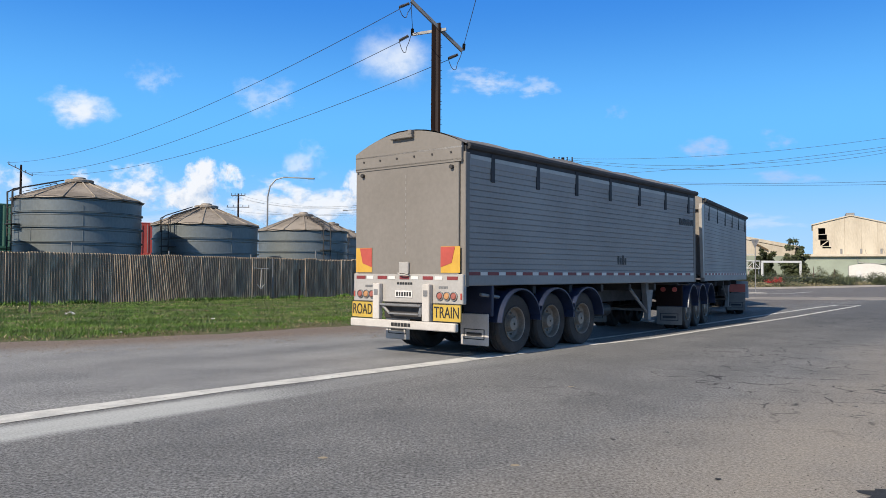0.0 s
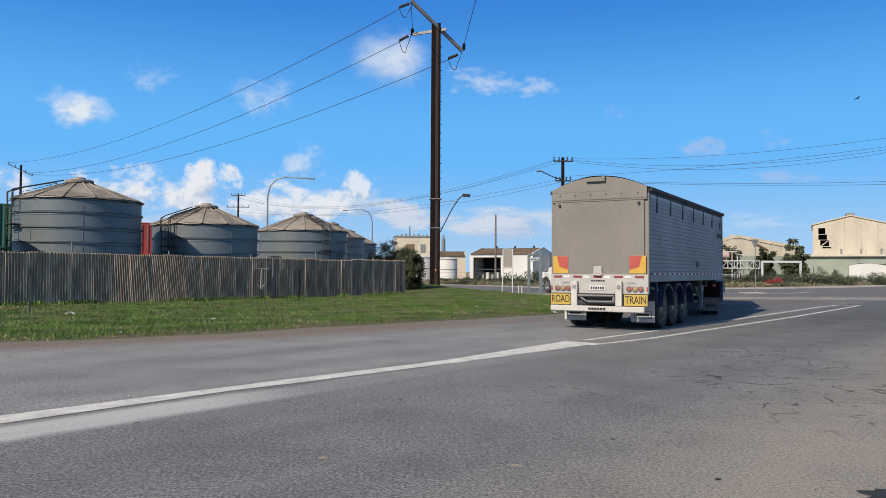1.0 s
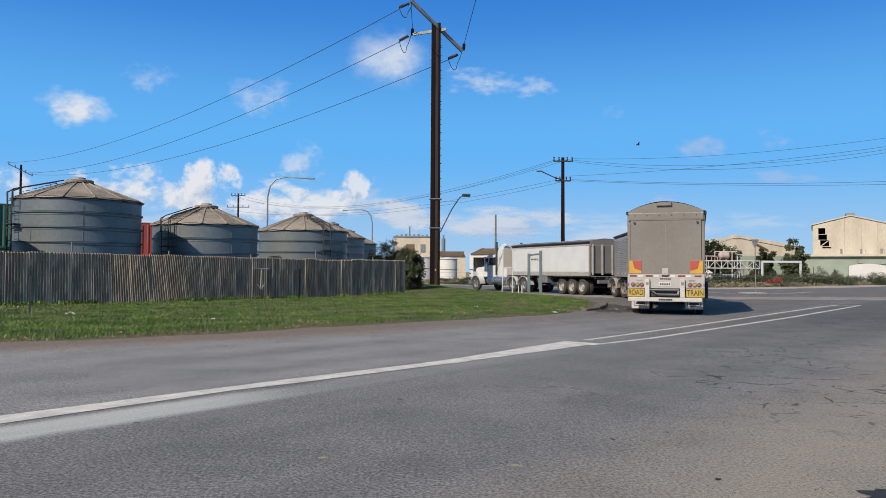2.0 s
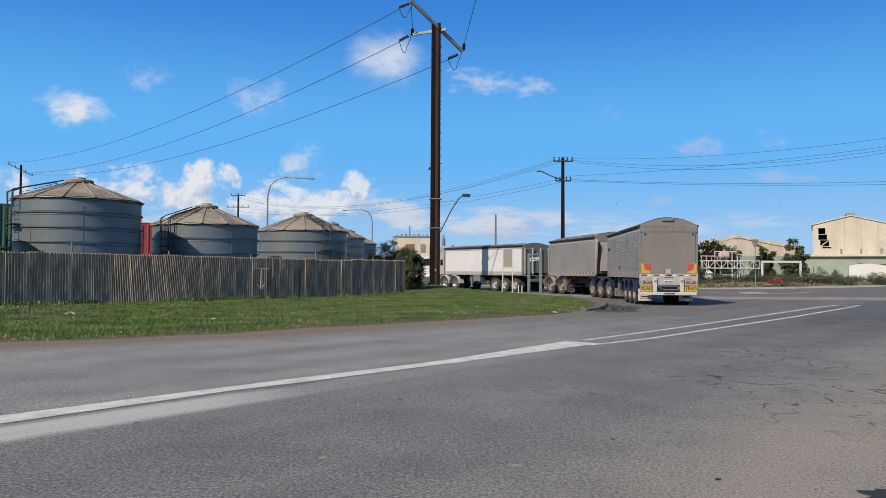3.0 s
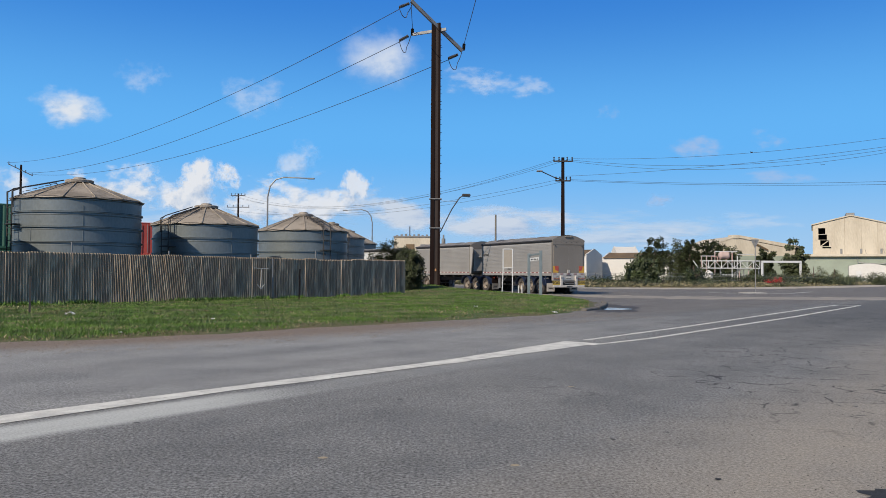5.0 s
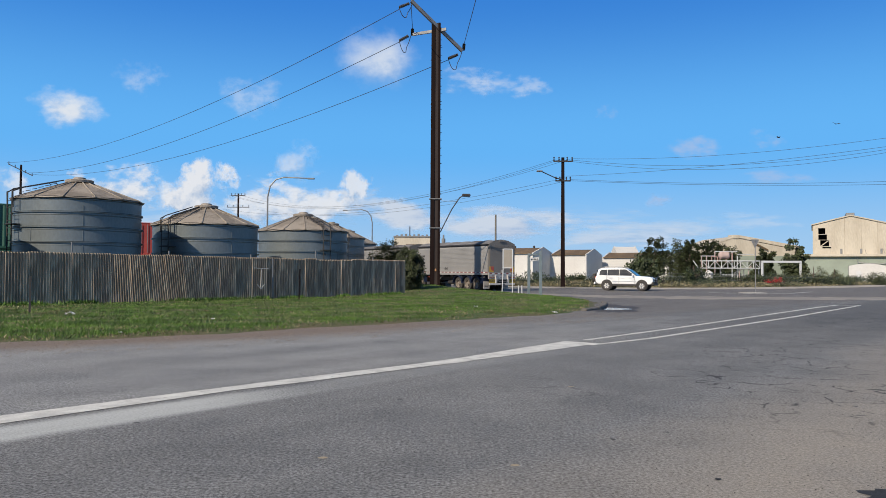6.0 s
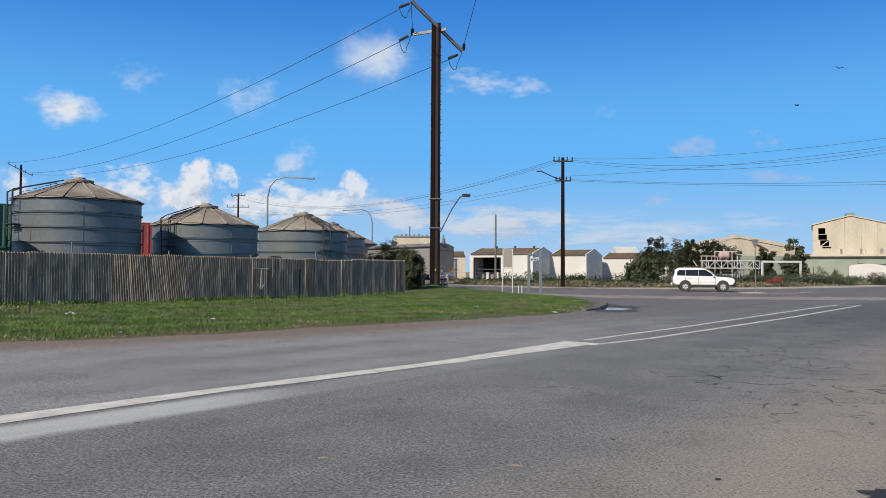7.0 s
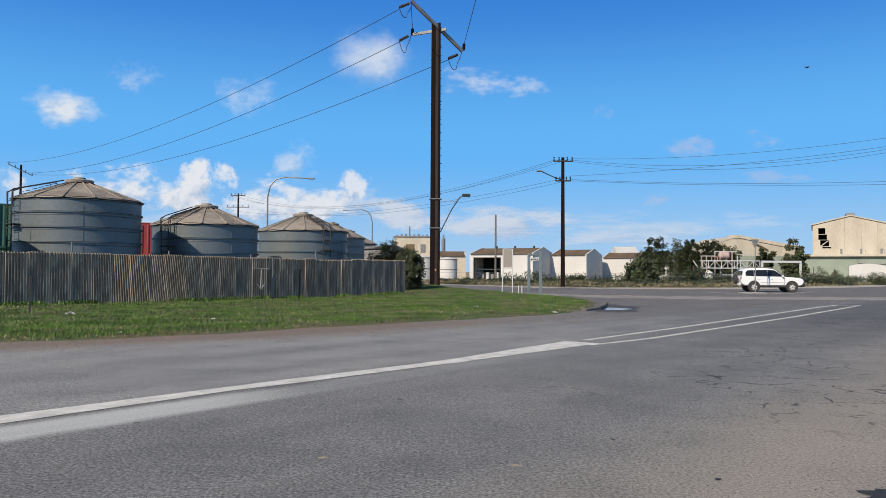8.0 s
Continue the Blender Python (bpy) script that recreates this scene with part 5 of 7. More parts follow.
def car():
    """A white off-road wagon, nose towards +y, origin between the axles."""
    t = thing("offroad_wagon", pose(0, 0, 0), "white four-wheel-drive wagon with roof bars and black bullbar", "car")
    def half_width(z):
        """Half the body's width at a height: fullest at the waist, drawn in to the roof."""
        return 0.93 - 0.035 * max(0.0, (0.85 - z) / 0.4) if z < 0.95 else 0.93 - 0.05 * (z - 0.95) / 0.2 if z < 1.15 else 0.88 - 0.17 * (z - 1.15) / 0.7

    def body(outline, name, material, parent, bevel, grow=0.0):
        n = len(outline)
        s = Shape()
        s.add([(sg * (half_width(z) + grow), y, z) for sg in (-1, 1) for y, z in outline],
              [(i, (i + 1) % n, n + (i + 1) % n, n + i) for i in range(n)] + [tuple(reversed(range(n))), tuple(range(n, 2 * n))])
        ob = part(name, s, material, parent, smooth=30)
        if bevel:
            b = ob.modifiers.new("bevel", "BEVEL")
            b.width, b.segments, b.limit_method, b.angle_limit = bevel, 3, "ANGLE", radians(28)
        return ob
    body([(-2.28, 0.66), (-2.05, 0.5), (2.02, 0.5), (2.2, 0.6), (2.25, 0.82), (2.2, 0.98), (2.02, 1.08), (1.5, 1.13), (0.92, 1.17), (-2.22, 1.2), (-2.33, 1.02)], "body", CARWHITE, t, 0.07)
    cab = body([(-2.24, 1.15), (0.98, 1.13), (0.24, 1.68), (0.02, 1.79), (-0.6, 1.84), (-1.5, 1.84), (-1.92, 1.79), (-2.1, 1.68)], "cabin", CARWHITE, t, 0.08)
    body([(-1.98, 1.24), (-1.365, 1.22), (-1.365, 1.68), (-1.82, 1.66), (-1.98, 1.52)], "rear_quarter_window", WINDOW, cab, 0.0, 0.008)
    body([(-1.34, 1.22), (-0.40, 1.21), (-0.40, 1.69), (-1.34, 1.68)], "rear_side_window", WINDOW, cab, 0.0, 0.008)
    body([(-0.38, 1.21), (0.78, 1.19), (0.60, 1.36), (0.16, 1.66), (0.02, 1.69), (-0.38, 1.69)], "front_side_window", WINDOW, cab, 0.0, 0.008)
    s = Shape()
    s.add([(-0.80, 0.965, 1.17), (0.80, 0.965, 1.17), (0.68, 0.30, 1.665), (-0.68, 0.30, 1.665), (-0.80, 0.98, 1.185), (0.80, 0.98, 1.185), (0.68, 0.315, 1.68), (-0.68, 0.315, 1.68)],
          [(3, 2, 1, 0), (4, 5, 6, 7), (0, 1, 5, 4), (1, 2, 6, 5), (2, 3, 7, 6), (3, 0, 4, 7)])
    part("windscreen", s, WINDOW, cab)
    s = Shape()
    s.box(-0.68, 0.68, -2.23, -2.17, 1.25, 1.62, 0.02)
    part("rear_window", s, WINDOW, cab)
    for y in (-1.37, -0.41, 0.83):
        s = Shape()
        s.box(-0.934, 0.934, y - 0.006, y + 0.006, 0.58, 1.13)
        part("door_gap", s, DARKSTEEL, t)
    for sg in (-1, 1):
        s = Shape()
        s.box(*sorted((sg * 0.925, sg * 0.945)), -0.95, 0.92, 0.74, 0.80, 0.004)
        part("side_moulding", s, CARWHITE, t)
        for y in (-1.15, -0.2):
            s = Shape()
            s.box(*sorted((sg * 0.915, sg * 0.95)), y, y + 0.2, 1.0, 1.04, 0.008)
            part("door_handle", s, CARWHITE, t)
    for sg in (-1, 1):
        s = Shape()
        s.path([(sg * 0.66, -1.8, 1.82), (sg * 0.66, -1.65, 1.89), (sg * 0.66, -0.1, 1.88), (sg * 0.66, 0.08, 1.79)], 0.024, 8)
        for y in (-1.6, -0.8, -0.1):
            s.tube((sg * 0.66, y, 1.79), (sg * 0.66, y, 1.87), 0.025, n=6)
        part("roof_bar", s, GREYSTEEL, t)
        s = Shape()
        s.box(sg * 0.9 - 0.08, sg * 0.9 + 0.08, -0.95, 0.95, 0.36, 0.52, 0.03)
        part("side_step", s, DARKSTEEL, t)
        s = Shape()
        s.box(min(sg * 0.93, sg * 1.1), max(sg * 0.93, sg * 1.1), 0.62, 0.74, 1.16, 1.33, 0.03)
        part("mirror", s, CARWHITE, t)
        # dark discs on the body side stand for the shaded hollows round the wheels
        for y in (-1.38, 1.38):
            s = Shape()
            s.lathe([(0.02, -0.3), (0.445, -0.3), (0.445, 0.008), (0.02, 0.008)], 30, pose(sg * 0.926, y, 0.44, 0, 90 * sg, 0))
            part("wheel_arch", s, DARKSTEEL, t, smooth=40)
        s = Shape()
        s.box(sg * 0.7 - 0.17, sg * 0.7 + 0.17, 2.1, 2.27, 0.8, 0.97, 0.03)
        part("headlamp", s, CHROME, t)
        s = Shape()
        s.box(sg * 0.8 - 0.08, sg * 0.8 + 0.08, -2.34, -2.26, 0.95, 1.15, 0.02)
        part("tail_lamp", s, REDREF, t)
    s = Shape()
    s.box(-0.92, 0.92, 2.1, 2.32, 0.42, 0.72, 0.05)
    for z in (0.85, 1.05):
        s.path([(-0.8, 2.22, z), (-0.6, 2.36, z), (0.6, 2.36, z), (0.8, 2.22, z)], 0.03, 8)
    for x in (-0.45, 0.45):
        s.box(x - 0.03, x + 0.03, 2.3, 2.37, 0.6, 1.05, 0.01)
    part("bullbar", s, DARKSTEEL, t)
    s = Shape()
    s.box(-0.85, 0.85, -2.45, -2.33, 0.5, 0.68, 0.03)
    part("rear_bumper", s, CARWHITE, t)
    s = Shape()
    s.lathe([(0.16, -0.11), (0.34, -0.11), (0.37, -0.06), (0.37, 0.06), (0.34, 0.11), (0.16, 0.11)], 26, pose(0.1, -2.56, 0.98, 90, 0, 0), closed=True)
    part("spare_wheel", s, TYRE, t, smooth=40)
    for y in (-1.38, 1.38):
        for x in (-0.88, 0.88):
            w = road_wheel(t, x, y, "car", CHROME, inner=False, r=0.385)
            for k in range(6):
                s = Shape()
                s.box(-0.115, -0.075, -0.032, 0.032, 0.05, 0.215, 0.008, pose(0, 0, 0, 60 * k, 0, 0))
                part("spoke", s, WHITEREF, w)
            s = Shape()
            s.tube((-0.07, 0, 0), (-0.055, 0, 0), 0.21, n=24)
            part("brake_disc", s, GREYSTEEL, w)
    return t


REAR, LEAD, DOLLY, WHITE, TRUCK, CAR = rear_trailer(), lead_trailer(), dolly(), white_trailer(), truck(), car()


# ---- overhead lines and far poles ----
def small_pole(base, h, arm_w, arm_z, label, lamp=None, lean_arm=0.0):
    """A slimmer pole with crossarms and pin insulators."""
    t = thing("power_pole", pose(*base), label, "power pole", "power poles")
    s = Shape()
    s.add([(-0.2, -0.14, 0), (0.2, -0.14, 0), (0.2, 0.14, 0), (-0.2, 0.14, 0), (-0.14, -0.1, h), (0.14, -0.1, h), (0.14, 0.1, h), (-0.14, 0.1, h)],
          [(3, 2, 1, 0), (4, 5, 6, 7), (0, 1, 5, 4), (1, 2, 6, 5), (2, 3, 7, 6), (3, 0, 4, 7)])
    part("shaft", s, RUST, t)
    for z, w in zip(arm_z, arm_w):
        s = Shape()
        beam(s, (-w, -0.16, z + lean_arm), (w, -0.16, z - lean_arm), 0.12, 0.13)
        part("crossarm", s, DARKSTEEL, t)
        for k in (-1, -0.45, 0.45, 1):
            insulator("insulator", (w * k * 0.95, -0.16, z - lean_arm * k), (w * k * 0.95, -0.16, z - lean_arm * k + 0.45), t, 0.09, 3)
    if lamp:
        s = Shape()
        s.path([(0, -0.2, lamp[0]), (-1.0, -0.4, lamp[0] + 0.3), (lamp[1], -0.7, lamp[0] + 0.8)], 0.05, 6)
        part("lamp_arm", s, DARKSTEEL, t)
        s = Shape()
        s.box(lamp[1] - 0.5, lamp[1] + 0.1, -0.85, -0.55, lamp[0] + 0.75, lamp[0] + 0.9, 0.05)
        part("lamp_head", s, GREYSTEEL, t)
    return t


small_pole((11.87, 76, -0.05), 12.9, (0.95, 0.75), (12.5, 10.55), "dark slender power pole with crossarms and a street lamp", lamp=(10.6, -2.2))
small_pole((-40.15, 150, -0.05), 16.6, (1.4, 2.2), (16.2, 13.9), "distant dark power pole with two crossarms")
small_pole((-71.81, 130, -0.05), 19.3, (2.1,), (18.4,), "tall distant power pole with slanted crossarm", lean_arm=1.0)
s = Shape()
s.tube((8.23, 120, 0), (8.23, 120, 10.43), 0.17, 0.13, n=8)
tagged(part("timber_pole", s, KERBCONC), "plain grey weathered pole without arms", "pole")


def mast_lamp(x, y, h, reach, label):
    t = thing("street_lamp", pose(x, y, -0.05), label, "street lamp", "street lamps")
    s = Shape()
    sg = 1 if reach > 0 else -1
    pts = [(0, 0, 0), (0, 0, h - 2.2), (sg * 0.25, 0, h - 1.0), (sg * 0.9, 0, h - 0.25), (sg * 1.8, 0, h), (reach, 0, h - 0.1)]
    s.path(pts, [0.12, 0.09, 0.08, 0.075, 0.07, 0.06], 8)
    part("mast", s, GREYSTEEL, t, smooth=40)
    s = Shape()
    s.box(min(reach, reach + sg * 0.8), max(reach, reach + sg * 0.8), -0.15, 0.15, h - 0.22, h - 0.05, 0.05)
    part("lamp_head", s, GREYSTEEL, t)


mast_lamp(-19.50, 85, 11.88, 4.4, "grey steel street lamp with curved arm")
mast_lamp(-12.03, 130, 11.94, -4.2, "grey steel street lamp with curved arm")

cable((-3.15, 52.9, 19.3 + POLE_Z), (-74.82, 131, 19.74), 2.6, 0.022)
cable((-3.2, 54.2, 17.4 + POLE_Z), (-72.48, 130, 17.87), 2.6, 0.022)
cable((0.3, 54.6, 16.25 + POLE_Z), (-69.34, 129, 17.47), 2.6, 0.022)
cable((1.45, 55.0, 17.55 + POLE_Z), (5.5, -45, 18.0), 1.2, 0.022)
cable((-2.27, 54.5, 18.45 + POLE_Z), (0.2, -45, 19.0), 1.2, 0.022)
cable((-2.15, 53.5, 20.2 + POLE_Z), (-1.6, -45, 21.5), 1.2, 0.022)
for a, b, sag in (((11.13, 76, 12.62), (-41.68, 150, 16.07), 3.4), ((11.53, 76, 12.62), (-40.80, 150, 16.07), 3.6), ((12.37, 76, 12.63), (-39.25, 150, 16.08), 3.3),
                  ((11.19, 76, 10.59), (-43.09, 150, 13.51), 2.2), ((12.54, 76, 10.60), (-36.45, 150, 13.43), 2.2),
                  ((12.65, 76, 12.74), (39.23, 62, 12.97), 0.7), ((12.43, 76, 12.63), (41.74, 66, 12.79), 1.2), ((11.53, 76, 12.62), (41.74, 66, 12.59), 1.5),
                  ((12.65, 76, 10.65), (44.23, 70, 10.05), 0.35), ((12.54, 76, 10.54), (44.22, 70, 9.73), 0.3), ((12.31, 76, 10.99), (37.95, 60, 11.89), 0.4)):
    cable(a, b, sag, 0.014)


# ---- plants ----
LEAF_A = leaf_mat("olive_leaves", (0.066, 0.08, 0.03), (0.03, 0.038, 0.016))
LEAF_B = leaf_mat("dark_leaves", (0.055, 0.075, 0.026), (0.022, 0.032, 0.013))
LEAF_C = leaf_mat("grey_green_leaves", (0.15, 0.16, 0.085), (0.07, 0.08, 0.04))
BARK = mat("bark", (0.14, 0.105, 0.08), (0.07, 0.055, 0.045), 0.95, scale=3, fine=20, bump=0.5)
REDLEAF = leaf_mat("red_flowers", (0.45, 0.03, 0.03), (0.25, 0.02, 0.02))


def tree(base, w, h, leaf, label, seed, trunk=0.35, clumps=70, name="tree", leaf_size=0.19, per=70, category="tree", lift=0.45):
    """A tapered trunk with limbs and a crown of leaf clumps with gaps; trunk: share of the height below the crown; lift: middle of the crown."""
    w *= 0.74
    rnd = random.Random(seed)
    t = thing(name, pose(*base, 0, 0, rnd.uniform(0, 360)), label, category, "roadside trees")
    s = Shape()
    tips = []
    top = Vector((rnd.uniform(-0.1, 0.1) * w, rnd.uniform(-0.1, 0.1) * w, h * 0.78))
    s.path([(0, 0, -0.1), (0.02 * w, 0.01 * w, h * trunk * 0.7), top * 0.6, top], [0.045 * h, 0.035 * h, 0.025 * h, 0.008 * h], 7)
    for k in range(7):
        a = k * 2.4 + rnd.uniform(-0.4, 0.4)
        z0 = h * (trunk * 0.6 + 0.4 * k / 7)
        e = Vector((math.cos(a) * w * rnd.uniform(0.25, 0.42), math.sin(a) * w * rnd.uniform(0.25, 0.42), min(h * 0.9, z0 + h * rnd.uniform(0.15, 0.35))))
        p0 = Vector((0, 0, z0))
        s.path([p0, p0.lerp(e, 0.5) + Vector((0, 0, 0.03 * h)), e], [0.018 * h, 0.012 * h, 0.004 * h], 5)
        tips.append(e)
    part("trunk", s, BARK, t, smooth=50)
    vs, fs = [], []
    for c in range(clumps):
        tip = rnd.choice(tips + [top])
        d = Vector((rnd.gauss(0, 1), rnd.gauss(0, 1), rnd.gauss(0, 0.7)))
        d.normalize()
        if trunk <= 0.1 or c % 2:
            k = rnd.random() ** 0.4
            tip = Vector((0, 0, 0))
            d = d * (1.35 * k)
        cen = tip * 0.55 + Vector((d.x * w * 0.33, d.y * w * 0.33, h * (trunk + (1 - trunk) * 0.5) * lift + d.z * h * (1 - trunk) * 0.42))
        cen.z = max(h * trunk * 0.75, min(h, cen.z))
        r = w * rnd.uniform(0.1, 0.19)
        for i in range(per):
            q = Vector((rnd.gauss(0, 1), rnd.gauss(0, 1), rnd.gauss(0, 0.8)))
            q = cen + q.normalized() * r * rnd.uniform(0.3, 1.0)
            u = Vector((rnd.gauss(0, 1), rnd.gauss(0, 1), rnd.gauss(0, 1))).normalized()
            v = u.orthogonal().normalized()
            ls = leaf_size * rnd.uniform(0.6, 1.4)
            k = len(vs)
            vs += [q - u * ls, q + v * ls * 0.45, q + u * ls, q - v * ls * 0.45]
            fs.append((k, k + 1, k + 2, k + 3))
    cs = Shape()
    cs.add(vs, fs)
    part("crown", cs.mesh("crown", fix=False), leaf, t)
    return t


BZ = verge_z(-2.9, 48.5)
tree((-2.09, 47.5, BZ), 2.6, 3.3, LEAF_A, "dense dark green bush at the end of the fence", 3, 0.05, 130, "bush", 0.06, 140, "bush", 0.6)
tree((-3.52, 50, 0), 3.9, 3.3, LEAF_A, "olive green shrub behind the corrugated fence", 5, 0.1, 150, "bush", 0.06, 130, "bush", 0.95)
tree((22.94, 88, 0), 5.6, 4.2, LEAF_B, "dark round-crowned tree on the far roadside", 7, 0.08, 110, per=90)
tree((35.25, 128, 0), 6.0, 7.3, LEAF_A, "olive green tree behind the roadside scrub", 9, 0.3, 85)
tree((38.70, 120, 0), 4.5, 6.4, LEAF_A, "slender olive green tree", 11, 0.3, 85)
tree((41.18, 118, 0), 5.8, 6.7, LEAF_A, "bushy olive green tree", 12, 0.2, 85)
tree((43.96, 118, 0), 5.4, 5.7, LEAF_A, "low olive green tree", 14, 0.2, 85)
tree((46.9, 112, 0), 3.8, 5.3, LEAF_A, "slim olive green tree behind the gantry", 27, 0.15, 75)
tree((30.35, 92, 0), 4.2, 3.0, LEAF_B, "dark green roadside shrub", 15, 0.1, 45, "shrub", 0.1, 60, "shrub")
tree((45.43, 110, 0), 5.0, 4.7, LEAF_A, "olive green shrub behind the pipe rack", 16, 0.1, 50, "shrub", 0.13, 60, "shrub")
tree((49.53, 108, 0), 4.6, 6.0, LEAF_A, "upright olive green tree beside the white gantry", 18, 0.15, 85)
tree((47.33, 98, 0), 5.4, 3.0, LEAF_C, "straggling grey-green roadside shrub", 19, 0.1, 40, "shrub", 0.1, 50, "shrub")
tree((49.85, 98, 0), 4.0, 2.6, LEAF_C, "thin grey-green roadside shrub", 20, 0.1, 30, "shrub", 0.1, 40, "shrub")
tree((39.55, 91, 0), 3.2, 1.9, REDLEAF, "low shrub with red flowers", 21, 0.05, 22, "shrub", 0.08, 45, "shrub")
tree((43.28, 97, 0), 4.6, 2.0, LEAF_A, "low olive shrub on the roadside", 22, 0.05, 30, "shrub", 0.1, 50, "shrub")
tree((57.13, 100, 0), 5.0, 2.0, LEAF_A, "low olive shrub on the roadside", 23, 0.05, 34, "shrub", 0.1, 50, "shrub")
tree((16.69, 96, 0), 5.0, 1.5, LEAF_B, "low dark shrub beside the pole", 24, 0.05, 34, "shrub", 0.1, 50, "shrub")
tree((47.05, 150, 0), 9.0, 7.5, LEAF_A, "broad olive tree before the white buildings", 25, 0.2, 85)


def blades(name, spots, material, label, category):
    """One sheet of grass blades; spots: x, y, z, height, width, bend."""
    vs, fs = [], []
    rnd = random.Random(len(spots))
    for x, y, z, h, w, bend in spots:
        a = rnd.uniform(0, math.pi)
        dx, dy = math.cos(a) * w, math.sin(a) * w
        bx, by = rnd.gauss(0, bend), rnd.gauss(0, bend)
        k = len(vs)
        vs += [(x - dx, y - dy, z - 0.01), (x + dx, y + dy, z - 0.01), (x + bx, y + by, z + h)]
        fs.append((k, k + 1, k + 2))
    s = Shape()
    s.add(vs, fs)
    tagged(part(name, s.mesh(name, fix=False), material), label, category, kind="stuff")


def grass():
    rnd = random.Random(8)
    spots, dry = [], []
    while len(spots) < 130000:
        y = 14 + 44 * rnd.random() ** 1.25
        x = rnd.uniform(-0.62 * y, 0.19 * y)
        d = edge_distance(x, y)
        if d < 0.05 or d > 17 or (y - 29.0) > (x + 16.6) * 1.06 + 0.1 and x < -2.3:
            continue
        patch = noise.noise((x * 0.45, y * 0.45, 1.0)) + 0.6 * noise.noise((x * 1.7, y * 1.7, 4.0))
        if rnd.random() > 0.62 + 0.55 * patch or rnd.random() > d * 1.3 + 0.1:
            if rnd.random() < 0.12:
                dry.append((x, y, verge_z(x, y), rnd.uniform(0.03, 0.07), 0.012 + 0.0004 * y, 0.05))
            continue
        lush = max(0.0, min(1.0, (26 - y) / 10)) * max(0.0, min(1.0, (-x - 2) / 6))
        h = rnd.uniform(0.02, 0.05) * (1 + 0.6 * lush + max(0, patch))
        spots.append((x, y, verge_z(x, y), h, 0.004 + 0.00028 * y, 0.045))
    blades("grass", spots, GRASS, "short green grass with bare patches on the verge", "grass")
    blades("dry_grass", dry, DRYGRASS, "thin dry grass stalks among the green", "dry grass")
    # taller weeds along the fence foot
    weeds = []
    for i in range(len(FENCE) - 1):
        (x0, y0), (x1, y1) = FENCE[i], FENCE[i + 1]
        for k in range(900):
            u = rnd.random()
            x, y = x0 + (x1 - x0) * u + 0.25 * abs(rnd.gauss(0, 1)), y0 + (y1 - y0) * u - 0.25 * abs(rnd.gauss(0, 1))
            if noise.noise((x * 0.8, y * 0.8, 9)) > -0.05:
                weeds.append((x, y, verge_z(x, y), rnd.uniform(0.06, 0.2), 0.03, 0.08))
    blades("weeds", weeds, GRASS, "taller green weeds along the foot of the fence", "weeds")


grass()


def scrub(name, y0, y1, x0, x1, n, material, label, size, seed, h=0.5, bare=0.0):
    """Low scrub on flat ground: clumps of small leaves."""
    rnd = random.Random(seed)
    vs, fs = [], []
    while len(fs) < n:
        y = rnd.uniform(y0, y1)
        x = rnd.uniform(x0, x1) * y / y0
        if noise.noise((x * 0.22, y * 0.22, seed)) < bare or y < 74 + max(0, 9 - x) * 1.55 + max(0.0, x - 27) * 0.85:
            continue
        hh = h * (0.4 + max(0, 0.8 + 1.6 * noise.noise((x * 0.35, y * 0.35, seed + 2))))
        for i in range(14):
            q = Vector((x + rnd.gauss(0, 0.3), y + rnd.gauss(0, 0.3), hh * rnd.random() ** 0.8 - 0.05))
            u = Vector((rnd.gauss(0, 0.5), rnd.gauss(0, 0.5), rnd.gauss(0.5, 0.7))).normalized()
            v = u.orthogonal().normalized()
            ls = size * rnd.uniform(0.6, 1.5)
            k = len(vs)
            vs += [q - u * ls, q + v * ls * 0.4, q + u * ls, q - v * ls * 0.4]
            fs.append((k, k + 1, k + 2, k + 3))
    s = Shape()
    s.add(vs, fs)
    tagged(part(name, s.mesh(name, fix=False), material), label, "scrub", kind="stuff")


strip("dust_band", [(5.5, 52), (9, 46.5), (14, 44.5), (20, 44.3), (28, 44.6), (40, 46)], [1.5, 3.5, 4.5, 4.5, 4.0, 3.0], 0.003, mat("dusty_asphalt", (0.33, 0.295, 0.25), (0.21, 0.195, 0.18), 0.9, scale=0.5, fine=25, bump=0.3, amount=0.7), "pale dusty band swept across the junction", "dust", ragged=0.5)
scrub("roadside_scrub", 76, 100, -4, 52, 32000, DRYGRASS, "dry straw-coloured roadside grass and scrub", 0.11, 2, 0.3, -0.25)
scrub("green_scrub", 80, 112, -2, 60, 20000, LEAF_A, "low olive green saltbush scrub", 0.11, 6, 0.42, 0.15)
scrub("dark_scrub", 102, 118, 8, 60, 16000, LEAF_B, "dark low scrub along the far boundary", 0.13, 9, 0.8, 0.0)
scrub("shrub_belt", 92, 104, 27, 50, 24000, LEAF_A, "dense olive shrubs along the far roadside", 0.12, 12, 0.75, -0.08)

# ---- far buildings ----
POSTBLUE = mat("blue_grey_post", (0.20, 0.245, 0.26), (0.13, 0.165, 0.18), 0.6, 0.2, scale=2, fine=20, bump=0.05)
CREAM = mat("cream_cladding", (0.56, 0.50, 0.40), (0.45, 0.395, 0.31), 0.8, scale=0.25, fine=3, bump=0.05, amount=0.8, stretch=(1, 1, 0.3))
SHEDWHITE = mat("white_shed_wall", (0.64, 0.63, 0.60), (0.53, 0.51, 0.485), 0.75, scale=0.25, fine=3, bump=0.05, amount=0.6)
BROWNROOF = mat("brown_shed_roof", (0.185, 0.125, 0.07), (0.11, 0.075, 0.045), 0.85, scale=0.3, fine=3, bump=0.1, amount=0.8)
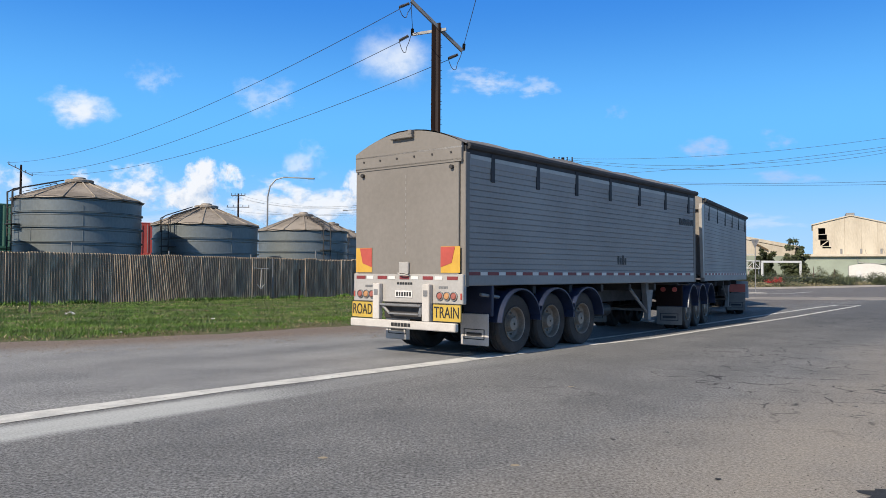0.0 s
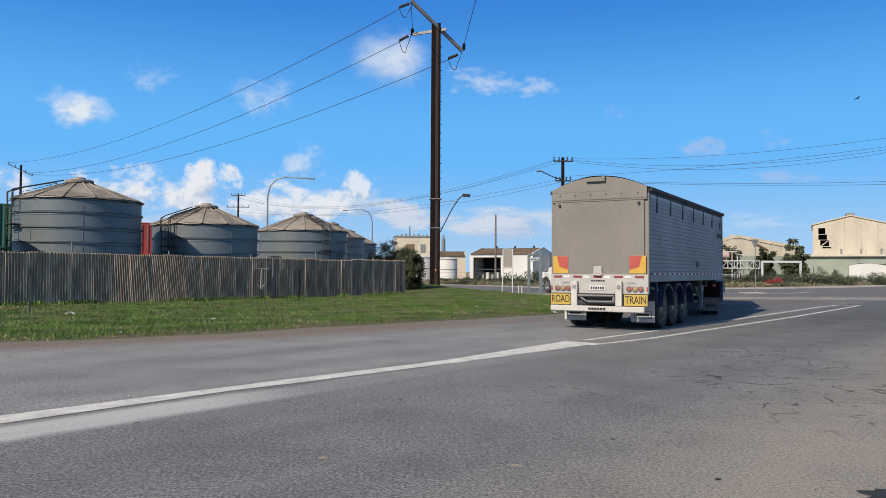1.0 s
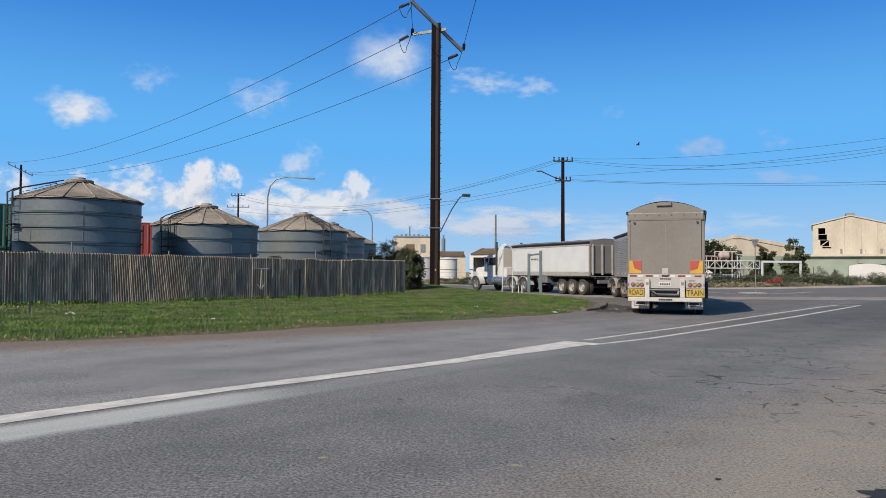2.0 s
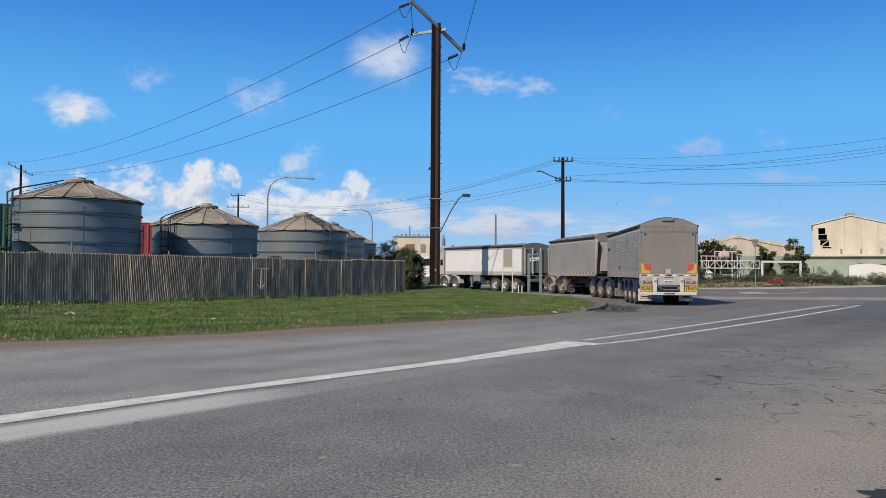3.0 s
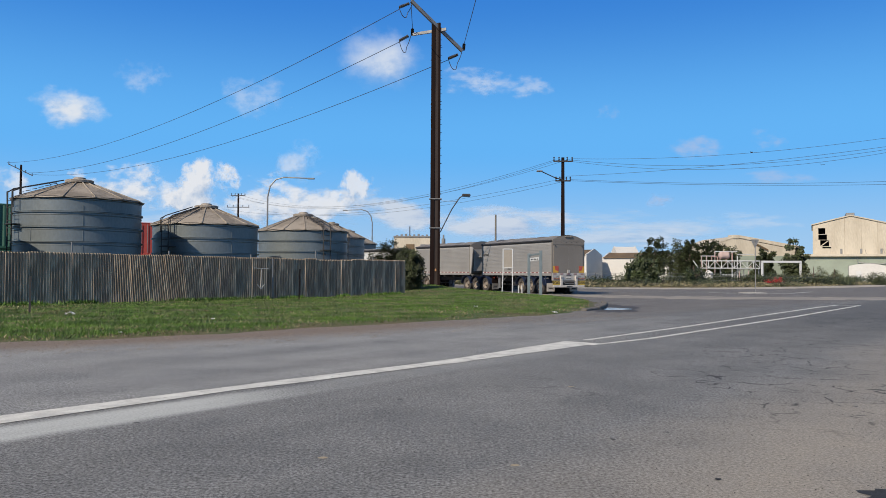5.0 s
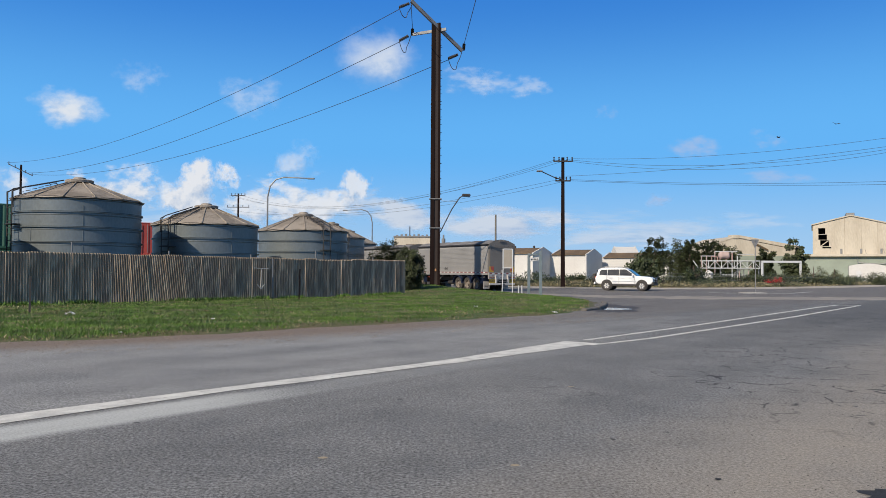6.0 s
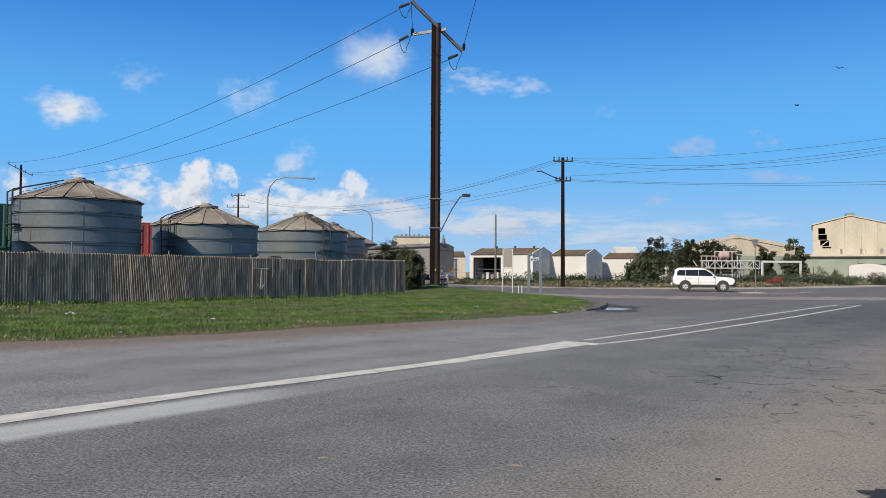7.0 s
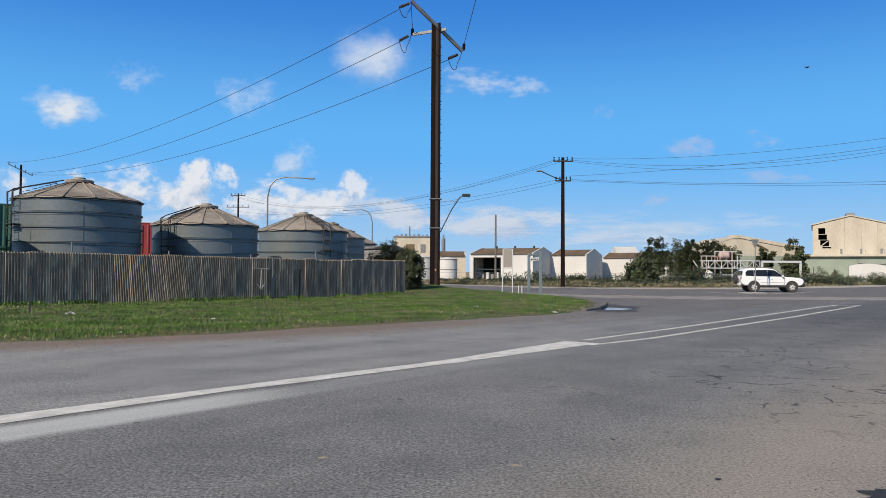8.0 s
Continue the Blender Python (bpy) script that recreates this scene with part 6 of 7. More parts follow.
GREENWALL = mat("pale_green_wall", (0.31, 0.36, 0.29), (0.23, 0.26, 0.21), 0.8, scale=0.25, fine=3, bump=0.05)
SEAM = mat("weathered_seam", (0.40, 0.34, 0.26), (0.30, 0.25, 0.19), 0.8, scale=0.6, fine=5, bump=0.05)
# near-black for surfaces behind openings: the shade indoors is put into the colour
DARKHOLE = mat("interior_shade", (0.02, 0.02, 0.022), (0.01, 0.01, 0.012), 0.9, scale=1, fine=5, bump=0)


def gable_shed(x, y, rz, w, d, eave, ridge, wall, roof, label, doors=(), name="shed", posts=0):
    """A long shed: w along its front, d deep, ridge along the front; origin at the front's near left corner."""
    t = thing(name, pose(x, y, -0.05, 0, 0, rz), label, "building")
    th = 0.25
    cuts = sorted(doors)
    xs = 0.0
    for k, (a, b, top) in enumerate(cuts + [(w, w, 0)]):
        if a > xs:
            s = Shape()
            s.box(xs, a, 0, th, 0, eave, 0.0)
            part("front_wall", s, wall, t)
        if b > a:
            s = Shape()
            s.box(a, b, 0, th, top, eave, 0.0)
            part("lintel", s, wall, t)
            s = Shape()
            s.box(a - 0.1, a + 0.12, -0.06, th, 0, top + 0.12, 0.02).box(b - 0.12, b + 0.1, -0.06, th, 0, top + 0.12, 0.02).box(a, b, -0.06, th, top, top + 0.14, 0.02)
            part("door_frame", s, DARKSTEEL, t)
        xs = b
    s = Shape()
    s.box(0, w, d - th, d, 0, eave, 0.0)
    part("back_wall", s, wall, t)
    for gx in (0.0, w - th):
        s = Shape()
        s.prism([(0.002, 0), (d - 0.002, 0), (d - 0.002, eave + 0.15), (d / 2, ridge + 0.3), (0.002, eave + 0.15)], gx - 0.003, gx + th + 0.003, "x")
        part("gable_wall", s, wall, t)
    for sg in (0, 1):
        s = Shape()
        y0, y1 = (-0.35, d / 2) if sg == 0 else (d / 2, d + 0.35)
        z0, z1 = (eave - 0.02, ridge) if sg == 0 else (ridge, eave - 0.02)
        s.add([(th + 0.01, y0, z0), (w - th - 0.01, y0, z0), (w - th - 0.01, y1, z1), (th + 0.01, y1, z1), (th + 0.01, y0, z0 + 0.12), (w - th - 0.01, y0, z0 + 0.12), (w - th - 0.01, y1, z1 + 0.12), (th + 0.01, y1, z1 + 0.12)],
              [(3, 2, 1, 0), (4, 5, 6, 7), (0, 1, 5, 4), (1, 2, 6, 5), (2, 3, 7, 6), (3, 0, 4, 7)])
        part("roof_sheet", s, roof, t)
    # black backing sheet that stands for the shaded inside of the shed
    s = Shape()
    s.box(0.4, w - 0.4, d * 0.5, d * 0.5 + 0.1, 0.0, eave * 0.95)
    part("inner_wall", s, DARKHOLE, t)
    return t


# three white sheds stepping back in a row, their gable ends turned to the road
shed = gable_shed(5.45, 157, -30, 14.0, 11, 5.1, 6.3, SHEDWHITE, BROWNROOF, "white industrial shed with brown roof and a wide open doorway", [(1.0, 7.0, 4.3)])
for k in range(5):
    s = Shape()
    s.box(1.3 + 1.1 * k, 2.0 + 1.1 * k, 2.6, 3.1, 0, 1.1 + 0.3 * (k % 2), 0.05)
    part("stored_crate", s, WHITEPAINT if k % 2 else GREYSTEEL, shed)
for z in (1.0, 2.0):
    s = Shape()
    s.box(1.0, 7.0, 1.2, 1.26, z, z + 0.1, 0.01)
    part("gate_rail", s, POSTBLUE, shed)
for k in range(3):
    s = Shape()
    s.tube((3.5 + 4.2 * k, 5.5, 6.2), (3.5 + 4.2 * k, 5.5, 6.85), 0.22, n=10)
    part("roof_vent", s, DARKSTEEL, shed)
gable_shed(22.13, 157.85, -30, 7.7, 10, 5.0, 6.1, SHEDWHITE, BROWNROOF, "white industrial shed with brown roof and plain walls")
gable_shed(34.28, 165.0, -30, 14.0, 9, 4.6, 5.7, SHEDWHITE, BROWNROOF, "white industrial shed with brown roof half hidden by trees")
gable_shed(49.5, 165, -30, 5.0, 6.0, 4.2, 5.6, SHEDWHITE, BROWNROOF, "small white gabled building behind trees", name="cottage")
gable_shed(-0.97, 170, 0, 6.0, 8, 5.0, 6.0, CREAM, BROWNROOF, "low cream works building with brown roof")
gable_shed(47.64, 210, 0, 6.0, 8, 6.8, 8.6, SHEDWHITE, SHEDWHITE, "pale white roofed hall beyond the trees")


def hall():
    """A broad hall with a lopsided gable, its long slope carrying a covered conveyor."""
    t = thing("hall", pose(0, 240, -0.05), "cream works hall with a long sloping roof and covered conveyor", "building")
    out = [(84.6, 0), (112.0, 0), (112.0, 8.7), (92.2, 12.4), (90.8, 12.4), (84.6, 10.2)]
    s = Shape()
    s.prism(out, 0, 30, "y")
    part("wall", s, CREAM, t)
    for a, b in (((84.2, 10.2), (91.5, 12.75)), ((91.5, 12.75), (112.6, 8.75))):
        s = Shape()
        s.add([(a[0], -0.12, a[1]), (b[0], -0.12, b[1]), (b[0], 30.3, b[1]), (a[0], 30.3, a[1]), (a[0], -0.12, a[1] + 0.35), (b[0], -0.12, b[1] + 0.35), (b[0], 30.3, b[1] + 0.35), (a[0], 30.3, a[1] + 0.35)],
              [(3, 2, 1, 0), (4, 5, 6, 7), (0, 1, 5, 4), (1, 2, 6, 5), (2, 3, 7, 6), (3, 0, 4, 7)])
        part("roof_sheet", s, CREAM, t)
    s = Shape()
    s.box(90.6, 92.6, -0.3, 4, 12.3, 13.5, 0.1)
    part("head_house", s, CREAM, t)
    s = Shape()
    beam(s, (92.6, 1.0, 12.9), (111.5, 1.0, 9.6), 1.2, 1.2, 0.05)
    part("conveyor_cover", s, CREAM, t)
    s = Shape()
    beam(s, (97.2, -0.4, 11.0), (101.5, -0.4, 8.8), 0.3, 0.45)
    part("stair_stringer", s, BROWNROOF, t)
    s = Shape()
    s.box(84.3, 112.2, -0.5, -0.02, 0, 7.0, 0.02)
    part("lower_cladding", s, GREENWALL, t)


hall()


def works():
    t = thing("works_building", pose(-11.49, 180, -0.05), "cream industrial block with flat roof and pipework", "building")
    z = 9.51
    s = Shape()
    s.box(0, 9.2, 0, 9, 0, z, 0.05)
    part("block", s, CREAM, t)
    s = Shape()
    s.box(-0.15, 9.4, -0.15, 9.15, z, z + 0.35, 0.05)
    part("parapet", s, GREYSTEEL, t)
    for x, w in ((2.8, 2.0), (6.2, 1.2)):
        s = Shape()
        s.box(x, x + w, -0.06, 0.05, z - 3.6, z - 1.6, 0.02)
        part("shutter", s, BROWNROOF if w > 1.5 else GREYSTEEL, t)
    for k in range(9):
        s = Shape()
        s.box(0.4 + k, 0.9 + k, 1 + (k % 3), 1.8 + (k % 3), z + 0.35, z + 0.6 + 0.2 * ((k * 7) % 3), 0.03)
        part("roof_unit", s, GREYSTEEL, t)
    s = Shape()
    s.tube((3.6, 2, z), (3.6, 2, z + 2.7), 0.12, n=8)
    part("vent_pipe", s, DARKSTEEL, t)
    s = Shape()
    s.tube((11.6, 1, 0), (11.6, 1, z - 0.2), 0.45, n=14)
    s.tube((11.6, 1, z - 0.2), (11.6, 1, z + 0.7), 0.2, n=10)
    part("stack", s, GREYSTEEL, t, smooth=40)


works()


def tank(x, y, r, h, label):
    t = thing("storage_tank", pose(x, y, -0.05), label, "tank", "white storage tanks")
    s = Shape()
    s.lathe([(r, 0), (r, h), (r * 0.96, h + 0.15), (0.02, h + 0.5)], 28)
    part("shell", s, SHEDWHITE, t, smooth=40)
    for z in (h * 0.5, h):
        s = Shape()
        s.lathe([(r, z - 0.08), (r + 0.06, z - 0.08), (r + 0.06, z + 0.04), (r, z + 0.04)], 28, closed=True)
        part("band", s, GREYSTEEL, t, smooth=40)


tank(-4.28, 150, 2.4, 4.2, "white cylindrical storage tank")
tank(0.91, 150, 1.9, 3.9, "white cylindrical storage tank beside the pole")
tank(34.61, 100, 0.55, 1.4, "small white tank under the pipe rack")


def warehouse():
    """A big cream hall with a hole in its cladding, over a pale green lower wing."""
    y = 0.0
    cx = 98.85
    def along(x):
        return (x - cx) * 0.9
    x0, x1 = 0.0, along(123.14 + 8)
    ze, zr = 14.38, 16.70
    zl = 6.36
    xr = along(108.81)
    t = thing("warehouse", pose(cx, 205, -0.05, 0, 0, -25.8), "large cream warehouse with a broken hole in its cladding", "building")
    hole = [(along(100.36), along(102.2), 13.63, 12.02), (along(100.36), along(102.65), 11.9, 10.5), (along(100.85), along(103.2), 10.4, 8.75), (along(101.4), along(103.7), 8.6, 8.2)]
    # front in upright strips that leave the hole open
    hx = [x0, x1] + [q[k] for q in hole for k in (0, 1)]
    def top(x):
        return ze + (zr - ze) * (1 - abs(x - xr) / (xr - x0)) if x < 2 * xr - x0 else ze
    n = 26
    cuts = sorted(set([x0 + (x1 - x0) * k / n for k in range(n + 1)] + hx))
    for a, b in zip(cuts[:-1], cuts[1:]):
        m_ = (a + b) / 2
        gaps = [(q[3], q[2]) for q in hole if q[0] < m_ < q[1]]
        lo = zl
        spans = []
        for g0, g1 in sorted(gaps):
            spans.append((lo, g0))
            lo = g1
        spans.append((lo, None))
        for z0, z1 in spans:
            s = Shape()
            zt0, zt1 = (z1, z1) if z1 else (top(a), top(b))
            if min(zt0, zt1) - z0 < 0.02:
                continue
            s.add([(a, y, z0), (b, y, z0), (b, y, zt1), (a, y, zt0), (a, y + 0.3, z0), (b, y + 0.3, z0), (b, y + 0.3, zt1), (a, y + 0.3, zt0)],
                  [(0, 1, 2, 3), (7, 6, 5, 4), (0, 4, 5, 1), (1, 5, 6, 2), (2, 6, 7, 3), (3, 7, 4, 0)])
            part("cladding", s, CREAM, t)
    # black backing behind the hole, in place of the hall's unlit depth
    s = Shape()
    s.box(x0, x1, y + 12, y + 12.3, 0, ze)
    s.box(x0, x0 + 0.3, y + 0.3, y + 12, zl, ze)
    part("inner_wall", s, DARKHOLE, t)
    s = Shape()
    s.prism([(x0 - 0.3, ze), (xr, zr), (2 * xr - x0, ze), (2 * xr - x0, ze + 0.3), (xr, zr + 0.3), (x0 - 0.3, ze + 0.3)], y - 0.3, y + 30, "y")
    part("roof", s, CREAM, t)
    s = Shape()
    s.box(xr - 1.0, xr + 1.0, y + 1, y + 20, zr + 0.1, zr + 0.9, 0.05)
    part("ridge_vent", s, GREYSTEEL, t)
    s = Shape()
    s.box(x0 - 3.5, x1, y - 0.6, y + 0.4, 0, zl, 0.02)
    part("lower_wall", s, GREENWALL, t)
    s = Shape()
    s.box(x0 - 4, x1, y - 1.6, y + 0.6, zl - 0.35, zl + 0.3, 0.05)
    part("ledge", s, CREAM, t)
    for k in range(3):
        s = Shape()
        xx = along(106.09) + 4.6 * k
        s.box(xx, xx + 0.5, y - 0.15, y, zl + 0.4, zl + 1.7, 0.02)
        part("louvre", s, GREYSTEEL, t)
    s = Shape()
    beam(s, (hole[2][0], y + 0.4, hole[2][3]), (hole[2][1], y + 0.4, hole[2][2]), 0.25, 0.25)
    part("bent_sheet", s, CREAM, t)
    for k in range(1, 30):
        xx = x0 + 0.95 * k
        if hole[0][0] - 0.2 < xx < hole[3][1] + 0.2:
            continue
        s = Shape()
        s.box(xx - 0.05, xx + 0.05, y - 0.03, y, zl + 0.3, top(xx) - 0.05, 0.01)
        part("cladding_seam", s, SEAM if k % 4 == 0 else CREAM, t)
    for xx, lean in ((along(112.8), 0.35), (along(117.5), 0.5)):
        s = Shape()
        beam(s, (xx, y - 0.2, zl + 0.3), (xx - lean, y - 0.2, zl + 1.7), 0.3, 0.06)
        part("loose_sheet", s, GREYSTEEL, t)
    s = Shape()
    s.path([(along(110.5), y - 0.9, zl - 0.5), (along(110.5), y - 0.9, zl - 1.9), (along(116.0), y - 0.9, zl - 2.3), (along(120.0), y - 0.9, zl - 2.0), (along(120.0), y - 0.9, zl - 0.5)], 0.09, 6)
    part("wall_pipe", s, GREYSTEEL, t)


warehouse()


def shelter():
    t = thing("storage_shelter", pose(79.3, 150, -0.05, 0, 0, -28), "white fabric storage shelter with a low arched roof", "shelter")
    n = 12
    arch = [(6.4 * k / n, 2.75 + 0.75 * math.sin(math.pi * (0.12 + 0.76 * k / n))) for k in range(n + 1)]
    s = Shape()
    s.prism([(0, 0)] + arch + [(6.4, 0)], 0, 7, "y")
    part("cover", s, SHEDWHITE, t, smooth=30)
    for x in (-0.05, 6.35):
        s = Shape()
        s.box(x, x + 0.1, -0.06, 0.02, 0, 3.1, 0.02)
        part("corner_pole", s, GREYSTEEL, t)
    s = Shape()
    s.box(1.3, 2.2, -0.04, 0.0, 0.0, 2.0, 0.01)
    part("entrance_flap", s, WHITEPAINT, t)


shelter()


# ---- pipe rack and gantry ----
def pipe_rack():
    t = thing("pipe_rack", pose(0, 0, 0), "white-painted steel lattice pipe rack", "pipe rack")
    y = 102
    x0, x1 = 34.47, 42.13
    z0, z1 = 2.10, 3.07
    for z in (z0, z1):
        for yy in (y, y + 0.9):
            s = Shape()
            s.tube((x0, yy, z), (x1, yy, z), 0.07, n=6)
            part("chord", s, WHITEPAINT, t)
    n = 9
    for k in range(n + 1):
        x = x0 + (x1 - x0) * k / n
        s = Shape()
        s.tube((x, y, z0), (x, y, z1), 0.05, n=5)
        part("strut", s, WHITEPAINT, t)
        if k < n:
            s = Shape()
            s.tube((x, y, z0 if k % 2 else z1), (x + (x1 - x0) / n, y, z1 if k % 2 else z0), 0.035, n=5)
            part("diagonal", s, WHITEPAINT, t)
        if k % 3 == 0:
            s = Shape()
            s.tube((x, y + 0.4, -0.05), (x, y + 0.4, z0), 0.08, n=6)
            part("leg", s, GREYSTEEL, t)
    for k, x in enumerate((35.90, 37.02, 37.85)):
        s = Shape()
        s.path([(x, y + 0.5, z1), (x, y + 0.5, z1 + 0.6 + 0.25 * k), (x + 0.8, y + 0.5, z1 + 0.5 + 0.25 * k), (x + 0.8, y + 0.5, z1 - 0.2)], 0.08, 6)
        part("riser_pipe", s, mat("faded_red_pipe", (0.5, 0.33, 0.29), (0.38, 0.24, 0.2), 0.7), t)
    s = Shape()
    s.tube((x0 - 1.2, y, z1), (x0 + 0.6, y, z0 - 1.6), 0.06, n=6)
    part("stair_rail", s, WHITEPAINT, t)
    pink = mat("primer_pink_steel", (0.52, 0.40, 0.36), (0.40, 0.29, 0.26), 0.7, scale=2, fine=20)
    s = Shape()
    s.lathe([(0.02, -0.75), (0.3, -0.7), (0.48, -0.5), (0.5, 0.5), (0.3, 0.7), (0.02, 0.75)], 18, pose(37.6, y + 0.6, z1 + 0.75, 0, 90, 0))
    part("pressure_vessel", s, pink, t, "horizontal pressure vessel in faded pink primer", smooth=40)
    for x in (34.6, 35.3, 36.4, 38.7, 39.4):
        s = Shape()
        s.tube((x, y + 0.7, -0.05), (x, y + 0.7, z1 + (1.3 if 36 < x < 39 else 0.7)), 0.07, n=6)
        part("column", s, pink if x < 37 else WHITEPAINT, t)
    for z, a, b in ((z1 + 0.65, 34.5, 36.4), (z1 + 1.25, 36.4, 39.4), (z1 + 0.9, 39.4, 41.6), (1.2, 34.5, 40.5)):
        s = Shape()
        s.tube((a, y + 0.7, z), (b, y + 0.7, z), 0.055, n=6)
        part("handrail", s, WHITEPAINT, t)
    for k in range(4):
        s = Shape()
        s.path([(38.9 + 0.6 * k, y + 0.3, -0.05), (38.9 + 0.6 * k, y + 0.3, 1.5 + 0.2 * k), (39.3 + 0.6 * k, y + 0.3, 1.8 + 0.2 * k), (39.3 + 0.6 * k, y + 0.3, z0)], 0.06, 6)
        part("drop_pipe", s, pink if k % 2 else GREYSTEEL, t)


pipe_rack()


def gantry():
    t = thing("white_gantry", pose(0, 0, 0), "white square steel gantry frame", "gantry")
    y = 100
    x0, x1 = 41.60, 46.60
    z = 2.94
    for x in (x0, x1):
        s = Shape()
        s.box(x - 0.13, x + 0.13, y - 0.1, y + 0.1, -0.05, z + 0.13, 0.02)
        part("upright", s, WHITEPAINT, t)
    s = Shape()
    s.box(x0 - 0.13, x1 + 0.13, y - 0.13, y + 0.13, z - 0.13, z + 0.15, 0.02)
    part("beam", s, WHITEPAINT, t)


gantry()


def rail_fence(y, x0, x1, h, step, label):
    t = thing("wire_fence", pose(0, 0, 0), label, "fence")
    n = int((x1 - x0) / step)
    for k in range(n + 1):
        s = Shape()
        x = x0 + (x1 - x0) * k / n
        s.tube((x, y, -0.05), (x, y, h), 0.045, n=5)
        part("post", s, POLECONC, t)
    for z in (h * 0.55, h - 0.05):
        s = Shape()
        s.tube((x0, y, z), (x1, y, z), 0.022, n=4)
        part("wire", s, GREYSTEEL, t)


rail_fence(118, -1, 48, 1.35, 3.0, "grey post and wire fence before the sheds")
rail_fence(94, 27, 46, 1.05, 4.5, "weathered low post and rail fence on the roadside")


# ---- signs at the corner ----
def notice_board():
    x, y = 4.08, 48.5
    t = thing("notice_board", pose(x, y, verge_z(x, y) - 0.1), "white-framed notice board with a faded taupe panel on legs", "sign")
    z0, z1 = 1.71 - verge_z(x, y) + 0.1, 2.85 - verge_z(x, y) + 0.1
    faded = mat("faded_panel", (0.36, 0.32, 0.27), (0.28, 0.25, 0.21), 0.8, scale=2, fine=12, bump=0.05)
    s = Shape()
    s.box(-0.25, 0.3, 0.0, 0.03, z0, z1, 0.004)
    part("panel", s, faded, t)
    for a0, a1, b0, b1 in ((-0.31, -0.24, z0 - 0.04, z1 + 0.05), (0.29, 0.36, z0 - 0.04, z1 + 0.05), (-0.24, 0.29, z1, z1 + 0.06), (-0.24, 0.29, z0 - 0.05, z0 + 0.01)):
        s = Shape()
        s.box(a0, a1, -0.02, 0.05, b0, b1, 0.01)
        part("frame", s, WHITEPAINT, t)
    for a, b in ((-0.27, -0.34), (0.32, 0.32)):
        s = Shape()
        beam(s, (b, 0.02, 0), (a, 0.02, z0 - 0.03), 0.06, 0.06)
        part("leg", s, WHITEPAINT, t)
    for a in (0.78, 1.0):
        s = Shape()
        s.tube((a - 0.05, 0.3, 0.0), (a - 0.05, 0.3, 0.55), 0.035, n=8)
        part("bollard", s, WHITEPAINT, t)


notice_board()


def corner_sign():
    xa, ya, xb, yb = 5.21, 46.5, 5.67, 44.5
    t = thing("street_sign", pose(0, 0, 0), "blue-grey twin-post sign frame with small hanging board", "sign")
    for x, y, z in ((xa, ya, 2.56), (xb, yb, 2.68)):
        s = Shape()
        s.box(x - 0.085, x + 0.085, y - 0.05, y + 0.05, verge_z(x, y) - 0.1, z, 0.015)
        part("post", s, POSTBLUE, t)
    za = 2.46
    s = Shape()
    beam(s, (xa, ya, za), (xb, yb, za + 0.03), 0.06, 0.1)
    part("crossbar", s, POSTBLUE, t)
    d = Vector((xb - xa, yb - ya, 0))
    s = Shape()
    beam(s, (xa + 0.12 * d.x, ya + 0.12 * d.y, za - 0.28), (xa + 0.85 * d.x, ya + 0.85 * d.y, za - 0.24), 0.03, 0.2)
    board = part("board", s, WHITEPAINT, t)
    s = Shape()
    for k in range(5):
        u = 0.2 + 0.12 * k
        beam(s, (xa + u * d.x - 0.01, ya + u * d.y - 0.025, za - 0.275), (xa + (u + 0.07) * d.x - 0.01, ya + (u + 0.07) * d.y - 0.025, za - 0.27), 0.01, 0.09, 0.001)
    part("writing_bars", s, DARKSTEEL, board)


corner_sign()


def give_way_sign():
    x, y = 22.80, 56
    t = thing("give_way_sign", pose(x, y, 0), "grey back of a triangular give-way sign on a post", "road sign")
    z = 3.91
    s = Shape()
    s.tube((0, 0, -0.05), (0, 0, z), 0.035, n=8)
    part("post", s, GREYSTEEL, t)
    s = Shape()
    s.prism([(-0.27, z), (0.27, z), (0.29, z - 0.05), (0.03, z - 0.62), (-0.03, z - 0.62), (-0.29, z - 0.05)], 0.036, 0.044, "y")
    part("plate", s, GREYSTEEL, t)


give_way_sign()
s = Shape()
s.box(21.85, 23.25, 55.1, 56.8, -0.05, 0.05, 0.02)
tagged(part("traffic_island", s, CONCRETE), "low pale concrete traffic island", "traffic island", kind="structure")
strip("sandy_path", [(-20, 104), (0.4, 86.2), (6.6, 77.6), (11.2, 71), (18.8, 70), (27.3, 72), (40, 81), (57, 98), (90, 128)], [3, 4, 5, 6, 6, 6, 5, 5, 5], 0.012, SAND, "pale sandy strip along the far road edge", "verge", ragged=0.3)


# ---- puddle, litter, stains ----
def blob(name, x, y, rx, ry, z, material, label, category, seed, rz=0, kind=""):
    s = Shape()
    n = 120
    vs = [(0, 0, 0)]
    for i in range(n):
        a = 2 * math.pi * i / n
        k = 1 + 0.35 * noise.noise((math.cos(a) * 1.6, math.sin(a) * 1.6, seed)) + 0.34 * noise.noise((math.cos(a) * 11, math.sin(a) * 11, seed))
        vs.append((rx * k * math.cos(a), ry * k * math.sin(a), 0))
    s.add(vs, [(0, 1 + i, 1 + (i + 1) % n) for i in range(n)])
    return tagged(part(name, s, material, m=pose(x, y, z, 0, 0, rz)), label, category, kind=kind)


WATER = mat("puddle_water", (0.05, 0.05, 0.05), (0.04, 0.04, 0.04), 0.05, scale=1, fine=3, bump=0.0)
WET = mat("wet_asphalt", (0.075, 0.066, 0.06), (0.05, 0.045, 0.042), 0.75, scale=2, fine=30, bump=0.3)
NEWTAR = mat("fresh_tar", (0.03, 0.03, 0.032), (0.017, 0.017, 0.018), 0.8, scale=6, fine=60, bump=0.6)
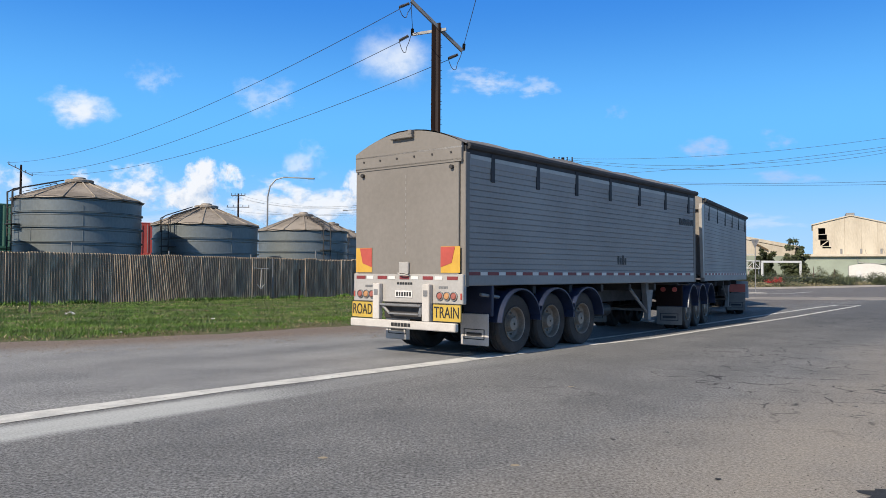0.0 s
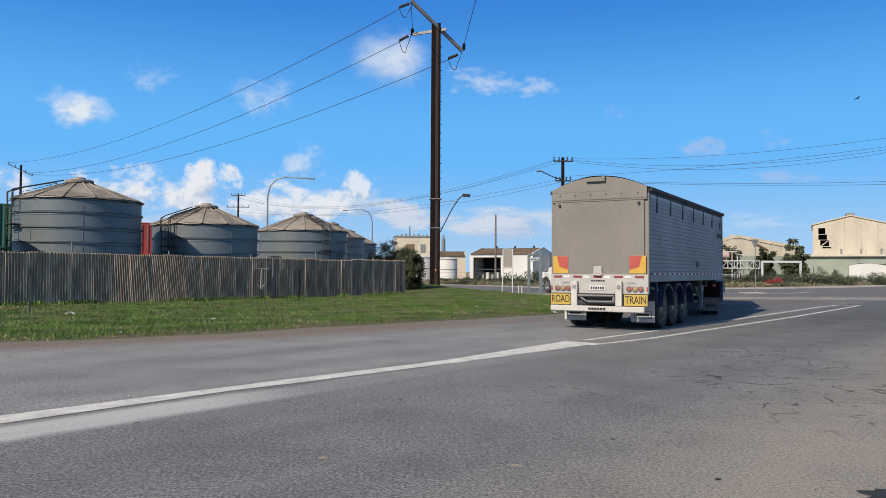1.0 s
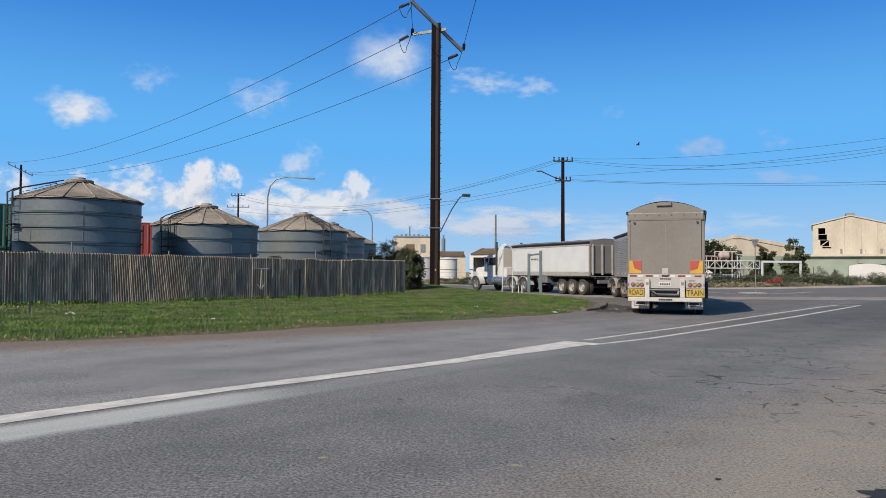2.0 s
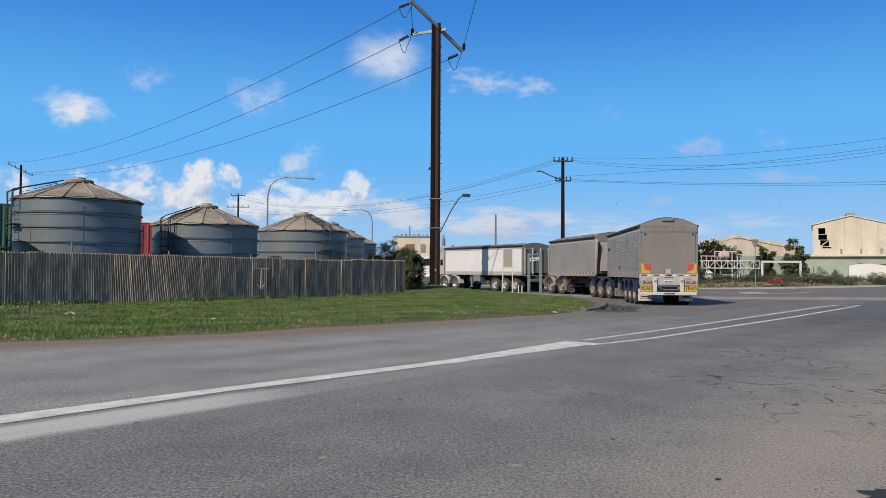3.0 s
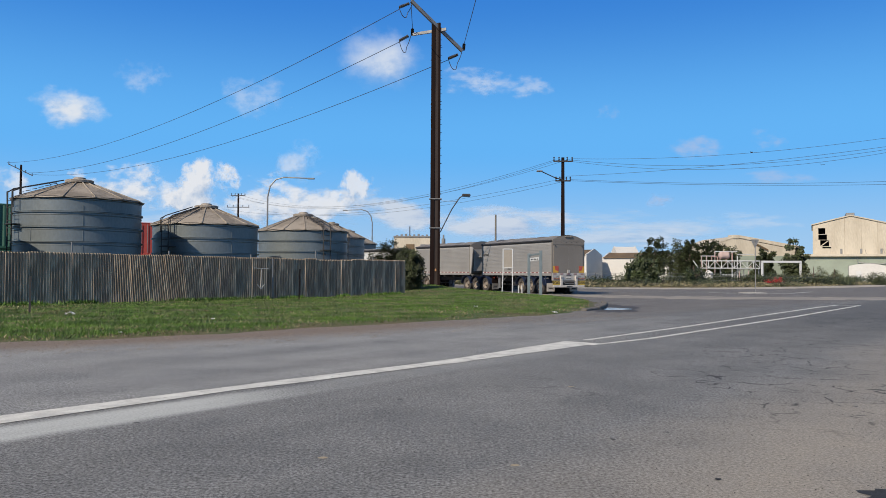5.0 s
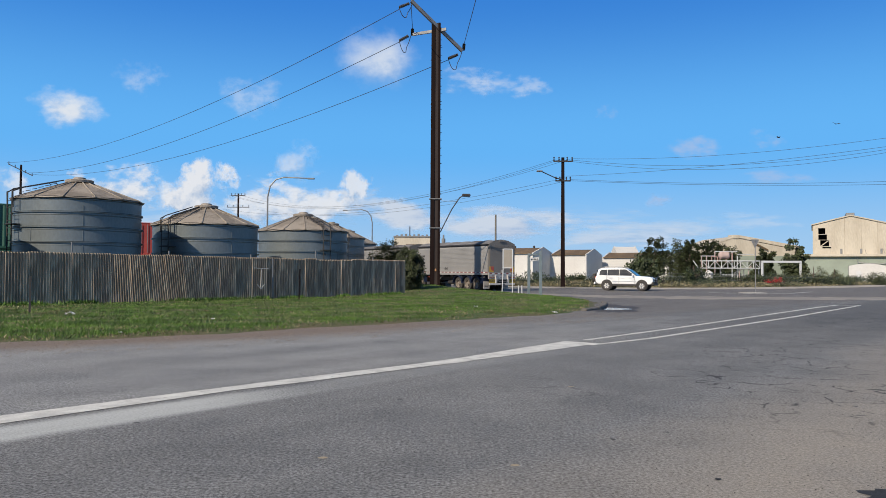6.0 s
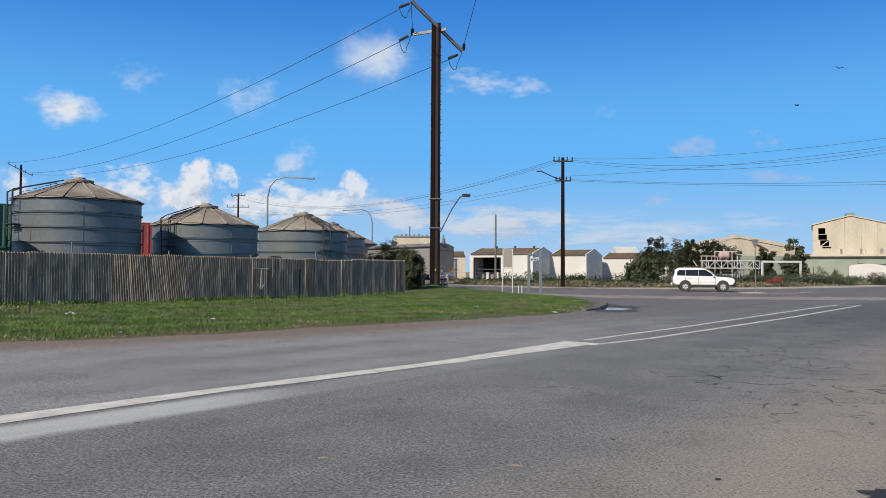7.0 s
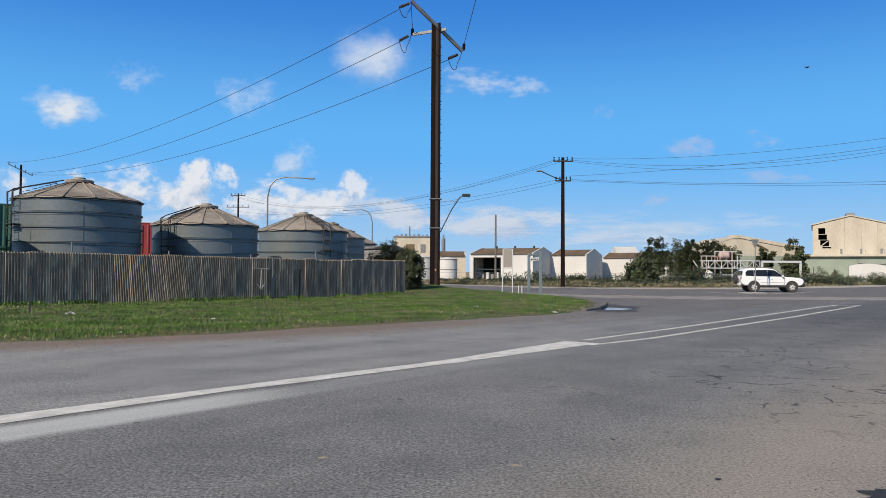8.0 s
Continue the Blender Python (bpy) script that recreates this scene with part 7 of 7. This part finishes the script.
blob("wet_patch", 6.9, 30.9, 0.95, 3.2, 0.004, WET, "dark wet patch of asphalt round a puddle", "wet patch", 2.0, -12, "structure")
blob("puddle", 6.6, 30.1, 0.72, 0.95, 0.0075, WATER, "shallow puddle reflecting the sky", "puddle", 5.0, -25, "structure")
blob("tar_patch", 3.32, 4.80, 0.95, 0.5, 0.005, NEWTAR, "fresh black tar patch with a ragged edge", "tar patch", 8.0, 42, "structure")
# the first spot stands for a crumpled bluish scrap, the others are tar
for k, (x, y, q) in enumerate(((-2.85, 7.2, 0.05), (-0.47, 8.6, 0.06), (1.91, 5.35, 0.05), (2.01, 6.9, 0.04), (1.46, 6.6, 0.05), (4.44, 8.3, 0.05), (4.03, 8.6, 0.05))):
    blob("tar_spot", x, y, q * 0.6, q * 0.4, 0.005, NEWTAR, "small dark spot on the asphalt", "tar spot", 11.0 + k, 30 * k, "structure")
TAN = mat("tan_stain", (0.40, 0.34, 0.24), (0.3, 0.24, 0.17), 0.9, scale=9, fine=50, bump=0.2)
for k, (x, y) in enumerate(((0.54, 5.7), (1.60, 9.6), (-0.91, 5.9))):
    blob("tan_spot", x, y, 0.035, 0.03, 0.005, TAN, "small tan stain on the asphalt", "stain", 31.0 + k, 0, "structure")


def gravel(name, lo, hi, along, n, size, material, label, seed, fade):
    """Loose stones strewn on the road between two distances from its line, thinning out by fade."""
    rnd = random.Random(seed)
    vs, fs = [], []
    c, q = math.cos(radians(39)), math.sin(radians(39))
    while len(fs) < n * 8:
        v = along[0] + (along[1] - along[0]) * rnd.random() ** 1.5
        k = rnd.random() ** fade
        u = lo(v) + (hi(v) - lo(v)) * k
        x, y = u * c + v * q, -u * q + v * c
        if noise.noise((x * 0.9, y * 0.9, seed)) < rnd.uniform(-0.5, 0.3):
            continue
        r = size * rnd.uniform(0.5, 1.6)
        a = rnd.uniform(0, 6.28)
        m = len(vs)
        for i in range(4):
            rr = r * rnd.uniform(0.7, 1.2)
            vs.append((x + rr * math.cos(a + 1.57 * i), y + rr * math.sin(a + 1.57 * i), r * 0.25))
        vs += [(x, y, r * rnd.uniform(0.7, 1.0)), (x, y, -0.004)]
        fs += [(m + i, m + (i + 1) % 4, m + 4) for i in range(4)] + [(m + (i + 1) % 4, m + i, m + 5) for i in range(4)]
    s = Shape()
    s.add(vs, fs)
    tagged(part(name, s.mesh(name, fix=False), material), label, "gravel", kind="stuff")


STONE = mat("shoulder_stone", (0.34, 0.28, 0.225), (0.13, 0.105, 0.085), 0.9, scale=18, fine=60, bump=0.2, amount=0.95)
DARKSTONE = mat("bitumen_crumbs", (0.10, 0.09, 0.085), (0.04, 0.037, 0.035), 0.85, scale=18, fine=60, bump=0.2)


def verge_foot(v):
    return -14.9 + 0.12 * (v - 10.5) + 0.21 * min(0.0, v - 10.5)


gravel("shoulder_gravel", lambda v: verge_foot(v) - 0.5, lambda v: verge_foot(v) + 3.2, (2.0, 24.0), 6500, 0.011, STONE, "loose brown gravel along the grass edge", 5, 1.3)
gravel("margin_gravel", lambda v: 0.3, lambda v: -3.2, (3.2, 16.0), 1800, 0.0045, DARKSTONE, "dark crumbs of bitumen on the dusty road margin", 6, 1.2)


def litter(x, y, w, seed, label):
    rnd = random.Random(seed)
    s = Shape()
    n = 5
    vs = [(w * (i / (n - 1) - 0.5), w * 0.6 * (j / (n - 1) - 0.5), 0.02 + 0.35 * w * rnd.random()) for j in range(n) for i in range(n)]
    s.add(vs, [(j * n + i, j * n + i + 1, (j + 1) * n + i + 1, (j + 1) * n + i) for j in range(n - 1) for i in range(n - 1)])
    tagged(part("litter", s, WHITEPAINT, m=pose(x, y, verge_z(x, y) + 0.03, 0, 0, seed * 40)), label, "litter", "litter on the verge")


litter(-10.95, 22.6, 0.26, 1, "crumpled white plastic scrap in the grass")
litter(1.21, 28.3, 0.22, 2, "crumpled white paper scrap in the grass")
litter(3.82, 26.2, 0.2, 3, "crumpled white paper scrap by the kerb")
litter(-6.82, 16.3, 0.08, 4, "tiny white scrap at the grass edge")
litter(-6.15, 20.6, 0.1, 5, "tiny white scrap in the grass")


# ---- clouds ----
def cloud_mat(name, dense, soft, low, high, seed, puff):
    """A ragged glowing cloud: opacity from noise inside an oval, painted whiter towards its top as if lit."""
    m = bpy.data.materials.new(name)
    m.use_nodes = True
    t = m.node_tree
    L = t.links.new
    t.nodes.clear()
    out = t.nodes.new("ShaderNodeOutputMaterial")
    co = t.nodes.new("ShaderNodeTexCoord")
    n1 = t.nodes.new("ShaderNodeTexNoise")
    n1.inputs["Scale"].default_value, n1.inputs["Detail"].default_value, n1.inputs["Roughness"].default_value = puff, 9, 0.58
    mp = t.nodes.new("ShaderNodeMapping")
    mp.inputs["Location"].default_value = (seed * 3.1, seed * 1.7, 0)
    L(co.outputs["Generated"], mp.inputs["Vector"])
    asp = t.nodes.new("ShaderNodeMapping")
    asp.inputs["Scale"].default_value = (1.6, 1.0, 1.0)
    L(mp.outputs["Vector"], asp.inputs["Vector"])
    L(asp.outputs["Vector"], n1.inputs["Vector"])
    ctr = t.nodes.new("ShaderNodeMapping")
    ctr.inputs["Location"].default_value, ctr.inputs["Scale"].default_value = (-1, 0, -1), (2, 0, 2)
    L(co.outputs["Generated"], ctr.inputs["Vector"])
    ln = t.nodes.new("ShaderNodeVectorMath")
    ln.operation = "LENGTH"
    L(ctr.outputs["Vector"], ln.inputs[0])
    fall = t.nodes.new("ShaderNodeMapRange")
    fall.interpolation_type = "SMOOTHSTEP"
    fall.inputs["From Min"].default_value, fall.inputs["From Max"].default_value = 1.0, 0.0
    fall.inputs["To Min"].default_value, fall.inputs["To Max"].default_value = -1.15, 0.72
    L(ln.outputs["Value"], fall.inputs["Value"])
    add = t.nodes.new("ShaderNodeMath")
    add.operation = "ADD"
    amp = t.nodes.new("ShaderNodeMath")
    amp.operation = "MULTIPLY_ADD"
    amp.inputs[1].default_value, amp.inputs[2].default_value = 3.2, -1.6
    L(n1.outputs["Fac"], amp.inputs[0])
    L(amp.outputs[0], add.inputs[0])
    L(fall.outputs[0], add.inputs[1])
    al = t.nodes.new("ShaderNodeMapRange")
    al.interpolation_type = "SMOOTHSTEP"
    al.inputs["From Min"].default_value, al.inputs["From Max"].default_value = 0.0, soft * 1.6
    al.inputs["To Max"].default_value = dense
    L(add.outputs[0], al.inputs["Value"])
    sep = t.nodes.new("ShaderNodeSeparateXYZ")
    L(co.outputs["Generated"], sep.inputs[0])
    hv = t.nodes.new("ShaderNodeMath")
    hv.operation = "MULTIPLY_ADD"
    hv.inputs[1].default_value = 0.9
    L(n1.outputs["Fac"], hv.inputs[0])
    L(sep.outputs["Z"], hv.inputs[2])
    # light from the upper left on the billows, put into the glow colour
    shift = t.nodes.new("ShaderNodeMapping")
    shift.inputs["Location"].default_value = (-0.05, 0.0, 0.045)
    L(asp.outputs["Vector"], shift.inputs["Vector"])
    n2 = t.nodes.new("ShaderNodeTexNoise")
    n2.inputs["Scale"].default_value, n2.inputs["Detail"].default_value, n2.inputs["Roughness"].default_value = puff, 5, 0.5
    L(shift.outputs["Vector"], n2.inputs["Vector"])
    relief = t.nodes.new("ShaderNodeMath")
    relief.operation = "SUBTRACT"
    L(n1.outputs["Fac"], relief.inputs[0])
    L(n2.outputs["Fac"], relief.inputs[1])
    lit = t.nodes.new("ShaderNodeMath")
    lit.operation = "MULTIPLY_ADD"
    lit.inputs[1].default_value = 1.5
    L(relief.outputs[0], lit.inputs[0])
    L(hv.outputs[0], lit.inputs[2])
    hv = lit
    rp = t.nodes.new("ShaderNodeValToRGB")
    rp.color_ramp.elements[0].position, rp.color_ramp.elements[1].position = 0.62, 1.12
    rp.color_ramp.elements[0].color, rp.color_ramp.elements[1].color = (*low, 1), (*high, 1)
    L(hv.outputs[0], rp.inputs["Fac"])
    em = t.nodes.new("ShaderNodeEmission")
    L(rp.outputs["Color"], em.inputs["Color"])
    tr = t.nodes.new("ShaderNodeBsdfTransparent")
    mx = t.nodes.new("ShaderNodeMixShader")
    L(al.outputs[0], mx.inputs[0])
    L(tr.outputs[0], mx.inputs[1])
    L(em.outputs[0], mx.inputs[2])
    L(mx.outputs[0], out.inputs["Surface"])
    return m


CLOUDS = []
HI, LO = (0.80, 0.82, 0.86), (0.40, 0.52, 0.70)
PINKLO, PINKHI = (0.42, 0.52, 0.74), (0.52, 0.56, 0.72)


def cloud(centre, w, h, drift, dense, soft, seed, low=LO, high=HI, puff=3.0):
    s = Shape()
    s.add([(-w / 2, 0, -h / 2), (w / 2, 0, -h / 2), (w / 2, 0.01, h / 2), (-w / 2, 0.01, h / 2)], [(0, 1, 2, 3)])
    ob = part("cloud", s.mesh("cloud", fix=False), cloud_mat("cloud_vapour", dense, soft, low, high, seed, puff))
    tagged(ob, "soft white fair-weather cloud in the blue sky", "cloud", "clouds", "structure")
    ob.matrix_basis = pose(*centre)
    CLOUDS.append((ob, centre, drift))


U = 2.21                    # metres across for one step of the lists below, at 3000 m
for k, (c, w, h, dr, de, so, kind) in enumerate((
        ((-1449.70, 3000, 656.43), 190, 105, -28, 1.0, 0.4, 3), ((-1155.21, 3010, 761.24), 120, 90, -32, 0.30, 0.5, 0), ((-710.43, 3020, 703.02), 180, 120, -34, 0.38, 0.5, 0),
        ((-174.83, 3030, 843.96), 235, 180, -40, 0.95, 0.6, 3), ((145.29, 3040, 755.30), 180, 80, -12, 0.55, 0.5, 0), ((376.45, 3050, 738.51), 110, 60, -20, 0.4, 0.5, 0),
        ((1034.39, 3060, 507.44), 140, 60, -26, 0.5, 0.5, 1), ((1362.73, 3070, 542.74), 110, 60, -26, 0.42, 0.5, 1), ((1381.88, 3080, 389.12), 160, 50, -22, 0.4, 0.5, 1),
        ((-559.14, 3090, 446.61), 150, 120, -18, 0.55, 0.5, 0), ((-1246.14, 3100, 318.09), 250, 150, -10, 0.95, 0.25, 0), ((-963.03, 3110, 309.11), 170, 170, -10, 0.98, 0.22, 0),
        ((-700.88, 3120, 276.87), 260, 130, -10, 0.9, 0.25, 0), ((-529.85, 3130, 274.04), 200, 110, -10, 0.9, 0.28, 0), ((-353.68, 3140, 338.57), 85, 95, -8, 0.85, 0.3, 0),
        ((-219.15, 3150, 235.51), 360, 130, -8, 1.0, 0.3, 4), ((269.74, 3160, 203.81), 420, 100, -8, 1.0, 0.33, 4), ((-1812.73, 3170, 334.15), 160, 130, -10, 0.8, 0.35, 0),
        ((1279.89, 3180, 222.12), 260, 60, -10, 0.4, 0.5, 2), ((919.50, 3190, 301.08), 80, 40, -14, 0.35, 0.5, 1), ((722.17, 3200, 671.51), 60, 40, -24, 0.25, 0.5, 1),
        ((-1074.94, 3210, 188.09), 700, 110, -6, 0.75, 0.4, 2), ((868.35, 3220, 163.22), 560, 80, -6, 0.75, 0.4, 4), ((-1526.28, 3230, 401.95), 60, 40, -10, 0.6, 0.4, 0),
        ((525.08, 3300, 238.50), 420, 60, -7, 0.55, 0.45, 4), ((966.46, 3310, 322.30), 60, 30, -14, 0.35, 0.5, 1))):
    cloud(c, w * U * 1.7, h * U * 1.65, dr * U, de, so * 1.5, k + 1.0, *((LO, HI), (PINKLO, PINKHI), ((0.43, 0.56, 0.78), (0.66, 0.73, 0.83)), (LO, (0.74, 0.79, 0.86)), ((0.43, 0.54, 0.73), (0.60, 0.68, 0.80)))[kind], puff=(3.2, 3.0, 4.0, 1.5, 3.6)[kind])


# ---- birds ----
def bird():
    t = thing("bird", pose(0, 0, 0), "small dark bird flying with spread wings", "bird", "birds")
    s = Shape()
    s.lathe([(0.002, -0.17), (0.03, -0.1), (0.045, 0.0), (0.03, 0.1), (0.025, 0.13), (0.002, 0.17)], 10, pose(0, 0, 0, -90, 0, 0))
    part("body", s, DARKSTEEL, t, smooth=60)
    for sg in (-1, 1):
        s = Shape()
        s.add([(sg * 0.03, 0.06, 0.02), (sg * 0.22, 0.07, 0.10), (sg * 0.36, -0.04, 0.07), (sg * 0.2, -0.06, 0.09), (sg * 0.03, -0.06, 0.02),
               (sg * 0.03, 0.06, 0.005), (sg * 0.22, 0.07, 0.09), (sg * 0.36, -0.04, 0.065), (sg * 0.2, -0.06, 0.08), (sg * 0.03, -0.06, 0.005)],
              [(0, 1, 2, 3, 4), (9, 8, 7, 6, 5), (0, 5, 6, 1), (1, 6, 7, 2), (2, 7, 8, 3), (3, 8, 9, 4)])
        part("wing", s, DARKSTEEL, t)
    return t


BIRDS = [(bird(), ((0.0, (52.20, 62, 19.47)), (1.0, (32.53, 60, 15.21)), (1.5, (23.58, 60, 13.19)), (3.0, (-1.21, 66, 10.26)), (8.0, (-150.0, 120.0, 25.0))), 100),
         (bird(), ((0.0, (20.50, 240, 10.60)), (5.0, (36.28, 90, 15.67)), (6.5, (27.62, 62, 12.82)), (7.0, (27.77, 60, 14.65)), (8.0, (27.64, 58, 17.11))), -80),
         (bird(), ((0.0, (98.88, 260, 17.52)), (5.5, (40.53, 80, 14.73)), (6.5, (31.01, 60, 14.75)), (7.0, (30.09, 58, 17.08)), (8.0, (30.0, 54.0, 24.0))), -20)]


# ---- motion of the vehicles ----
REAR_PATH = [(0.0, -0.61, 13.09, 39.6), (0.5, 1.77, 15.98, 34.6), (1.0, 3.89, 19.14, 30.0), (1.5, 5.84, 22.44, 24.5), (2.0, 7.52, 25.91, 18.5), (2.5, 8.88, 29.57, 11.7), (3.0, 9.83, 33.43, 4.0), (3.5, 10.25, 37.43, -4.1), (4.0, 10.10, 41.48, -11.7), (4.5, 9.41, 45.58, -18.8), (5.0, 8.12, 49.70, -24.8), (5.5, 6.41, 53.70, -30.3), (6.0, 4.39, 57.39, -34.4), (6.5, 2.20, 60.75, -36.5), (7.0, -0.09, 63.86, -37.6), (7.5, -2.36, 66.82, -38.4), (8.0, -4.59, 69.66, -39.1)]
LEAD_PATH = [(0.0, 6.17, 21.94, 29.4), (0.5, 7.76, 25.38, 24.7), (1.0, 9.07, 29.00, 19.1), (1.5, 10.01, 32.77, 12.7), (2.0, 10.53, 36.63, 5.1), (2.5, 10.55, 40.56, -2.9), (3.0, 9.99, 44.55, -10.9), (3.5, 8.88, 48.47, -18.1), (4.0, 7.35, 52.27, -24.0), (4.5, 5.42, 55.99, -28.9), (5.0, 3.13, 59.68, -33.1), (5.5, 0.57, 63.23, -35.9), (6.0, -2.02, 66.55, -37.4), (6.5, -4.52, 69.69, -38.6), (7.0, -6.96, 72.67, -39.3), (7.5, -9.35, 75.55, -39.9), (8.0, -11.67, 78.31, -40.2)]
DOLLY_PATH = [(0.0, 9.71, 28.23, 18.9), (0.5, 10.78, 31.95, 13.2), (1.0, 11.44, 35.83, 6.3), (1.5, 11.59, 39.81, -1.8), (2.0, 11.18, 43.82, -10.3), (2.5, 10.18, 47.78, -18.1), (3.0, 8.63, 51.64, -25.0), (3.5, 6.63, 55.33, -30.2), (4.0, 4.41, 58.86, -34.3), (4.5, 1.93, 62.31, -37.5), (5.0, -0.82, 65.73, -39.5), (5.5, -3.66, 69.08, -40.4), (6.0, -6.41, 72.29, -40.6), (6.5, -9.02, 75.33, -40.7), (7.0, -11.54, 78.26, -40.7), (7.5, -13.97, 81.09, -40.7), (8.0, -16.33, 83.83, -40.7)]
WHITE_PATH = [(0.0, 10.95, 32.29, 9.1), (0.5, 11.57, 36.11, 1.1), (1.0, 11.69, 40.06, -7.6), (1.5, 11.25, 44.04, -16.1), (2.0, 10.23, 47.95, -23.2), (2.5, 8.70, 51.76, -29.1), (3.0, 6.72, 55.43, -33.5), (3.5, 4.41, 58.96, -36.2), (4.0, 1.96, 62.34, -38.6), (4.5, -0.69, 65.67, -40.1), (5.0, -3.54, 69.00, -40.6), (5.5, -6.42, 72.32, -40.6), (6.0, -9.18, 75.52, -40.7), (6.5, -11.80, 78.56, -40.7), (7.0, -14.32, 81.49, -40.7), (7.5, -16.75, 84.32, -40.7), (8.0, -19.11, 87.06, -40.7)]
TRUCK_PATH = [(0.0, 12.38, 41.23, -5.8), (0.5, 11.74, 45.16, -14.3), (1.0, 10.50, 49.03, -22.2), (1.5, 8.75, 52.73, -28.5), (2.0, 6.67, 56.27, -33.3), (2.5, 4.29, 59.66, -36.7), (3.0, 1.72, 62.98, -38.7), (3.5, -0.93, 66.27, -40.2), (4.0, -3.68, 69.42, -41.3), (4.5, -6.52, 72.59, -41.4), (5.0, -9.43, 75.88, -41.2), (5.5, -12.31, 79.19, -40.9), (6.0, -15.08, 82.38, -40.8), (6.5, -17.70, 85.42, -40.7), (7.0, -20.22, 88.35, -40.7), (7.5, -22.65, 91.18, -40.7), (8.0, -25.01, 93.92, -40.7)]
CAR_PATH = [(0.0, -27.0, 102.0, 134.0), (1.0, -20.5, 95.0, 136.0), (2.0, -14.0, 88.0, 138.0), (2.8, -8.5, 82.2, 138.0), (3.5, -2.9, 76.9, 139.0), (4.0, 1.4, 72.7, 138.0),
            (4.5, 4.9, 69.1, 136.0), (4.9, 7.5, 66.6, 131.0), (5.3, 10.2, 64.4, 124.0), (5.8, 13.54, 62.2, 117.0), (6.0, 14.73, 61.6, 115.0), (6.5, 17.63, 60.6, 109.0), (7.0, 20.33, 60.0, 104.0), (7.5, 22.80, 59.6, 100.0), (8.0, 25.22, 59.3, 97.0)]


def spot(path, t):
    """Place along a path at t: smooth between its rows."""
    for i in range(len(path) - 1):
        if t <= path[i + 1][0] or i == len(path) - 2:
            break
    p1, p2 = path[i], path[i + 1]
    k = (t - p1[0]) / (p2[0] - p1[0])
    return p1[1] + (p2[1] - p1[1]) * k, p1[2] + (p2[2] - p1[2]) * k


def motions():
    paths = {"rear": (REAR, REAR_PATH), "lead": (LEAD, LEAD_PATH), "dolly": (DOLLY, DOLLY_PATH), "white": (WHITE, WHITE_PATH), "truck": (TRUCK, TRUCK_PATH), "car": (CAR, CAR_PATH)}
    steps = [i / 15 for i in range(121)]
    spins = {}
    for key, (ob, path) in paths.items():
        walk(ob, [(t, pose(x, y, 0, 0, 0, -az)) for t, x, y, az in path])
        run, row = 0.0, [0.0]
        for i in range(1, len(steps)):
            (xa, ya), (xb, yb) = spot(path, steps[i - 1]), spot(path, steps[i])
            run += math.hypot(xb - xa, yb - ya)
            row.append(run)
        spins[key] = row
    for ob, rows, az in BIRDS:
        walk(ob, [(t, pose(*c, 0, 12, az)) for t, c in rows])
    for ob, c, drift in CLOUDS:
        walk(ob, [(0.0, pose(*c)), (8.0, pose(c[0] + drift, c[1], c[2] + 1.0))])
    for w, base, r, key in WHEELS:
        side = -1 if base.translation.x < 0 else 1
        walk(w, [(t, base @ pose(0, 0, 0, side * math.degrees(d / r), 0, 0)) for t, d in zip(steps, spins[key])])


motions()
